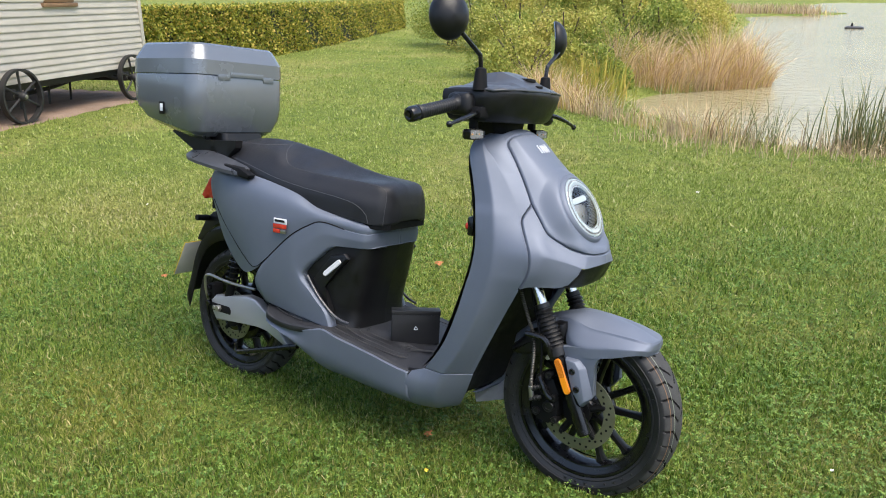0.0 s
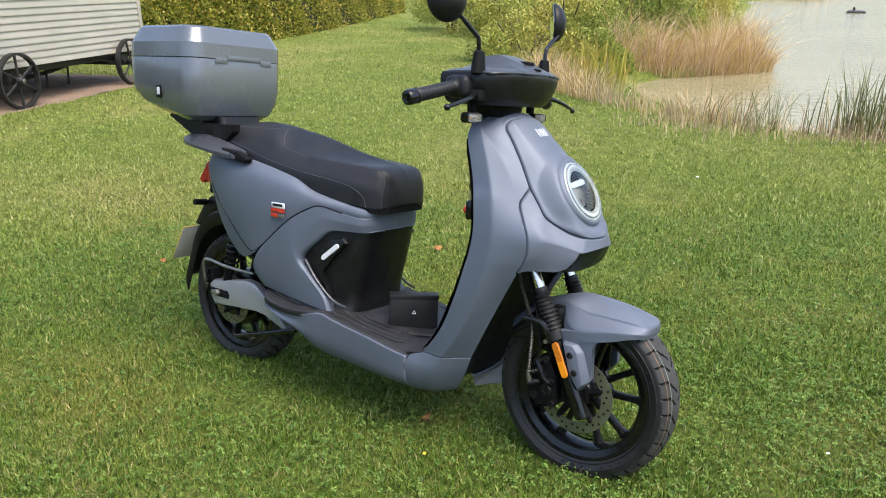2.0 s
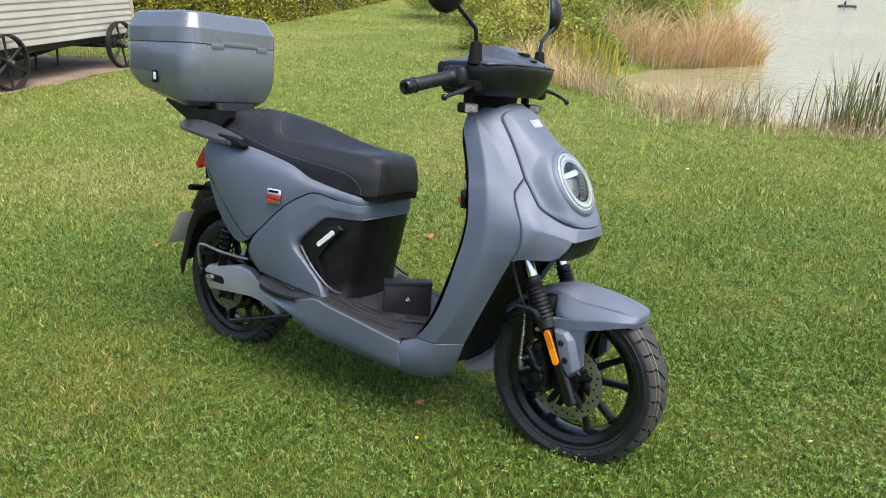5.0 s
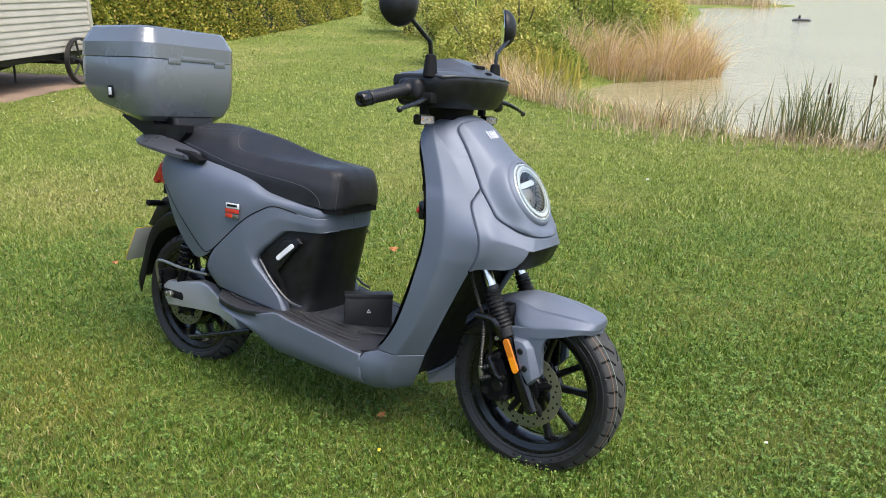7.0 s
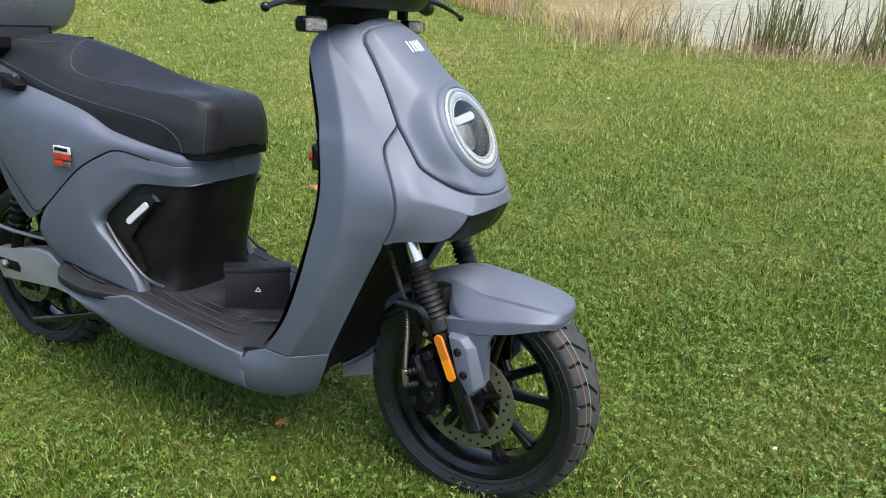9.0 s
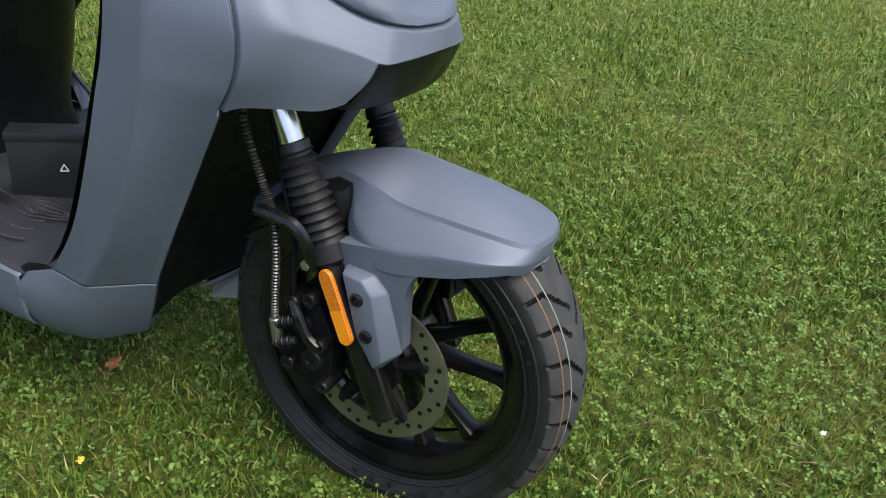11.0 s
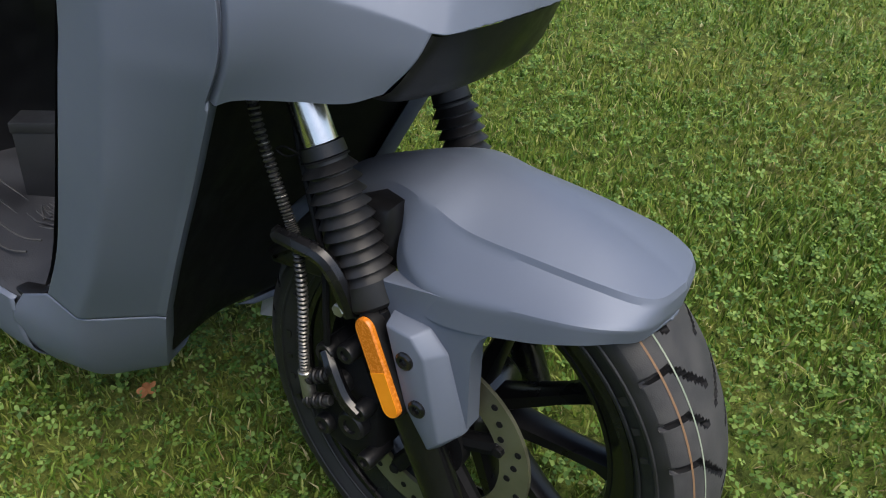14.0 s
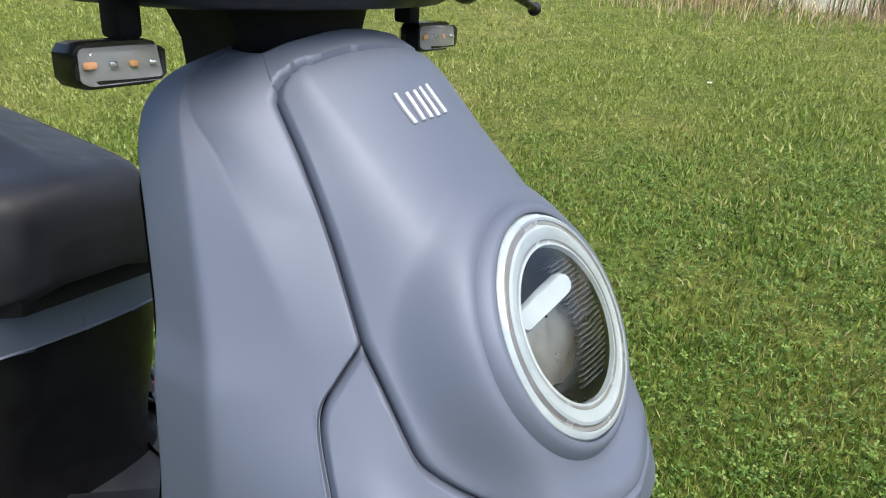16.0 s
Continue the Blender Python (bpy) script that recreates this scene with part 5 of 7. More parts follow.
# under-seat ledge and seat
part("seat_base", rings_bm([[Vector((x, y, z)) for y, z in ((-w, zb), (-w, zt), (w, zt), (w, zb))] for x, w, zb, zt in ((-0.66, 0.09, 0.680, 0.702), (-0.69, 0.122, 0.680, 0.705), (-0.80, 0.150, 0.695, 0.730), (-1.05, 0.172, 0.735, 0.785), (-1.30, 0.145, 0.77, 0.83), (-1.46, 0.09, 0.78, 0.83))]), MATT_BLACK, scooter)
SEAT = [  # x; (half width, z) of the bottom edge, of the lower seam and of the upper seam; z of the middle
    (-0.652, (0.055, 0.712), (0.055, 0.735), (0.045, 0.752), 0.758), (-0.662, (0.095, 0.700), (0.094, 0.748), (0.075, 0.795), 0.802), (-0.690, (0.124, 0.696), (0.124, 0.756), (0.100, 0.818), 0.826),
    (-0.760, (0.148, 0.706), (0.149, 0.770), (0.112, 0.826), 0.842), (-0.860, (0.164, 0.722), (0.164, 0.782), (0.122, 0.832), 0.862), (-0.960, (0.173, 0.742), (0.172, 0.794), (0.130, 0.838), 0.888),
    (-1.040, (0.175, 0.756), (0.172, 0.806), (0.132, 0.846), 0.906), (-1.100, (0.174, 0.766), (0.170, 0.816), (0.126, 0.862), 0.915), (-1.160, (0.170, 0.778), (0.164, 0.826), (0.108, 0.898), 0.926),
    (-1.250, (0.160, 0.798), (0.152, 0.846), (0.094, 0.910), 0.934), (-1.340, (0.144, 0.814), (0.134, 0.862), (0.080, 0.916), 0.932), (-1.420, (0.116, 0.830), (0.106, 0.872), (0.060, 0.912), 0.918),
    (-1.452, (0.060, 0.846), (0.055, 0.868), (0.030, 0.884), 0.888)]
_c = [None] * 5
for _k, _f in enumerate((lambda r: (-r[1][0] + 0.014, r[1][1] - 0.006), lambda r: (-r[1][0], r[1][1]), lambda r: (-r[2][0], r[2][1]), lambda r: (-r[3][0], r[3][1]), lambda r: (0.0, r[4]))):
    _pts = np.array([tuple(p) for p in catmull([(r[0], *_f(r)) for r in SEAT], 9)])
    _c[_k] = _pts
_g = strip(_c, (3, 8, 12, 12))
_g[:, 3:] = relax(_g[:, 3:].copy(), 9, 1)
_g[:, 23:, 2] -= 0.006 * np.sin(np.linspace(0, math.pi, _g.shape[1] - 23))[None] * np.clip((_g[:, 23:, 0] + 1.02) / 0.1, 0, 1) * np.clip((-0.70 - _g[:, 23:, 0]) / 0.1, 0, 1)
_g = np.concatenate([_g, _g[:, -2::-1] * (1, -1, 1)], 1)
_h = weld([(_g, False)])
_h.verts.ensure_lookup_table()
bmesh.ops.contextual_create(_h, geom=[e for e in _h.edges if e.is_boundary and all(v.co.x > -0.6521 for v in e.verts)])
seat = part("seat", _h, VINYL, scooter, "black vinyl seat with grey stitching", angle=60)
SEAT_G = _g


def seat_line(cells):
    """A run of stitches over the cover, through (row, column) places of its grid."""
    run = np.array([tuple(q)[:2] for q in catmull([(i, j, 0) for i, j in cells], 14)])
    i0 = np.clip(run[:, 0].astype(int), 0, SEAT_G.shape[0] - 2)
    j0 = np.clip(run[:, 1].astype(int), 0, SEAT_G.shape[1] - 2)
    u, v = (run[:, 0] - i0)[:, None], (run[:, 1] - j0)[:, None]
    p = (SEAT_G[i0, j0] * (1 - u) + SEAT_G[i0 + 1, j0] * u) * (1 - v) + (SEAT_G[i0, j0 + 1] * (1 - u) + SEAT_G[i0 + 1, j0 + 1] * u) * v
    out = p - np.array((-1.0, 0.0, 0.55))
    p = p + out / np.linalg.norm(out, axis=1)[:, None] * 0.0003
    part("stitching", tube_bm([tuple(q) for q in p], 0.0012, 5, 1, smooth=False), THREAD, seat)


_w = SEAT_G.shape[1] - 1
for side in (0, 1):
    _m = (lambda j: j) if side == 0 else (lambda j: _w - j)
    for _run in (((22, 3), (23, 6.5), (27, 9.5), (34, 10.8), (46, 11), (70, 11), (104, 11)),
                 ((14, 3), (13, 12), (14, 19), (17, 22), (25, 23), (42, 23), (56, 23), (63, 24), (69, 27), (72, 31), (73, 34.5)),
                 ((73, 31), (78, 27), (86, 24), (96, 23), (103, 22))):
        seat_line([(i, _m(j)) for i, j in _run])

# grab rails and rack
for side in (-1, 1):
    rail = []
    for x, y, z, w, h in ((-1.225, 0.184, 0.822, 0.016, 0.010), (-1.290, 0.188, 0.833, 0.028, 0.010), (-1.370, 0.184, 0.846, 0.034, 0.009), (-1.450, 0.174, 0.857, 0.038, 0.008), (-1.530, 0.152, 0.866, 0.040, 0.007), (-1.580, 0.128, 0.872, 0.034, 0.006)):
        rail.append([Vector((x, side * y + dy * w, z + dz * h - side * dy * w * 0.45)) for dy, dz in ((-1, -0.6), (-0.7, -1), (0.7, -1), (1, -0.6), (1, 0.6), (0.7, 1), (-0.7, 1), (-1, 0.6))])
    rl = part("grab_rail", rings_bm(smooth_rows(rail, 3)), DASH_GREY, scooter, "dark grey passenger grab rail", angle=40)
    part("rail_foot", prism_bm([(-1.20, 0.800), (-1.185, 0.815), (-1.24, 0.838), (-1.32, 0.846), (-1.30, 0.812)], *sorted((side * 0.172, side * 0.206)), 0.008), MATT_BLACK, rl)
RACK = [(-1.300, 0.862), (-1.330, 0.882), (-1.420, 0.912), (-1.500, 0.920), (-1.700, 0.935), (-1.690, 0.918), (-1.560, 0.880), (-1.480, 0.862), (-1.400, 0.850)]
rack = part("rear_rack", prism_bm(RACK, -0.085, 0.085, 0.006), PLASTIC, scooter, "black luggage rack bracket")
for side in (-1, 1):
    # each arm is a plate with a round hole, cut as a slit that leads into it
    _hole = [(-1.455 + 0.021 * math.cos(a), 0.876 + 0.021 * math.sin(a)) for a in (radians(80 - 340 * k / 14) for k in range(15))]
    _arm = [(-1.448, 0.9185), (-1.330, 0.923), (-1.335, 0.898), (-1.375, 0.862), (-1.405, 0.845), (-1.530, 0.848), (-1.570, 0.880), (-1.690, 0.940), (-1.670, 0.952), (-1.520, 0.936), (-1.500, 0.918), (-1.452, 0.9185)]
    part("rack_arm", prism_bm(_arm[::-1] + _hole[::-1], *sorted((side * 0.108, side * 0.140))), PLASTIC, rack, smooth=False)

# top case
BOX = pose(-1.644, 0, 0.950) @ Matrix.Diagonal((1.06, 1.04, 1.12, 1.0))


def rounded_rect(hx, hy, r, z, n=6, dx=0.0):
    out = []
    for cx, cy, a0 in ((hx - r, hy - r, 0), (-hx + r, hy - r, 90), (-hx + r, -hy + r, 180), (hx - r, -hy + r, 270)):
        for k in range(n + 1):
            a = radians(a0 + 90 * k / n)
            out.append(Vector((dx + cx + r * math.cos(a), cy + r * math.sin(a), z)))
    return out


CASE_RINGS = [rounded_rect(0.105, 0.125, 0.04, -0.026, 8), rounded_rect(0.138, 0.163, 0.05, -0.019, 8), rounded_rect(0.160, 0.188, 0.058, -0.002, 8), rounded_rect(0.177, 0.207, 0.062, 0.036, 8), rounded_rect(0.184, 0.214, 0.064, 0.080, 8), rounded_rect(0.184, 0.214, 0.064, 0.172, 8), rounded_rect(0.1825, 0.2125, 0.062, 0.1775, 8)]
for _r in CASE_RINGS:          # the underside rises towards the tail
    for _p in _r:
        _up = min(max((0.06 - _p.x) / 0.24, 0.0), 1.0) ** 1.2
        _p.z += 0.072 * _up * max(1.0 - (_p.z + 0.026) / 0.150, 0.0)
case = part("top_case", rings_bm(CASE_RINGS), CASE_PAINT, scooter, "glossy grey top case on the rack", angle=22)
case.matrix_local = BOX
part("lid", rings_bm([rounded_rect(0.183, 0.213, 0.062, 0.1790, 8), rounded_rect(0.185, 0.215, 0.064, 0.1805, 8), rounded_rect(0.184, 0.214, 0.064, 0.226, 8), rounded_rect(0.160, 0.190, 0.056, 0.272, 8), rounded_rect(0.150, 0.180, 0.05, 0.279, 8), rounded_rect(0.06, 0.08, 0.03, 0.284, 8)]), CASE_PAINT, case, "glossy grey bevelled lid", angle=20)
part("hinge", box_bm(0.178, 0.1868, -0.062, 0.090, 0.176, 0.192, 0.001), CASE_PAINT, case)
for y0, y1 in ((-0.115, -0.062), (0.090, 0.140)):
    part("hinge_plate", box_bm(0.178, 0.1862, y0, y1, 0.164, 0.184, 0.001), CASE_PAINT, case)
lab = part("case_label", box_bm(-0.006, 0.022, -0.2165, -0.2125, 0.048, 0.088, 0.002), MATT_BLACK, case, "small black and white plain label")
part("label_mark", box_bm(0.000, 0.016, -0.2172, -0.2150, 0.058, 0.082, 0.001), WHITE, lab)
part("case_foot", rings_bm([rounded_rect(0.115, 0.085, 0.02, -0.048, dx=0.070), rounded_rect(0.125, 0.090, 0.02, -0.042, dx=0.070), rounded_rect(0.125, 0.090, 0.02, -0.006, dx=0.060)]), PLASTIC, case)

# tail: lamp, mudguard, plate
tl = part("tail_lamp", rings_bm([[Vector((x, y * s, z)) for y, z in ((-0.135, 0.705), (-0.135, 0.770), (-0.05, 0.785), (0.05, 0.785), (0.135, 0.770), (0.135, 0.705), (0.05, 0.690), (-0.05, 0.690))] for x, s in ((-1.445, 1.0), (-1.500, 0.92), (-1.522, 0.80))]), RED, scooter, "red tail lamp")
part("lamp_trim", rings_bm([[Vector((x, y, z)) for y, z in ((-0.10, 0.66), (-0.10, 0.70), (0.10, 0.70), (0.10, 0.66))] for x in (-1.42, -1.51)]), MATT_BLACK, tl)
for side in (-1, 1):
    part("tail_lens", prism_bm([(-1.452, 0.766), (-1.474, 0.785), (-1.490, 0.780), (-1.538, 0.712), (-1.525, 0.698), (-1.500, 0.712)], *sorted((side * 0.092, side * 0.128)), 0.006), RED, tl, "red wrap-round tail lens")
MUD = [(-1.38, 0.585), (-1.47, 0.600), (-1.575, 0.565), (-1.635, 0.490), (-1.668, 0.400), (-1.704, 0.300)]
_m = []
for x, z in MUD:
    _m.append([Vector((x + 0.03, -0.086, z - 0.055)), Vector((x + 0.008, -0.082, z - 0.012)), Vector((x, -0.050, z)), Vector((x - 0.002, 0, z + 0.002))])
mud = part("rear_mudguard", rings_bm(mirrored(smooth_rows(_m, 4)), False, False), PLASTIC, scooter, "black rear mudguard", angle=60)
solid(mud, 0.004)
part("plate_bracket", prism_bm([(-1.42, 0.66), (-1.50, 0.665), (-1.60, 0.63), (-1.64, 0.60), (-1.70, 0.51), (-1.67, 0.505), (-1.58, 0.59), (-1.48, 0.62), (-1.42, 0.62)], -0.028, 0.028, 0.006), PLASTIC, mud)
for side in (-1, 1):
    part("rear_indicator", rod_bm((-1.62, side * 0.03, 0.605), (-1.625, side * 0.085, 0.610), 0.012, 10), MATT_BLACK, mud)
PLATE = axis_frame((-1.728, 0.02, 0.432), (-0.88, 0, 0.47))
pl = part("number_plate", box_bm(-0.112, 0.112, -0.080, 0.080, -0.0015, 0.0015, 0.0008), PLATE_YELLOW, mud, "yellow rear number plate")
pl.matrix_local = PLATE
part("plate_back", box_bm(-0.110, 0.110, -0.078, 0.078, -0.0035, -0.0018, 0.0004), PLATE_BACK, pl)
for k in range(7):
    part("plate_bar", box_bm(-0.085 + 0.044 * (k % 4), -0.055 + 0.044 * (k % 4), -0.03 + (0.04 if k > 3 else -0.04), 0.03 + (0.04 if k > 3 else -0.04), 0.0015, 0.0022), MATT_BLACK, pl)

# swing arm, shocks, pegs
ARM = [(-1.478, 0.318), (-1.478, 0.280), (-1.452, 0.240), (-1.22, 0.268), (-1.17, 0.262), (-1.09, 0.215), (-1.06, 0.225), (-1.15, 0.300), (-1.235, 0.358), (-1.285, 0.364), (-1.38, 0.345), (-1.455, 0.338)]
for side in (-1, 1):
    arm = part("swing_arm", prism_bm(ARM, *sorted((side * 0.098, side * 0.135)), 0.008, 3), SILVER, scooter, "silver cast swing arm", angle=40)
    part("axle_slot", prism_bm([(-1.475, 0.308), (-1.475, 0.278), (-1.37, 0.275), (-1.365, 0.290), (-1.375, 0.305)], *sorted((side * 0.126, side * 0.1365)), 0.002), MATT_BLACK, arm)
    part("axle_nut", rod_bm((-1.430, side * 0.130, 0.292), (-1.430, side * 0.150, 0.292), 0.013, 6), STEEL, arm)
    part("arm_nut", rod_bm((-1.455, side * 0.130, 0.291), (-1.455, side * 0.144, 0.291), 0.008, 6), STEEL, arm)
    top, bot = Vector((-1.330, side * 0.115, 0.560)), Vector((-1.400, side * 0.118, 0.330))
    sh = part("shock_absorber", rod_bm(top, bot, 0.016, 14), MATT_BLACK, scooter, "black spring shock absorber")
    part("shock_rod", rod_bm(top.lerp(bot, 0.45), bot, 0.008, 10), CHROME, sh)
    coil = []
    ax = axis_frame(top, bot - top)
    for i in range(90):
        a = i * 0.52
        coil.append(ax @ Vector((0.026 * math.cos(a), 0.026 * math.sin(a), 0.01 + 0.0019 * i)))
    part("spring", tube_bm(coil, 0.0042, 6, 1, smooth=False), GLOSS_BLACK, sh)
    peg = part("rear_brace", tube_bm([(-1.330, side * 0.130, 0.140), (-1.20, side * 0.140, 0.178), (-1.02, side * 0.132, 0.230)], 0.010, 10, 3), GLOSS_BLACK, scooter, "black tube brace")
    part("brace_tip", tube_bm([(-1.350, side * 0.126, 0.170), (-1.345, side * 0.128, 0.142), (-1.320, side * 0.130, 0.142)], 0.007, 8, 3), GLOSS_BLACK, peg)
part("brake_hose", tube_bm([(-1.24, -0.130, 0.395), (-1.36, -0.150, 0.405), (-1.46, -0.155, 0.418), (-1.492, -0.150, 0.400), (-1.498, -0.142, 0.350), (-1.500, -0.130, 0.310)], 0.0055, 8), STEEL, scooter)
rc = part("rear_caliper", box_bm(-1.515, -1.475, -0.125, -0.075, 0.285, 0.375, 0.010), MATT_BLACK, scooter, "black rear brake caliper")
for z in (0.30, 0.33, 0.36):
    part("bolt", rod_bm((-1.495, -0.140, z), (-1.495, -0.120, z), 0.011, 8), GLOSS_BLACK, rc)
part("motor_cover", lathe_bm([(0.0001, 0.045), (0.080, 0.045), (0.105, 0.035), (0.112, 0.0), (0.105, -0.035), (0.080, -0.045), (0.0001, -0.045)], Matrix.Translation(AXLE_R) @ WHEEL_TURN, 40), GLOSS_BLACK, scooter, "black hub motor")
part("under_frame", prism_bm([(-0.55, 0.17), (-0.60, 0.30), (-1.00, 0.35), (-1.30, 0.48), (-1.42, 0.60), (-1.30, 0.62), (-0.95, 0.50), (-0.95, 0.30), (-1.02, 0.25), (-0.75, 0.18)], -0.115, 0.115, 0.01), MATT_BLACK, scooter, "black frame tunnel")
part("rear_frame", prism_bm([(-1.00, 0.52), (-1.30, 0.56), (-1.42, 0.66), (-1.48, 0.74), (-1.40, 0.82), (-1.00, 0.76)], -0.105, 0.105, 0.01), MATT_BLACK, scooter, "black seat tub")
# far belly fairing's lower edge, sunlight put in as pale colour, and the stand
_pl = [Vector(p) for p in ((-0.444, 0.125, 0.128), (-0.344, 0.150, 0.215), (-0.300, 0.155, 0.240), (-0.240, 0.140, 0.240), (-0.240, 0.095, 0.165), (-0.305, 0.090, 0.157), (-0.416, 0.090, 0.118))]
part("belly_lit_edge", rings_bm([_pl, [p + Vector((0, 0.004, -0.003)) for p in _pl]]), LIT_FAIRING, scooter, "lower edge of the far belly fairing, sunlight put in as pale colour", smooth=False)
st = part("side_stand", rod_bm((-0.66, 0.10, 0.25), (-0.60, 0.15, 0.23), 0.016, 12), MATT_BLACK, scooter, "black side stand")
part("stand_leg", tube_bm([(-0.62, 0.12, 0.24), (-0.60, 0.20, 0.12), (-0.57, 0.27, 0.035)], 0.011, 10, 3), GLOSS_BLACK, st)

# handlebar and dash
part("neck", rings_bm([[Vector((x, y, z)) for x, y in ((-0.385, -wy), (-0.31, -wy * 1.05), (-0.285, -wy * 0.7), (-0.278, 0), (-0.285, wy * 0.7), (-0.31, wy * 1.05), (-0.385, wy))] for z, wy in ((0.960, 0.060), (1.005, 0.066), (1.040, 0.086), (1.070, 0.110))]), MATT_BLACK, scooter, "black steering neck cover")


def ring_of(x0, x1, wy, z, nose=0.35, n=8):
    """A plan outline that is blunt behind and pointed in front."""
    out = []
    for k in range(2 * n + 1):
        a = -math.pi / 2 + math.pi * k / (2 * n)
        out.append(Vector((x0 + (x1 - x0) * (math.cos(a) ** nose if math.cos(a) > 1e-6 else 0), wy * math.sin(a), z)))
    out.append(Vector((x0 - 0.020, wy * 0.7, z)))
    out.append(Vector((x0 - 0.020, -wy * 0.7, z)))
    return out


dash = part("dash_housing", rings_bm(smooth_rows([ring_of(-0.390, -0.240, 0.150, 1.034, 0.30), ring_of(-0.396, -0.226, 0.180, 1.042, 0.30), ring_of(-0.402, -0.208, 0.202, 1.080, 0.30), ring_of(-0.403, -0.198, 0.204, 1.112, 0.30), ring_of(-0.400, -0.200, 0.198, 1.122, 0.30)], 2)), PLASTIC, scooter, "black handlebar housing", angle=45)
CAP = [(0.0, ((-0.402, 1.150), (-0.372, 1.173), (-0.312, 1.179), (-0.252, 1.158), (-0.206, 1.132), (-0.198, 1.124))),
       (0.050, ((-0.402, 1.148), (-0.372, 1.171), (-0.312, 1.177), (-0.252, 1.156), (-0.206, 1.132), (-0.198, 1.124))),
       (0.092, ((-0.402, 1.138), (-0.372, 1.142), (-0.312, 1.146), (-0.252, 1.145), (-0.208, 1.131), (-0.200, 1.124))),
       (0.110, ((-0.402, 1.134), (-0.372, 1.137), (-0.312, 1.138), (-0.252, 1.137), (-0.214, 1.130), (-0.207, 1.124))),
       (0.168, ((-0.402, 1.128), (-0.372, 1.132), (-0.312, 1.133), (-0.262, 1.131), (-0.230, 1.127), (-0.224, 1.122))),
       (0.196, ((-0.396, 1.121), (-0.372, 1.124), (-0.312, 1.124), (-0.275, 1.123), (-0.252, 1.121), (-0.248, 1.118)))]
_cols = [np.array([(x, -y, z) for x, z in c]) for y, c in reversed(CAP)] + [np.array([(x, y, z) for x, z in c]) for y, c in CAP[1:]]
_cols = [spline(c, 40, True) for c in _cols]
_g = strip(_cols, (4, 8, 4, 6, 8, 8, 6, 4, 8, 4))
_g = relax(_g, 1, 0)
cap = grid_part("dash_cap", _g, DASH_GREY, "dark grey faceted dash cover", angle=9)
cap.parent = dash
solid(cap, 0.006)
part("dash_slot", box_bm(-0.268, -0.236, -0.024, 0.024, 1.150, 1.1605, 0.004), MATT_BLACK, cap)
part("dash_slot", box_bm(-0.226, -0.208, -0.014, 0.014, 1.134, 1.1405, 0.002), MATT_BLACK, cap)
for side in (-1, 1):
    a, b = Vector((-0.335, side * 0.180, 1.090)), Vector((-0.374, side * 0.384, 1.047))
    d = (b - a).normalized()
    bar = part("handlebar", rod_bm(a, b, 0.011, 14), MATT_BLACK, scooter, "black handlebar")
    fr = axis_frame(a, d)
    h = (b - a).length
    prof = [(0.012, 0.030), (0.024, 0.031), (0.026, 0.036), (0.026, 0.046), (0.021, 0.050), (0.0175, 0.056)]
    for k in range(14):
        o = 0.060 + k * 0.0085
        prof += [(0.0172, o), (0.0180, o + 0.003), (0.0180, o + 0.006), (0.0172, o + 0.0085)]
    prof += [(0.020, 0.181), (0.021, 0.186), (0.019, 0.190), (0.0001, 0.190)]
    part("grip", lathe_bm(prof, fr, 22), BOOT, bar, "ribbed black rubber grip", angle=50)
    part("bar_end", lathe_bm([(0.0001, h + 0.010), (0.006, h + 0.010), (0.007, h + 0.006), (0.012, h + 0.010), (0.0185, h + 0.008), (0.0205, h + 0.001), (0.0205, h - 0.016), (0.018, h - 0.022), (0.0001, h - 0.022)], fr, 22), GLOSS_BLACK, bar, "black bar end weight")
    part("switch_pod", box_bm(-0.375, -0.300, *sorted((side * 0.175, side * 0.232)), 1.050, 1.112, 0.018, 3), PLASTIC, bar)
    lv = part("brake_lever", tube_bm([(-0.290, side * 0.205, 1.062), (-0.272, side * 0.240, 1.058), (-0.263, side * 0.300, 1.044), (-0.266, side * 0.364, 1.028)], lambda q: 0.0078 - 0.0030 * q, 10, 4), GLOSS_BLACK, scooter, "black brake lever")
    part("lever_ball", lathe_bm([(0.0085 * math.sin(math.pi * k / 10) + 1e-5, 0.0085 * math.cos(math.pi * k / 10)) for k in range(11)], Matrix.Translation((-0.267, side * 0.366, 1.027)), 14), GLOSS_BLACK, lv)
    part("lever_clamp", box_bm(-0.325, -0.270, *sorted((side * 0.165, side * 0.215)), 1.045, 1.075, 0.006), MATT_BLACK, lv)
    # indicator pod hung below the bar
    ind = part("indicator", rings_bm([[Vector((x, side * 0.190 + yy * s, 1.001 + zz * s)) for yy, zz in ((-0.033, -0.008), (-0.029, -0.0135), (-0.022, -0.0155), (0.022, -0.0155), (0.029, -0.0135), (0.033, -0.008), (0.033, 0.008), (0.029, 0.0130), (0.022, 0.0145), (-0.022, 0.0145), (-0.029, 0.0130), (-0.033, 0.008))] for x, s in ((-0.324, 0.80), (-0.318, 0.97), (-0.302, 1.0), (-0.297, 0.96))]), GLOSS_BLACK, scooter, "clear lens indicator pod", angle=35)
    part("indicator_board", box_bm(-0.2985, -0.2965, *sorted((side * 0.190 - 0.027, side * 0.190 + 0.027)), 0.9915, 1.0105, 0.001), LENS_GREY, ind)
    for k in range(4):
        y = side * 0.190 - 0.021 + 0.014 * k
        part("indicator_led", box_bm(-0.297, -0.2945, y - 0.0028, y + 0.0028, 0.999, 1.003, 0.001), LED_AMBER if k % 2 == 0 else CHROME, ind)
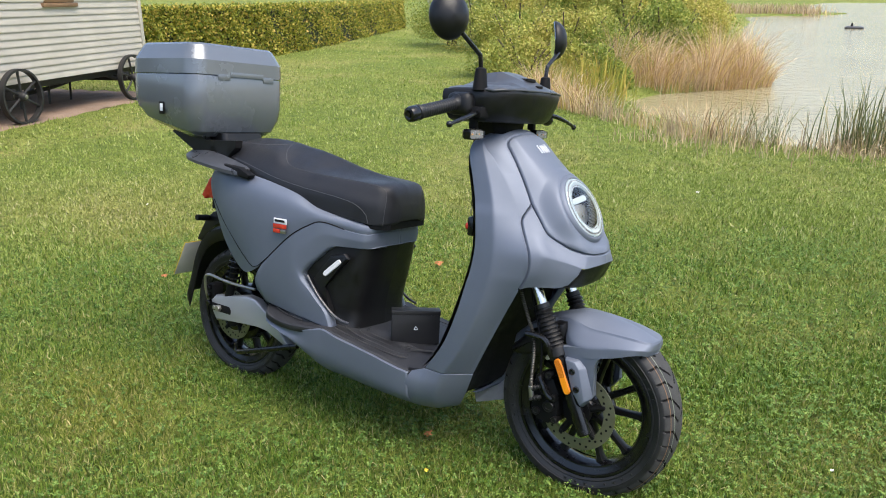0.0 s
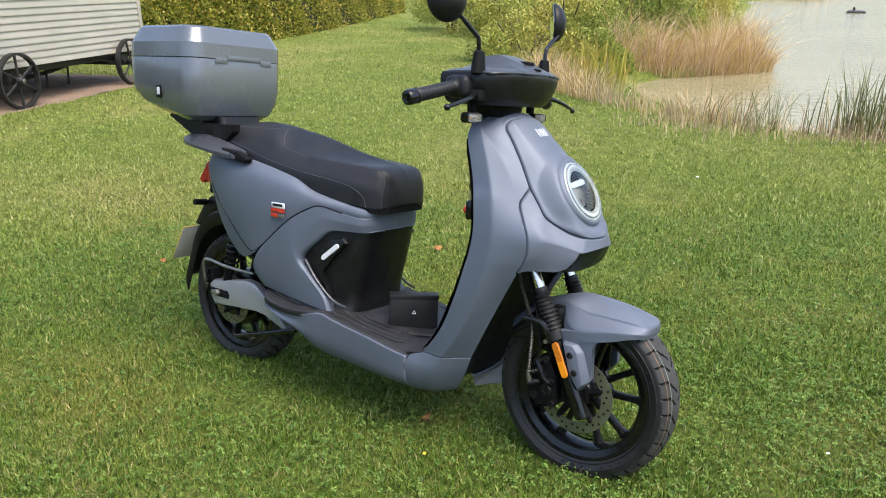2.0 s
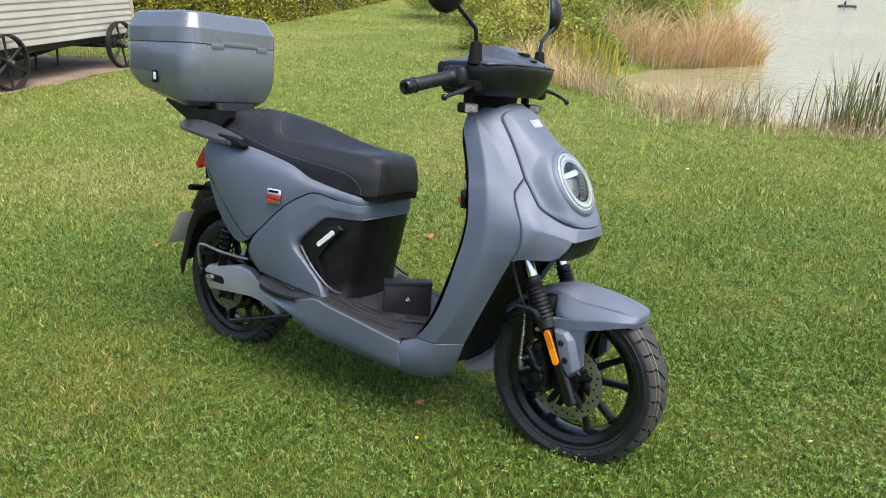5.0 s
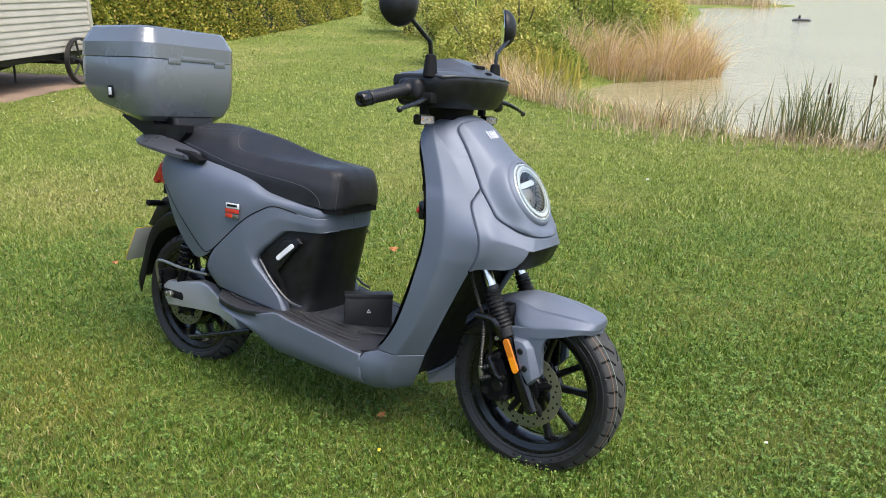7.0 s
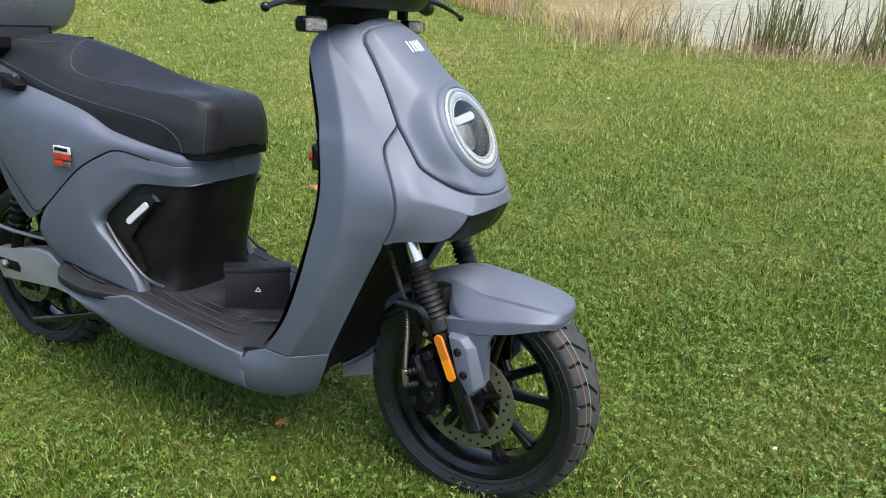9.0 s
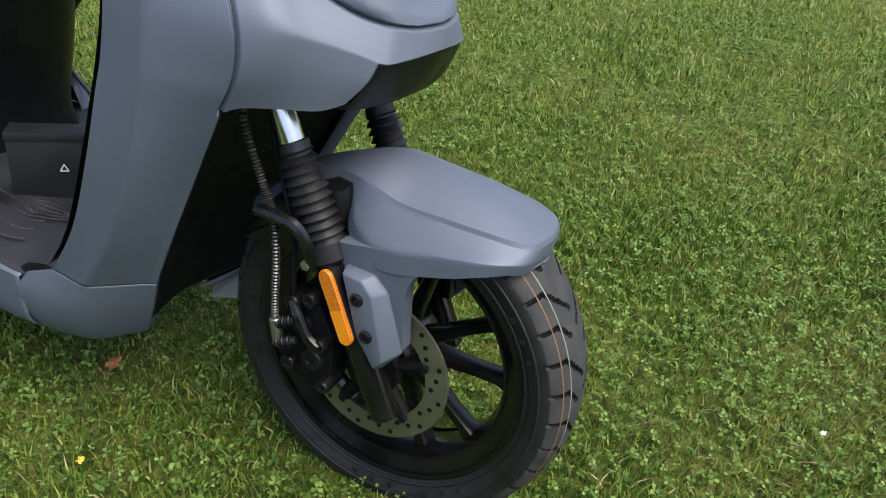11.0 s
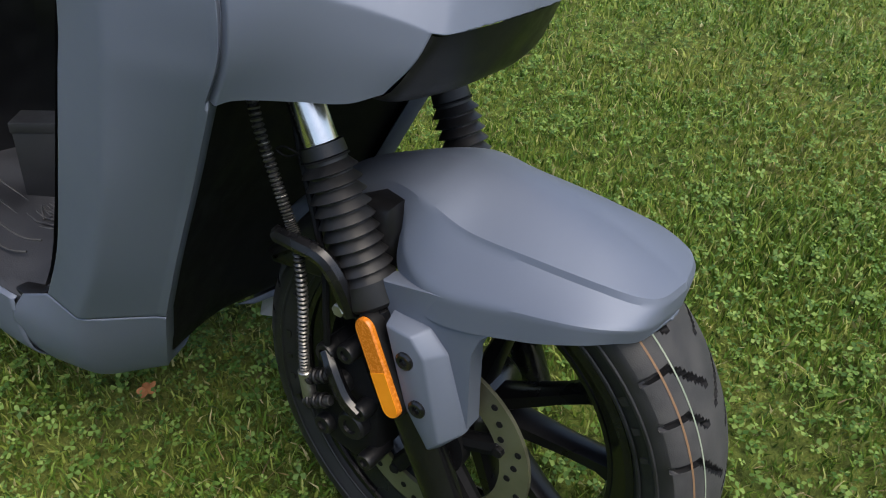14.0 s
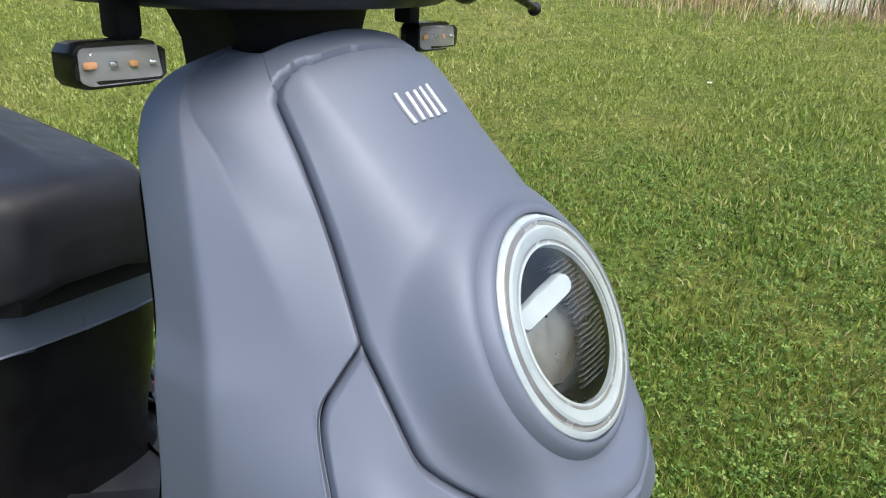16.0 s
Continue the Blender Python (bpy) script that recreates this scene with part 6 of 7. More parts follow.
    gl = part("indicator_lens", rings_bm([[Vector((x, side * 0.190 + yy * s, 1.001 + zz * s)) for yy, zz in ((-0.031, -0.008), (-0.026, -0.012), (0.026, -0.012), (0.031, -0.008), (0.031, 0.008), (0.026, 0.0112), (-0.026, 0.0112), (-0.031, 0.008))] for x, s in ((-0.298, 1.0), (-0.289, 0.97), (-0.286, 0.88))]), GLASS, ind, angle=50)
    gl.visible_shadow = False
    part("indicator_stem", box_bm(-0.330, -0.308, *sorted((side * 0.160, side * 0.179)), 1.014, 1.066, 0.004), MATT_BLACK, ind)
    # mirrors
    base = Vector((-0.292, side * 0.190, 1.118))
    knee = Vector((-0.292, side * 0.196, 1.204))
    tip = Vector((-0.300, side * 0.288, 1.262))
    mir = part("mirror", rings_bm([[v + Vector((r * 0.8 * math.cos(a), r * math.sin(a), 0)) for a in (2 * math.pi * k / 16 for k in range(16))] for v, r in ((base, 0.024), (base + Vector((0, 0, 0.012)), 0.023), (base + Vector((0, 0, 0.056)), 0.017), (base + Vector((0, 0, 0.060)), 0.010))]), MATT_BLACK, scooter, "round black mirror on a bent stem", angle=45)
    part("mirror_stem", tube_bm([base + Vector((0, 0, 0.05)), knee, knee.lerp(tip, 0.12) + Vector((0, 0, 0.004)), tip], 0.0062, 10, 5), GLOSS_BLACK, mir)
    head = axis_frame(tip + Vector((-0.022, side * 0.018, 0.036)), (0.83, side * 0.55, 0.05))
    part("mirror_head", lathe_bm([(0.0001, 0.034), (0.020, 0.032), (0.038, 0.024), (0.052, 0.010), (0.057, -0.002), (0.057, -0.008), (0.054, -0.010), (0.0001, -0.010)], head @ Matrix.Diagonal((0.95, 1.06, 1, 1)), 40), PLASTIC, mir, "black mirror shell", angle=60)
    part("mirror_glass", lathe_bm([(0.0001, -0.0115), (0.052, -0.0112), (0.053, -0.0098)], head @ Matrix.Diagonal((0.95, 1.06, 1, 1)), 40), MIRROR, mir, "mirror glass")

# keys that hang behind the shield
key = part("key_fob", box_bm(-0.327, -0.307, -0.165, -0.140, 0.715, 0.770, 0.006), GLOSS_BLACK, scooter, "black key fob with a red tag on a ring")
part("key_ring", tube_bm([Vector((-0.317, -0.153 + 0.011 * math.cos(a), 0.785 + 0.014 * math.sin(a))) for a in (2 * math.pi * k / 12 for k in range(13))], 0.0013, 6, 1, smooth=False), STEEL, key)
part("key_tag", rod_bm((-0.333, -0.156, 0.742), (-0.324, -0.156, 0.742), 0.010, 12), RED, key)
part("key_ring", tube_bm([Vector((-0.317, -0.153 + 0.008 * math.cos(a), 0.810 + 0.012 * math.sin(a))) for a in (2 * math.pi * k / 12 for k in range(13))], 0.0016, 6, 1, smooth=False), MATT_BLACK, key)

# the carton on the footboard
CART = SCOOTER @ pose(-0.583, -0.040, 0.3175, 0, 0, 41)
carton = thing("carton", "small black closed cardboard carton standing on the footboard", "box", CART)
part("body", box_bm(-0.077, 0.077, -0.022, 0.022, 0.0, 0.106, 0.0015), CARTON, carton)
part("lid", box_bm(-0.0785, 0.0785, -0.0235, 0.0235, 0.096, 0.110, 0.001), CARTON, carton)
_w = bmesh.new()
for a, b in (((-0.006, 0.048), (0.000, 0.059)), ((0.000, 0.059), (0.006, 0.048)), ((-0.006, 0.048), (0.006, 0.048))):
    tube_bm([(a[0], -0.0218, a[1]), (b[0], -0.0218, b[1])], 0.0012, 6, 1, bm=_w)
part("printed_mark", _w, WHITE, carton, "small white plain mark")


# ---- surroundings ----
rng = np.random.default_rng(11)


def scatter(n, r0, r1, a0=-100.0, a1=40.0, apex=(0.1, 0.2)):
    """Points in a fan in front of the path; angles in degrees clockwise from +y."""
    r = np.sqrt(rng.uniform(r0 * r0, r1 * r1, n))
    a = np.radians(rng.uniform(a0, a1, n))
    return apex[0] + r * np.sin(a), apex[1] + r * np.cos(a)


HUT_D = np.array((-0.351, 0.936))       # along the hut's side
HUT_N = np.array((0.936, 0.351))        # out of the side that is seen
HUT_O = np.array((-9.0, 5.19))          # foot of its near wheel


def hut_pad(x, y):
    """Bare ground beneath the hut: 1 on it, 0 away from it."""
    p = (x - HUT_O[0]) * HUT_N[0] + (y - HUT_O[1]) * HUT_N[1]
    d = (x - HUT_O[0]) * HUT_D[0] + (y - HUT_O[1]) * HUT_D[1]
    return np.clip((0.15 - p + 0.1 * np.sin(y * 2.3)) / 0.2, 0, 1) * np.clip((p + 2.6) / 0.2, 0, 1) * np.clip((3.2 - d) / 0.2, 0, 1)


def on_lawn(x, y):
    return (pond_depth(x, y) < -0.05) & (hut_pad(x, y) < 0.5)


def grass_field(name, rings, mat, label, fan=(-100.0, 40.0)):
    chunks = []
    for n, r0, r1, h0, h1, w0, w1, segs in rings:
        x, y = scatter(n, r0, r1, *fan)
        d = np.hypot(x - 0.1, y - 0.2)
        k = on_lawn(x, y) & (rng.uniform(0, 1, n) < np.minimum((d - r0) / (r0 * 0.35), (r1 - d) / (r1 * 0.32)) + (0.5 if r0 < 1 else 0.0))
        x, y = x[k], y[k]
        tuft = np.sin(x * 7.1 + 1.3 * np.sin(y * 5.3)) * np.sin(y * 6.3 + 1.7 * np.sin(x * 4.1))
        h = rng.uniform(h0, h1, len(x)) * (1 + 0.28 * tuft)
        base = np.stack([x, y, ground_z(x, y) - 0.004], 1)
        chunks.append(blade_arrays(rng, base, h, rng.uniform(w0, w1, len(x)), rng.uniform(0.1, 0.95, len(x)), segs, 0.8))
    v, f, c = joined(chunks)
    soup(name, v, f, c, mat, label, "grass", "stuff")


grass_field("grass", ((310000, 0.8, 3.3, 0.012, 0.034, 0.0022, 0.0052, 2), (190000, 2.2, 5.6, 0.016, 0.040, 0.0035, 0.0075, 2)), GRASS, "short mown green grass with yellowed blades")
grass_field("far_lawn", ((240000, 3.4, 9.0, 0.018, 0.040, 0.009, 0.017, 1), (140000, 7.2, 18.0, 0.025, 0.055, 0.013, 0.024, 1), (80000, 14.0, 40.0, 0.03, 0.06, 0.02, 0.045, 1)), FAR_GRASS, "mown grass, yellower towards the pond, its sun brightness put into the colour")


grass_field("grass", ((40000, 0.3, 4.6, 0.018, 0.045, 0.012, 0.022, 1), (30000, 3.2, 12.0, 0.022, 0.05, 0.022, 0.045, 1)), GRASS, "short mown grass round the back of the lawn", (36.0, 264.0))


def thatch():
    """Dead stems that lie between the living blades, thickest in worn patches."""
    cx, cy = scatter(520, 0.9, 6.0)
    size = rng.uniform(0.04, 0.28, 520)
    n = rng.poisson(30 + 1100 * size ** 2)
    x = np.repeat(cx, n) + rng.normal(size=n.sum()) * np.repeat(size, n)
    y = np.repeat(cy, n) + rng.normal(size=n.sum()) * np.repeat(size, n)
    keep = on_lawn(x, y)
    x, y = x[keep][::2], y[keep][::2]
    m = len(x)
    base = np.stack([x, y, ground_z(x, y) + rng.uniform(0.002, 0.016, m)], 1)
    v, f, c = joined([blade_arrays(rng, base, rng.uniform(0.008, 0.020, m), rng.uniform(0.0012, 0.0028, m), rng.uniform(1.0, 2.6, m), 2, 0.3)])
    soup("thatch", v, f, c, THATCH, "pale dead stems lying among the grass", "grass", "stuff")


thatch()


def clover_field():
    """Three round leaflets on each stalk, in loose patches of many sizes."""
    cx, cy = scatter(900, 0.8, 4.8)
    size = rng.uniform(0.03, 0.22, 900)
    n = rng.poisson(30 + 2200 * size ** 2)
    x = np.repeat(cx, n) + rng.normal(size=n.sum()) * np.repeat(size, n)
    y = np.repeat(cy, n) + rng.normal(size=n.sum()) * np.repeat(size, n)
    keep = on_lawn(x, y)
    x, y = x[keep], y[keep]
    some = rng.permutation(len(x))[:60000]
    x, y = x[some], y[some]
    z = ground_z(x, y) + rng.uniform(0.010, 0.032, len(x))
    size = rng.uniform(0.0028, 0.0066, len(x))
    turn = rng.uniform(0, 2 * np.pi, len(x))
    tx, ty = rng.normal(scale=0.35, size=len(x)), rng.normal(scale=0.35, size=len(x))
    vs = []
    ring = [(0.0, 0.0), (1.05, -0.66), (1.62, 0.0), (1.05, 0.66)]
    for k in range(3):
        a = turn + k * 2.094
        for u, w in ring:
            px = (u * np.cos(a) - w * np.sin(a)) * size
            py = (u * np.sin(a) + w * np.cos(a)) * size
            vs.append(np.stack([x + px, y + py, z + px * tx + py * ty + np.abs(w) * size * 0.22], 1))
    v = np.stack(vs, 1)
    tri = []
    for k in range(3):
        o = 4 * k
        tri += [(o, o + 1, o + 2), (o, o + 2, o + 3)]
    f = (np.arange(len(x))[:, None, None] * 12 + np.array(tri)[None]).reshape(-1)
    soup("clover", v.reshape(-1, 3), f, np.full(len(x) * len(tri), 3), CLOVER, "green clover leaves among the grass", "clover", "stuff")


clover_field()


def ground_leaf(x, y, size, colour, turn):
    z = float(ground_z(np.array(x), np.array(y))) + 0.026
    bm = bmesh.new()
    c = bm.verts.new((0, 0, 0))
    out = []
    for k in range(20):
        a = 2 * math.pi * k / 20
        r = size * (0.62 + 0.38 * abs(math.cos(2.5 * a)))
        out.append(bm.verts.new((r * math.cos(a), r * 0.8 * math.sin(a), 0.18 * size * math.cos(3 * a))))
    for i in range(20):
        bm.faces.new((c, out[i], out[(i + 1) % 20]))
    ob = part("fallen_leaf", bm, colour)
    ob.matrix_world = pose(x, y, z, 14, -10, turn)
    return tagged(ob, "small fallen autumn leaf lying on the lawn", "leaf", "fallen leaves")


RUST_LEAF = surface("rust_leaf", (0.30, 0.10, 0.03), (0.48, 0.20, 0.07), 0.7, 0.0, 60, 300, 0.3)
YELLOW_PETAL = surface("yellow_petal", (0.60, 0.42, 0.03), (0.75, 0.55, 0.05), 0.6, 0.0, 60, 300, 0.2)
PALE_PETAL = surface("white_petal", (0.70, 0.68, 0.62), (0.82, 0.80, 0.74), 0.6, 0.0, 60, 300, 0.2)


def on_plane(x, y):
    """From the lawn's own axes to the world."""
    q = LAWN @ Vector((x, y, 0))
    return q.x, q.y


for _x, _y, _s, _m, _t in ((-1.924, 3.503, 0.030, RUST_LEAF, 20), (-0.970, 1.966, 0.016, RUST_LEAF, 80), (-0.861, 1.789, 0.008, YELLOW_PETAL, 10), (0.152, 2.38, 0.006, PALE_PETAL, 40),
                           (-4.517, 3.554, 0.012, PALE_PETAL, 0), (-1.143, 5.908, 0.014, PALE_PETAL, 30), (-8.6, 6.0, 0.02, PALE_PETAL, 10), (-3.1, 2.6, 0.020, RUST_LEAF, 50)):
    ground_leaf(*on_plane(_x, _y), _s, _m, _t)


# bare earth under the hut
def earth():
    vs = []
    nx, ny = 40, 60
    for i in range(ny):
        for j in range(nx):
            d = -6.0 + 9.1 * i / (ny - 1)
            p = 0.12 - 2.7 * j / (nx - 1)
            if j == 0:
                p += 0.07 * math.sin(d * 3.1) + 0.05 * math.sin(d * 7.7)
            q = HUT_O + HUT_D * d + HUT_N * p
            vs.append((q[0], q[1], float(lawn_z(q[0], q[1])) + 0.045 * min(j, 2) / 2 - 0.02 + 0.01 * math.sin(d * 9 + j)))
    f = []
    for i in range(ny - 1):
        for j in range(nx - 1):
            a = i * nx + j
            f += [a, a + 1, a + nx + 1, a + nx]
    soup("path", np.array(vs), f, [4] * ((nx - 1) * (ny - 1)), DIRT, "bare brown earth strip beneath the hut", "path", "structure")


earth()


# shepherd's hut: local x along its side, y inwards, z up
HUT = Matrix.Translation((*HUT_O, float(lawn_z(*HUT_O)) + 0.02)) @ Matrix(((HUT_D[0], -HUT_N[0], 0, 0), (HUT_D[1], -HUT_N[1], 0, 0), (0, 0, 1, 0), (0, 0, 0, 1)))
hut = thing("shepherds_hut", "cream boarded wooden hut standing on four black iron wheels", "hut", HUT)
X0, X1, ZB, ZT, DEEP = -3.0, 2.86, 0.46, 2.45, 1.95
part("wall", box_bm(X0, X1, 0.14, 0.14 + DEEP, ZB, ZT, 0.01), CLAD, hut, "cream painted wall")
for k in range(23):
    z = ZB + 0.086 * k
    b = prism_bm([(0.0, z), (0.030, z - 0.004), (0.032, z + 0.004), (0.010, z + 0.088), (0.0, z + 0.088)], 0, 1, 0)
    for v in b.verts:
        v.co = Vector((X0 + (X1 - X0 - 0.05) * v.co.y, 0.14 - v.co.x - 0.001, v.co.z))
    part("clapboard", b, CLAD, hut)
part("corner_board", box_bm(X1 - 0.06, X1 + 0.01, 0.095, 0.16, ZB - 0.01, ZT, 0.006), CLAD, hut)
part("chassis_beam", box_bm(X0, X1, 0.22, 0.30, ZB - 0.10, ZB - 0.002, 0.008), DARK_IRON, hut)
part("chassis_beam", box_bm(X0, X1, 1.75, 1.83, ZB - 0.10, ZB - 0.002, 0.008), DARK_IRON, hut)
part("drawbar", tube_bm([(0.5, 0.7, 0.20), (1.6, 0.9, 0.22), (2.3, 1.1, 0.24)], 0.03, 8, 2), DARK_IRON, hut)
part("window_sill", box_bm(0.75, 1.40, 0.075, 0.135, 1.335, 1.385, 0.006), OLD_WOOD, hut, "brown wooden window sill")
part("window_frame", box_bm(0.80, 1.35, 0.09, 0.14, 1.39, 2.0, 0.01), OLD_WOOD, hut)
part("roof", rings_bm([[Vector((x, y, z)) for y, z in [(0.02 + (DEEP + 0.24) * t, ZT + 0.5 * math.sin(math.pi * t)) for t in [k / 12 for k in range(13)]] + [(2.20 - (DEEP + 0.24) * t, ZT - 0.02 + 0.47 * math.sin(math.pi * t)) for t in [k / 12 for k in range(13)]]] for x in (X0 - 0.15, X1 + 0.15)]), DARK_IRON, hut, "dark curved metal roof")


def hut_wheel(x, y):
    r, bm = 0.33, bmesh.new()
    c = Vector((x, y, r - 0.01))
    turn = Matrix.Translation(c) @ pose(0, 0, 0, 90, 0, 0)
    lathe_bm([(r, -0.035), (r, 0.035), (r - 0.028, 0.035), (r - 0.028, -0.035), (r, -0.035)], turn, 40, bm=bm)
    lathe_bm([(0.0001, 0.07), (0.04, 0.07), (0.055, 0.05), (0.055, -0.05), (0.04, -0.07), (0.0001, -0.07)], turn, 16, bm=bm)
    w = part("wheel", bm, DARK_IRON, hut, "black cast iron spoked wheel")
    for k in range(6):
        a = 2 * math.pi * (k + 0.5) / 6 + x
        d = Vector((math.cos(a), 0, math.sin(a)))
        part("spoke", rod_bm(c + d * 0.05, c + d * (r - 0.03), 0.013, 8, r2=0.017), DARK_IRON, w)
    part("axle", rod_bm(c + Vector((0, -0.075, 0)), c + Vector((0, 0.25, 0)), 0.025, 10), STEEL, w)


for wx, wy in ((0.02, 0.0), (2.30, 0.0), (0.02, 1.95), (2.30, 1.95)):
    hut_wheel(wx, wy)
for wx in (0.02, 2.30):
    part("axle_beam", box_bm(wx - 0.05, wx + 0.05, 0.1, 1.9, 0.27, 0.40, 0.01), DARK_IRON, hut)
    part("leaf_spring", tube_bm([(wx - 0.35, 0.25, 0.40), (wx, 0.25, 0.30), (wx + 0.35, 0.25, 0.40)], 0.03, 8, 4), DARK_IRON, hut)
for wx in (0.9, 1.45, 1.9):
    part("brace", rod_bm((wx, 0.8, 0.02), (wx + 0.05, 0.8, 0.42), 0.016, 8), DARK_IRON, hut)


# clipped hedge behind the hut
HEDGE = [(-13.4, 6.5), (-14.2, 10.5), (-15.1, 15.9), (-21.5, 30.1)]


def hedge():
    h = new("hedge")
    tagged(h, "clipped hedge with green and yellowing leaves", "hedge")
    pts = catmull([(x, y, 0) for x, y in HEDGE], 16)
    core, leaves = [], []
    H, T = 1.50, 1.0
    for i, p in enumerate(pts):
        d = (pts[min(i + 1, len(pts) - 1)] - pts[max(i - 1, 0)]).normalized()
        n = Vector((d.y, -d.x, 0))
        z = -0.38
        w = T / 2 - 0.10
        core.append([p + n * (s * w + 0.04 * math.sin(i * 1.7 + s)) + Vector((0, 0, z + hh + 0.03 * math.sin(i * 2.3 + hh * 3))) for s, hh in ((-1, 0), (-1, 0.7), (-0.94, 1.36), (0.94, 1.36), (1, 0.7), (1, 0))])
    # near-black solid that stands for the shade between the leaves
    part("shade_core", rings_bm(core), HEDGE_CORE, h)
    n = 72000
    t = rng.uniform(0, 1, n) ** 1.15
    idx = t * (len(pts) - 1.001)
    i0 = idx.astype(int)
    P = np.array([tuple(p) for p in pts])
    c = P[i0] + (P[i0 + 1] - P[i0]) * (idx - i0)[:, None]
    d = P[i0 + 1] - P[i0]
    d /= np.linalg.norm(d, axis=1)[:, None]
    nn = np.stack([d[:, 1], -d[:, 0], np.zeros(n)], 1)
    top = rng.uniform(0, 1, n) < 0.22
    hh = np.where(top, H - 0.05 + rng.normal(scale=0.035, size=n), rng.uniform(0.0, H, n))
    off = np.where(top, rng.uniform(-T / 2, T / 2, n), T / 2 - 0.06 + rng.normal(scale=0.035, size=n) + 0.04 * np.sin(idx * 2.1 + hh * 4))
    c = c + nn * off[:, None]
    c[:, 2] = -0.38 + hh
    v, f, k = leaf_arrays(rng, c, rng.uniform(0.05, 0.095, n))
    soup("leaves", v, f, k, HEDGE_LEAF, "", "", "stuff", h)


hedge()


# shrubs on the pond's edge
def shrub(x, y, radius, height, n, label="green shrub with yellowing leaves beside the pond", mat=None):
    z = float(ground_z(np.array(x), np.array(y)))
    s = thing("shrub", label, "shrub", pose(x, y, z), "shrubs by the pond")
    r = np.random.default_rng(int(abs(x * 131 + y * 17)))
    stems = bmesh.new()
    tips = []
    for k in range(9):
        a = 2 * math.pi * k / 9 + r.uniform(-0.3, 0.3)
        e = Vector((math.cos(a) * radius * r.uniform(0.3, 0.75), math.sin(a) * radius * r.uniform(0.3, 0.75), height * r.uniform(0.6, 0.9)))
        tube_bm([(0.1 * math.cos(a), 0.1 * math.sin(a), -0.05), (e.x * 0.4, e.y * 0.4, e.z * 0.5), e], lambda q: 0.035 - 0.025 * q, 6, 4, bm=stems)
        tips.append(e)
    part("stem", stems, BARK, s)
    lobes = []
    for k in range(26):
        a, q = r.uniform(0, 2 * np.pi), math.sqrt(r.uniform(0, 1))
        lobes.append((math.cos(a) * q * radius * 0.8, math.sin(a) * q * radius * 0.8, height * r.uniform(0.12, 0.86) * (1.05 - 0.35 * q), radius * r.uniform(0.22, 0.42)))
    L = np.array(lobes)
    pick = r.integers(0, len(L), n)
    d = r.normal(size=(n, 3))
    d /= np.linalg.norm(d, axis=1)[:, None]
    c = L[pick, :3] + d * (L[pick, 3] * r.uniform(0.72, 1.08, n))[:, None]
    c[:, 2] = np.maximum(c[:, 2], 0.03)
    v, f, k = leaf_arrays(r, c, r.uniform(0.030, 0.066, n))
    soup("leaves", v, f, k, mat or BUSH_LEAF, "", "", "stuff", s)


SHRUBS = ((-12.6, 20.8, 1.5, 2.4, 7000), (-11.0, 19.6, 1.5, 2.6, 9000), (-9.2, 18.7, 1.5, 2.5, 10000), (-7.6, 17.6, 1.4, 2.6, 11000), (-6.2, 16.4, 1.4, 2.4, 12000), (-5.0, 15.2, 1.2, 2.0, 11000),
                           (-5.4, 13.0, 1.0, 1.4, 9000), (-5.6, 11.9, 0.8, 0.9, 7000), (-4.7, 12.6, 0.7, 0.8, 6000), (-4.9, 19.0, 1.2, 2.2, 8000), (-4.6, 16.4, 0.9, 1.4, 7000), (-6.6, 13.6, 1.1, 1.6, 8000), (-5.6, 17.6, 1.4, 2.6, 9000), (-4.2, 15.6, 0.7, 1.2, 6000), (-4.3, 15.2, 0.9, 1.5, 7000), (-5.0, 13.9, 0.9, 1.3, 7000), (-4.5, 17.6, 0.9, 1.7, 6000), (-6.6, 20.2, 1.6, 3.0, 9000), (-8.8, 22.5, 2.0, 3.4, 9000))
for sx, sy, sr, sh, sn in SHRUBS:
    shrub(sx, sy, sr, sh, int(sn * 1.9))


def reeds(name, label, category, spots, mat, h0, h1, w0, w1, lean, kind="stuff", spread=0.35):
    chunks = []
    for x, y, n, s in spots:
        px = x + rng.normal(scale=spread, size=n) * s
        py = y + rng.normal(scale=spread, size=n) * s
        base = np.stack([px, py, np.maximum(ground_z(px, py), WATER_Z - 0.1) - 0.01], 1)
        chunks.append(blade_arrays(rng, base, rng.uniform(h0, h1, n), rng.uniform(w0, w1, n), np.abs(rng.normal(scale=lean, size=n)), 3, 1.2))
    v, f, c = joined(chunks)
    soup(name, v, f, c, mat, label, category, kind)


def tussock(x, y, n, high, mat, name, label, category, base=0.10, open_=0.8):
    """A tuft whose blades rise together and arch outwards all round."""
    a = rng.uniform(0, 2 * np.pi, n)
    q = np.sqrt(rng.uniform(0, 1, n))
    px, py = x + np.cos(a) * q * base, y + np.sin(a) * q * base
    z = np.maximum(ground_z(px, py), WATER_Z - 0.06) - 0.01
    v, f, c = joined([blade_arrays(rng, np.stack([px, py, z], 1), rng.uniform(0.35, 1.0, n) * high, rng.uniform(0.005, 0.013, n), q * open_ * rng.uniform(0.5, 1.2, n), 4, 1.6, heading=a + rng.normal(scale=0.35, size=n))])
    soup(name, v, f, c, mat, label, category, "stuff")


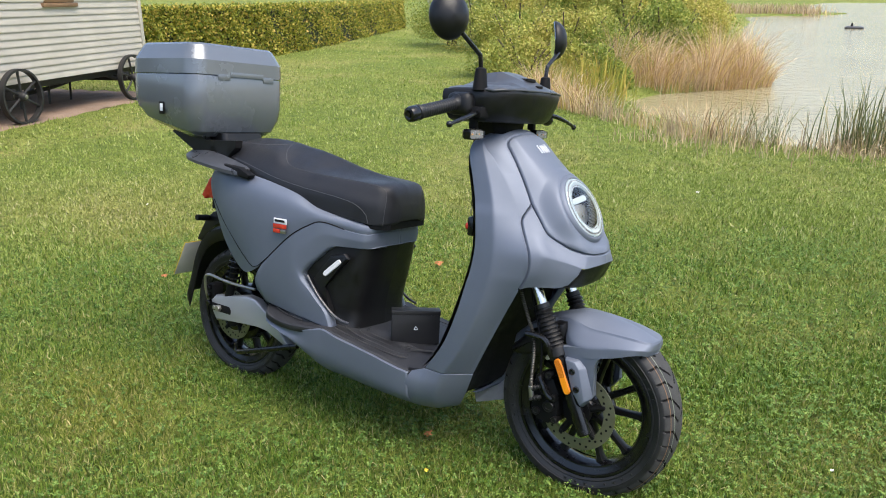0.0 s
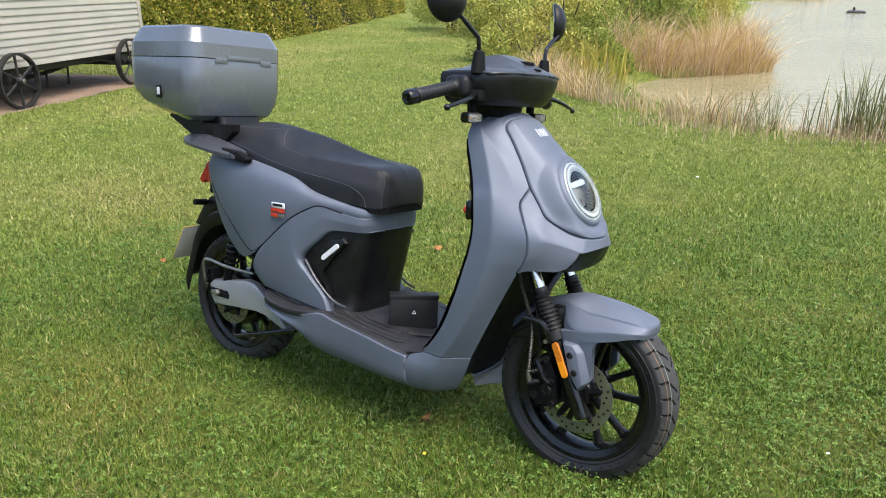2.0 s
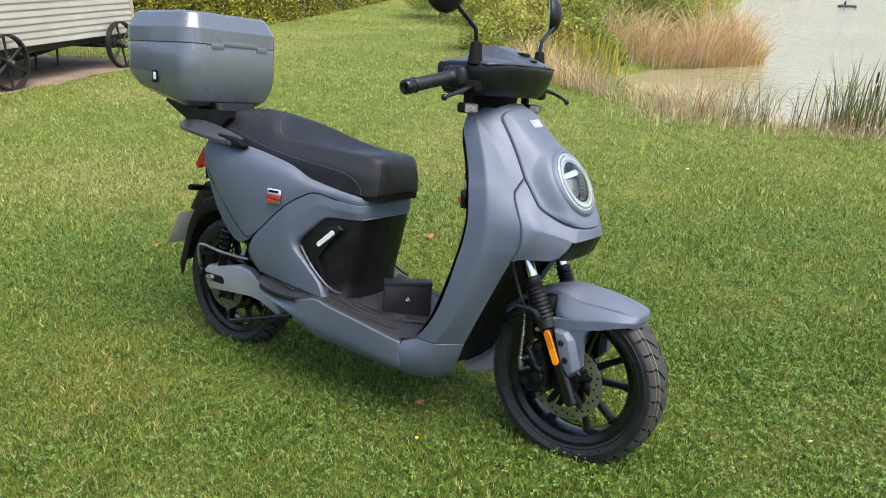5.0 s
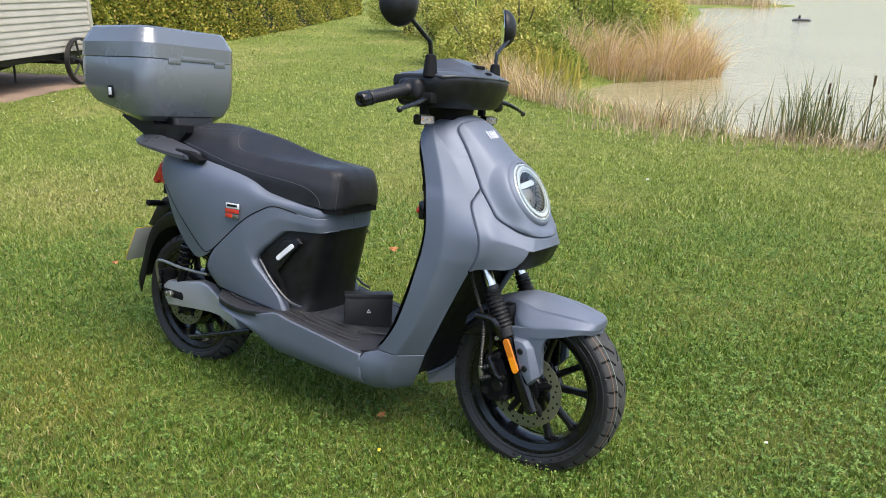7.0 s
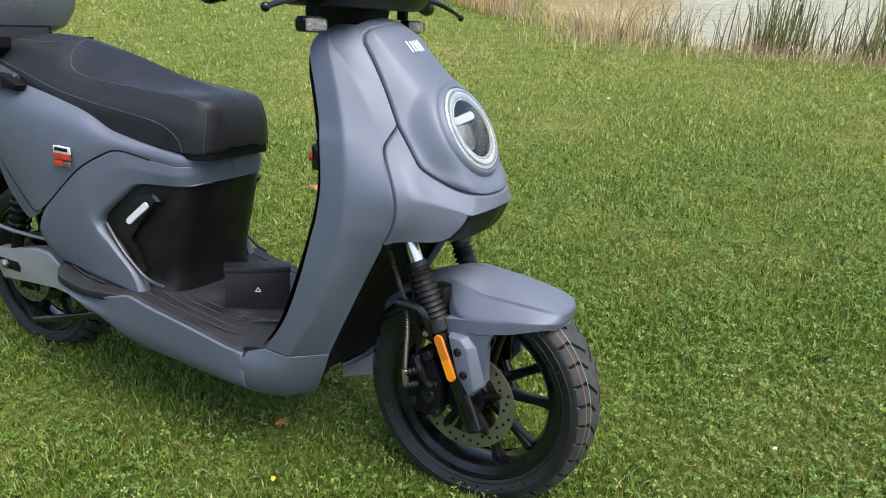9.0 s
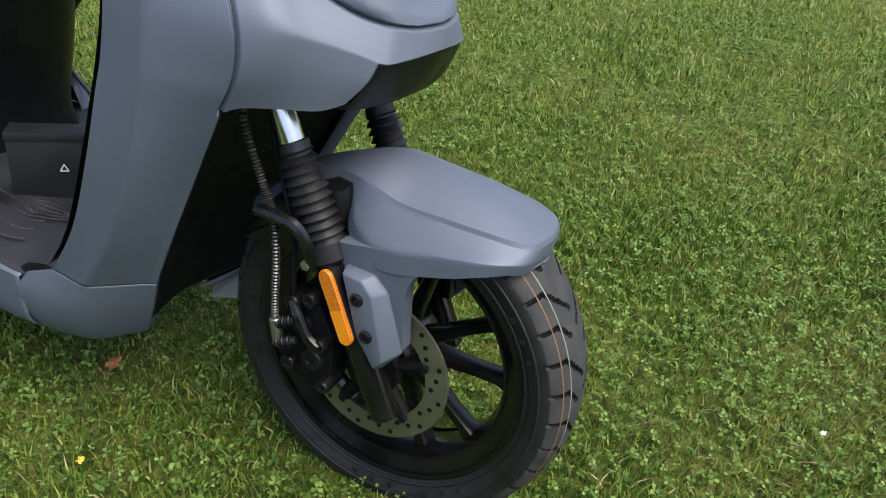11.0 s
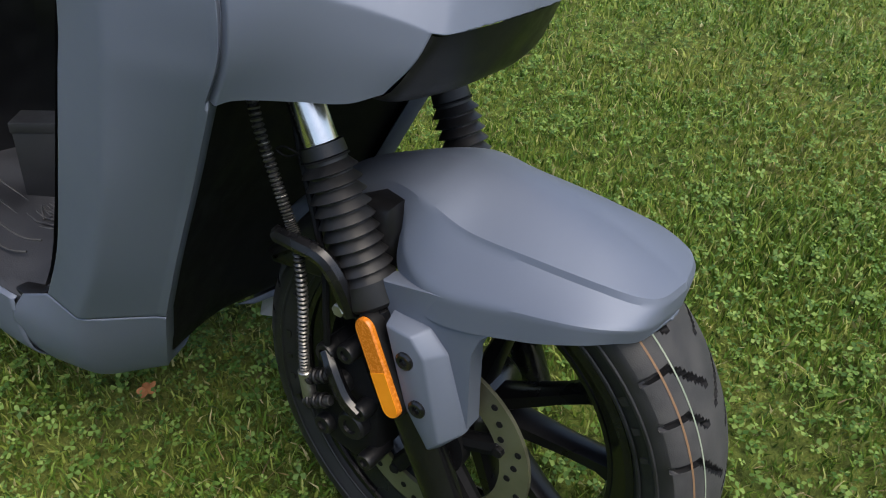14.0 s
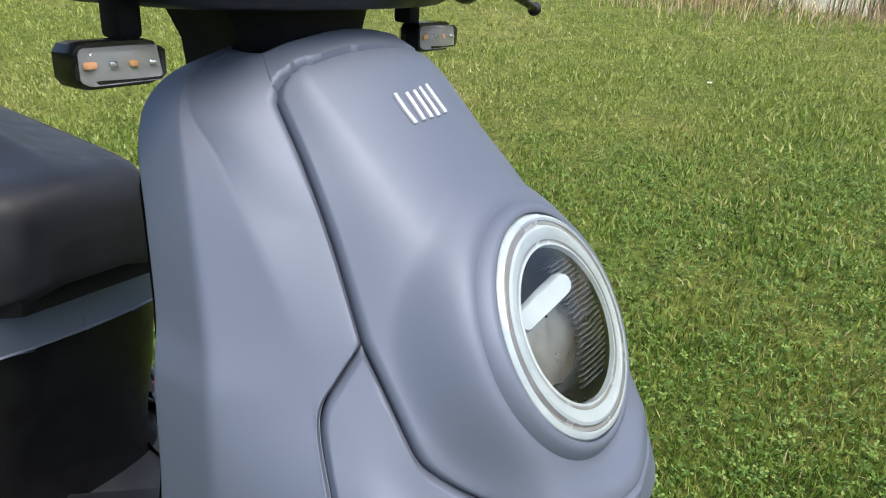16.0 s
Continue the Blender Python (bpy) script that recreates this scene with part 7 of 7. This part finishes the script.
# dry grasses along the bank, behind the inlet and on the point
_bank = [(-4.9, 11.0, 260, 0.50), (-4.6, 10.7, 260, 0.50), (-4.3, 10.4, 260, 0.48), (-3.95, 10.1, 220, 0.44), (-3.6, 9.8, 200, 0.40), (-3.3, 9.55, 150, 0.34), (-3.0, 9.3, 110, 0.28), (-2.7, 9.1, 80, 0.22), (-2.4, 8.95, 80, 0.22), (-2.1, 8.8, 150, 0.30), (-1.8, 8.65, 120, 0.34), (-1.5, 8.6, 80, 0.30)]
for _x, _y, _n, _h in _bank:
    tussock(_x, _y, int(_n * 0.7), _h * 1.35, STRAW if _n % 20 else TAN_REED, "dry_grass", "dry straw coloured grass tuft on the pond bank", "dry grass", 0.24, 0.75)
_point = [(-4.7, 12.6), (-4.45, 13.0), (-4.2, 13.3), (-3.95, 13.6), (-3.7, 13.9), (-3.45, 14.2), (-3.2, 14.5), (-2.95, 14.8), (-2.75, 15.1), (-2.6, 15.5), (-2.65, 15.9), (-3.2, 15.3), (-3.6, 14.8), (-4.0, 14.4), (-4.4, 14.0), (-2.8, 16.6), (-3.2, 17.3), (-3.4, 16.2), (-4.3, 18.6)]
for _k, (_x, _y) in enumerate(_point):
    tussock(_x, _y, 300, 0.95 + 0.40 * math.sin(_k * 2.4), TAN_REED if _k % 5 else STRAW, "tall_grass", "tall bleached grass tussock on a point in the pond", "tall grass", 0.32, 1.15)
for _x, _y, _n in ((-3.95, 10.75, 60), (-3.65, 10.35, 50), (-4.1, 11.5, 70), (-4.5, 12.1, 70), (-4.75, 11.3, 60)):
    reeds("flag_iris", "yellow green flag leaves at the water", "reeds", [(_x, _y, _n, 0.6)], YELLOW_REED, 0.35, 0.78, 0.012, 0.028, 0.40)
for _x, _y, _n, _s in ((-1.50, 8.6, 40, 0.40), (-1.25, 8.55, 60, 0.40), (-1.05, 8.55, 36, 0.35)):
    reeds("rushes", "grey green rush tuft on the bank", "rushes", [(_x, _y, _n, _s)], GREEN_REED, 0.20, 0.62, 0.004, 0.009, 0.40)
reeds("bank_grass", "rough grass fringe at the top of the bank", "grass", [(x, 8.25 + 0.04 * math.sin(x * 3), 90, 0.75) for x in np.arange(-2.2, 6.0, 0.28)], STRAW, 0.05, 0.20, 0.005, 0.012, 0.5)
reeds("far_reeds", "brown reeds on the far bank", "reeds", [(x, 72.0 + 0.9 * math.sin(x), 260, 2.5) for x in np.arange(-22.0, -8.0, 1.4)], STRAW, 0.4, 1.0, 0.03, 0.08, 0.3)


def cattail_clump(x, y, n, heads, high):
    z = float(ground_z(np.array(x), np.array(y)))
    c = thing("cattail_clump", "tall cattails with brown heads at the pond edge", "reeds", pose(x, y, z), "cattail clumps")
    r = np.random.default_rng(int(abs(x * 900) + 3))
    px, py = r.normal(scale=0.16, size=n), r.normal(scale=0.12, size=n)
    v, f, k = blade_arrays(r, np.stack([px, py, np.full(n, -0.05)], 1), r.uniform(0.45, high, n), r.uniform(0.008, 0.018, n), np.abs(r.normal(scale=0.22, size=n)), 3, 1.4)
    soup("foliage", v, f, k, GREEN_REED, "", "", "stuff", c)
    px, py = r.normal(scale=0.2, size=n * 3), r.normal(scale=0.14, size=n * 3)
    v, f, k = blade_arrays(r, np.stack([px, py, np.full(n * 3, -0.05)], 1), r.uniform(0.15, 0.5, n * 3), r.uniform(0.006, 0.014, n * 3), np.abs(r.normal(scale=0.4, size=n * 3)), 3, 1.2)
    soup("dry_foliage", v, f, k, STRAW, "", "", "stuff", c)
    for i in range(heads):
        bx, by, h = r.normal(scale=0.10), r.normal(scale=0.08), high * r.uniform(0.55, 0.78)
        st = part("stalk", rod_bm((bx, by, -0.05), (bx + 0.03, by, h), 0.005, 6), STRAW, c)
        part("head", rod_bm((bx + 0.029, by, h - 0.02), (bx + 0.032, by, h + 0.085), 0.011, 10, 0.005), CATTAIL, st, "brown cattail head")


for cx, cy, cn, ch, cz in ((-0.72, 8.5, 7, 0, 0.55), (-0.27, 8.6, 120, 1, 1.05), (-0.06, 8.62, 80, 1, 0.95), (0.46, 8.55, 100, 2, 1.10), (0.72, 8.5, 70, 1, 1.0), (1.15, 8.5, 60, 2, 0.95), (1.9, 8.4, 80, 2, 1.0), (3.0, 8.5, 80, 2, 1.0)):
    cattail_clump(cx, cy, cn, ch, cz)

# floating fountain pump
pump = thing("fountain_pump", "small dark floating fountain pump on the pond", "fountain", pose(-3.5, 45.0, WATER_Z))
part("float", rings_bm([rounded_rect(0.42, 0.2, 0.1, -0.05), rounded_rect(0.45, 0.22, 0.1, 0.06), rounded_rect(0.36, 0.16, 0.08, 0.12)]), DASH_GREY, pump)
part("nozzle", rod_bm((-0.12, 0, 0.10), (-0.12, 0, 0.28), 0.07, 10, r2=0.04), MATT_BLACK, pump)

# far trees and a pale shed beyond the hedge close the view
part_far = thing("far_shed", "pale grey shed beyond the hedge", "shed", pose(-25.5, 43.0, -0.4, 0, 0, 30))
part("wall", box_bm(-2.2, 2.2, -1.5, 1.5, 0, 2.1, 0.02), PLATE_BACK, part_far)
part("roof", prism_bm([(-2.5, 2.08), (0, 3.0), (2.5, 2.08), (2.5, 2.15), (0, 3.1), (-2.5, 2.15)], -1.7, 1.7), DARK_IRON, part_far)


# an unseen leaf-dark wall, added behind to keep low sky light off the scooter
def sky_block_wall():
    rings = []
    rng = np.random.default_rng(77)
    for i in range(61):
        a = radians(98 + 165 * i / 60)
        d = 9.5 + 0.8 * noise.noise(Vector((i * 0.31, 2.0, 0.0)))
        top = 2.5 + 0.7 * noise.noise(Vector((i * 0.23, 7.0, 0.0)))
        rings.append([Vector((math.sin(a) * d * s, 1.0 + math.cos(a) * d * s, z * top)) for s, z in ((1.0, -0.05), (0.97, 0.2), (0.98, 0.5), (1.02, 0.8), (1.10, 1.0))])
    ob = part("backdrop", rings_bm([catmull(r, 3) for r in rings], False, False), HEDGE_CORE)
    return tagged(ob, "unseen dark green wall added behind to block low sky light", "trees", kind="structure")


sky_block_wall()
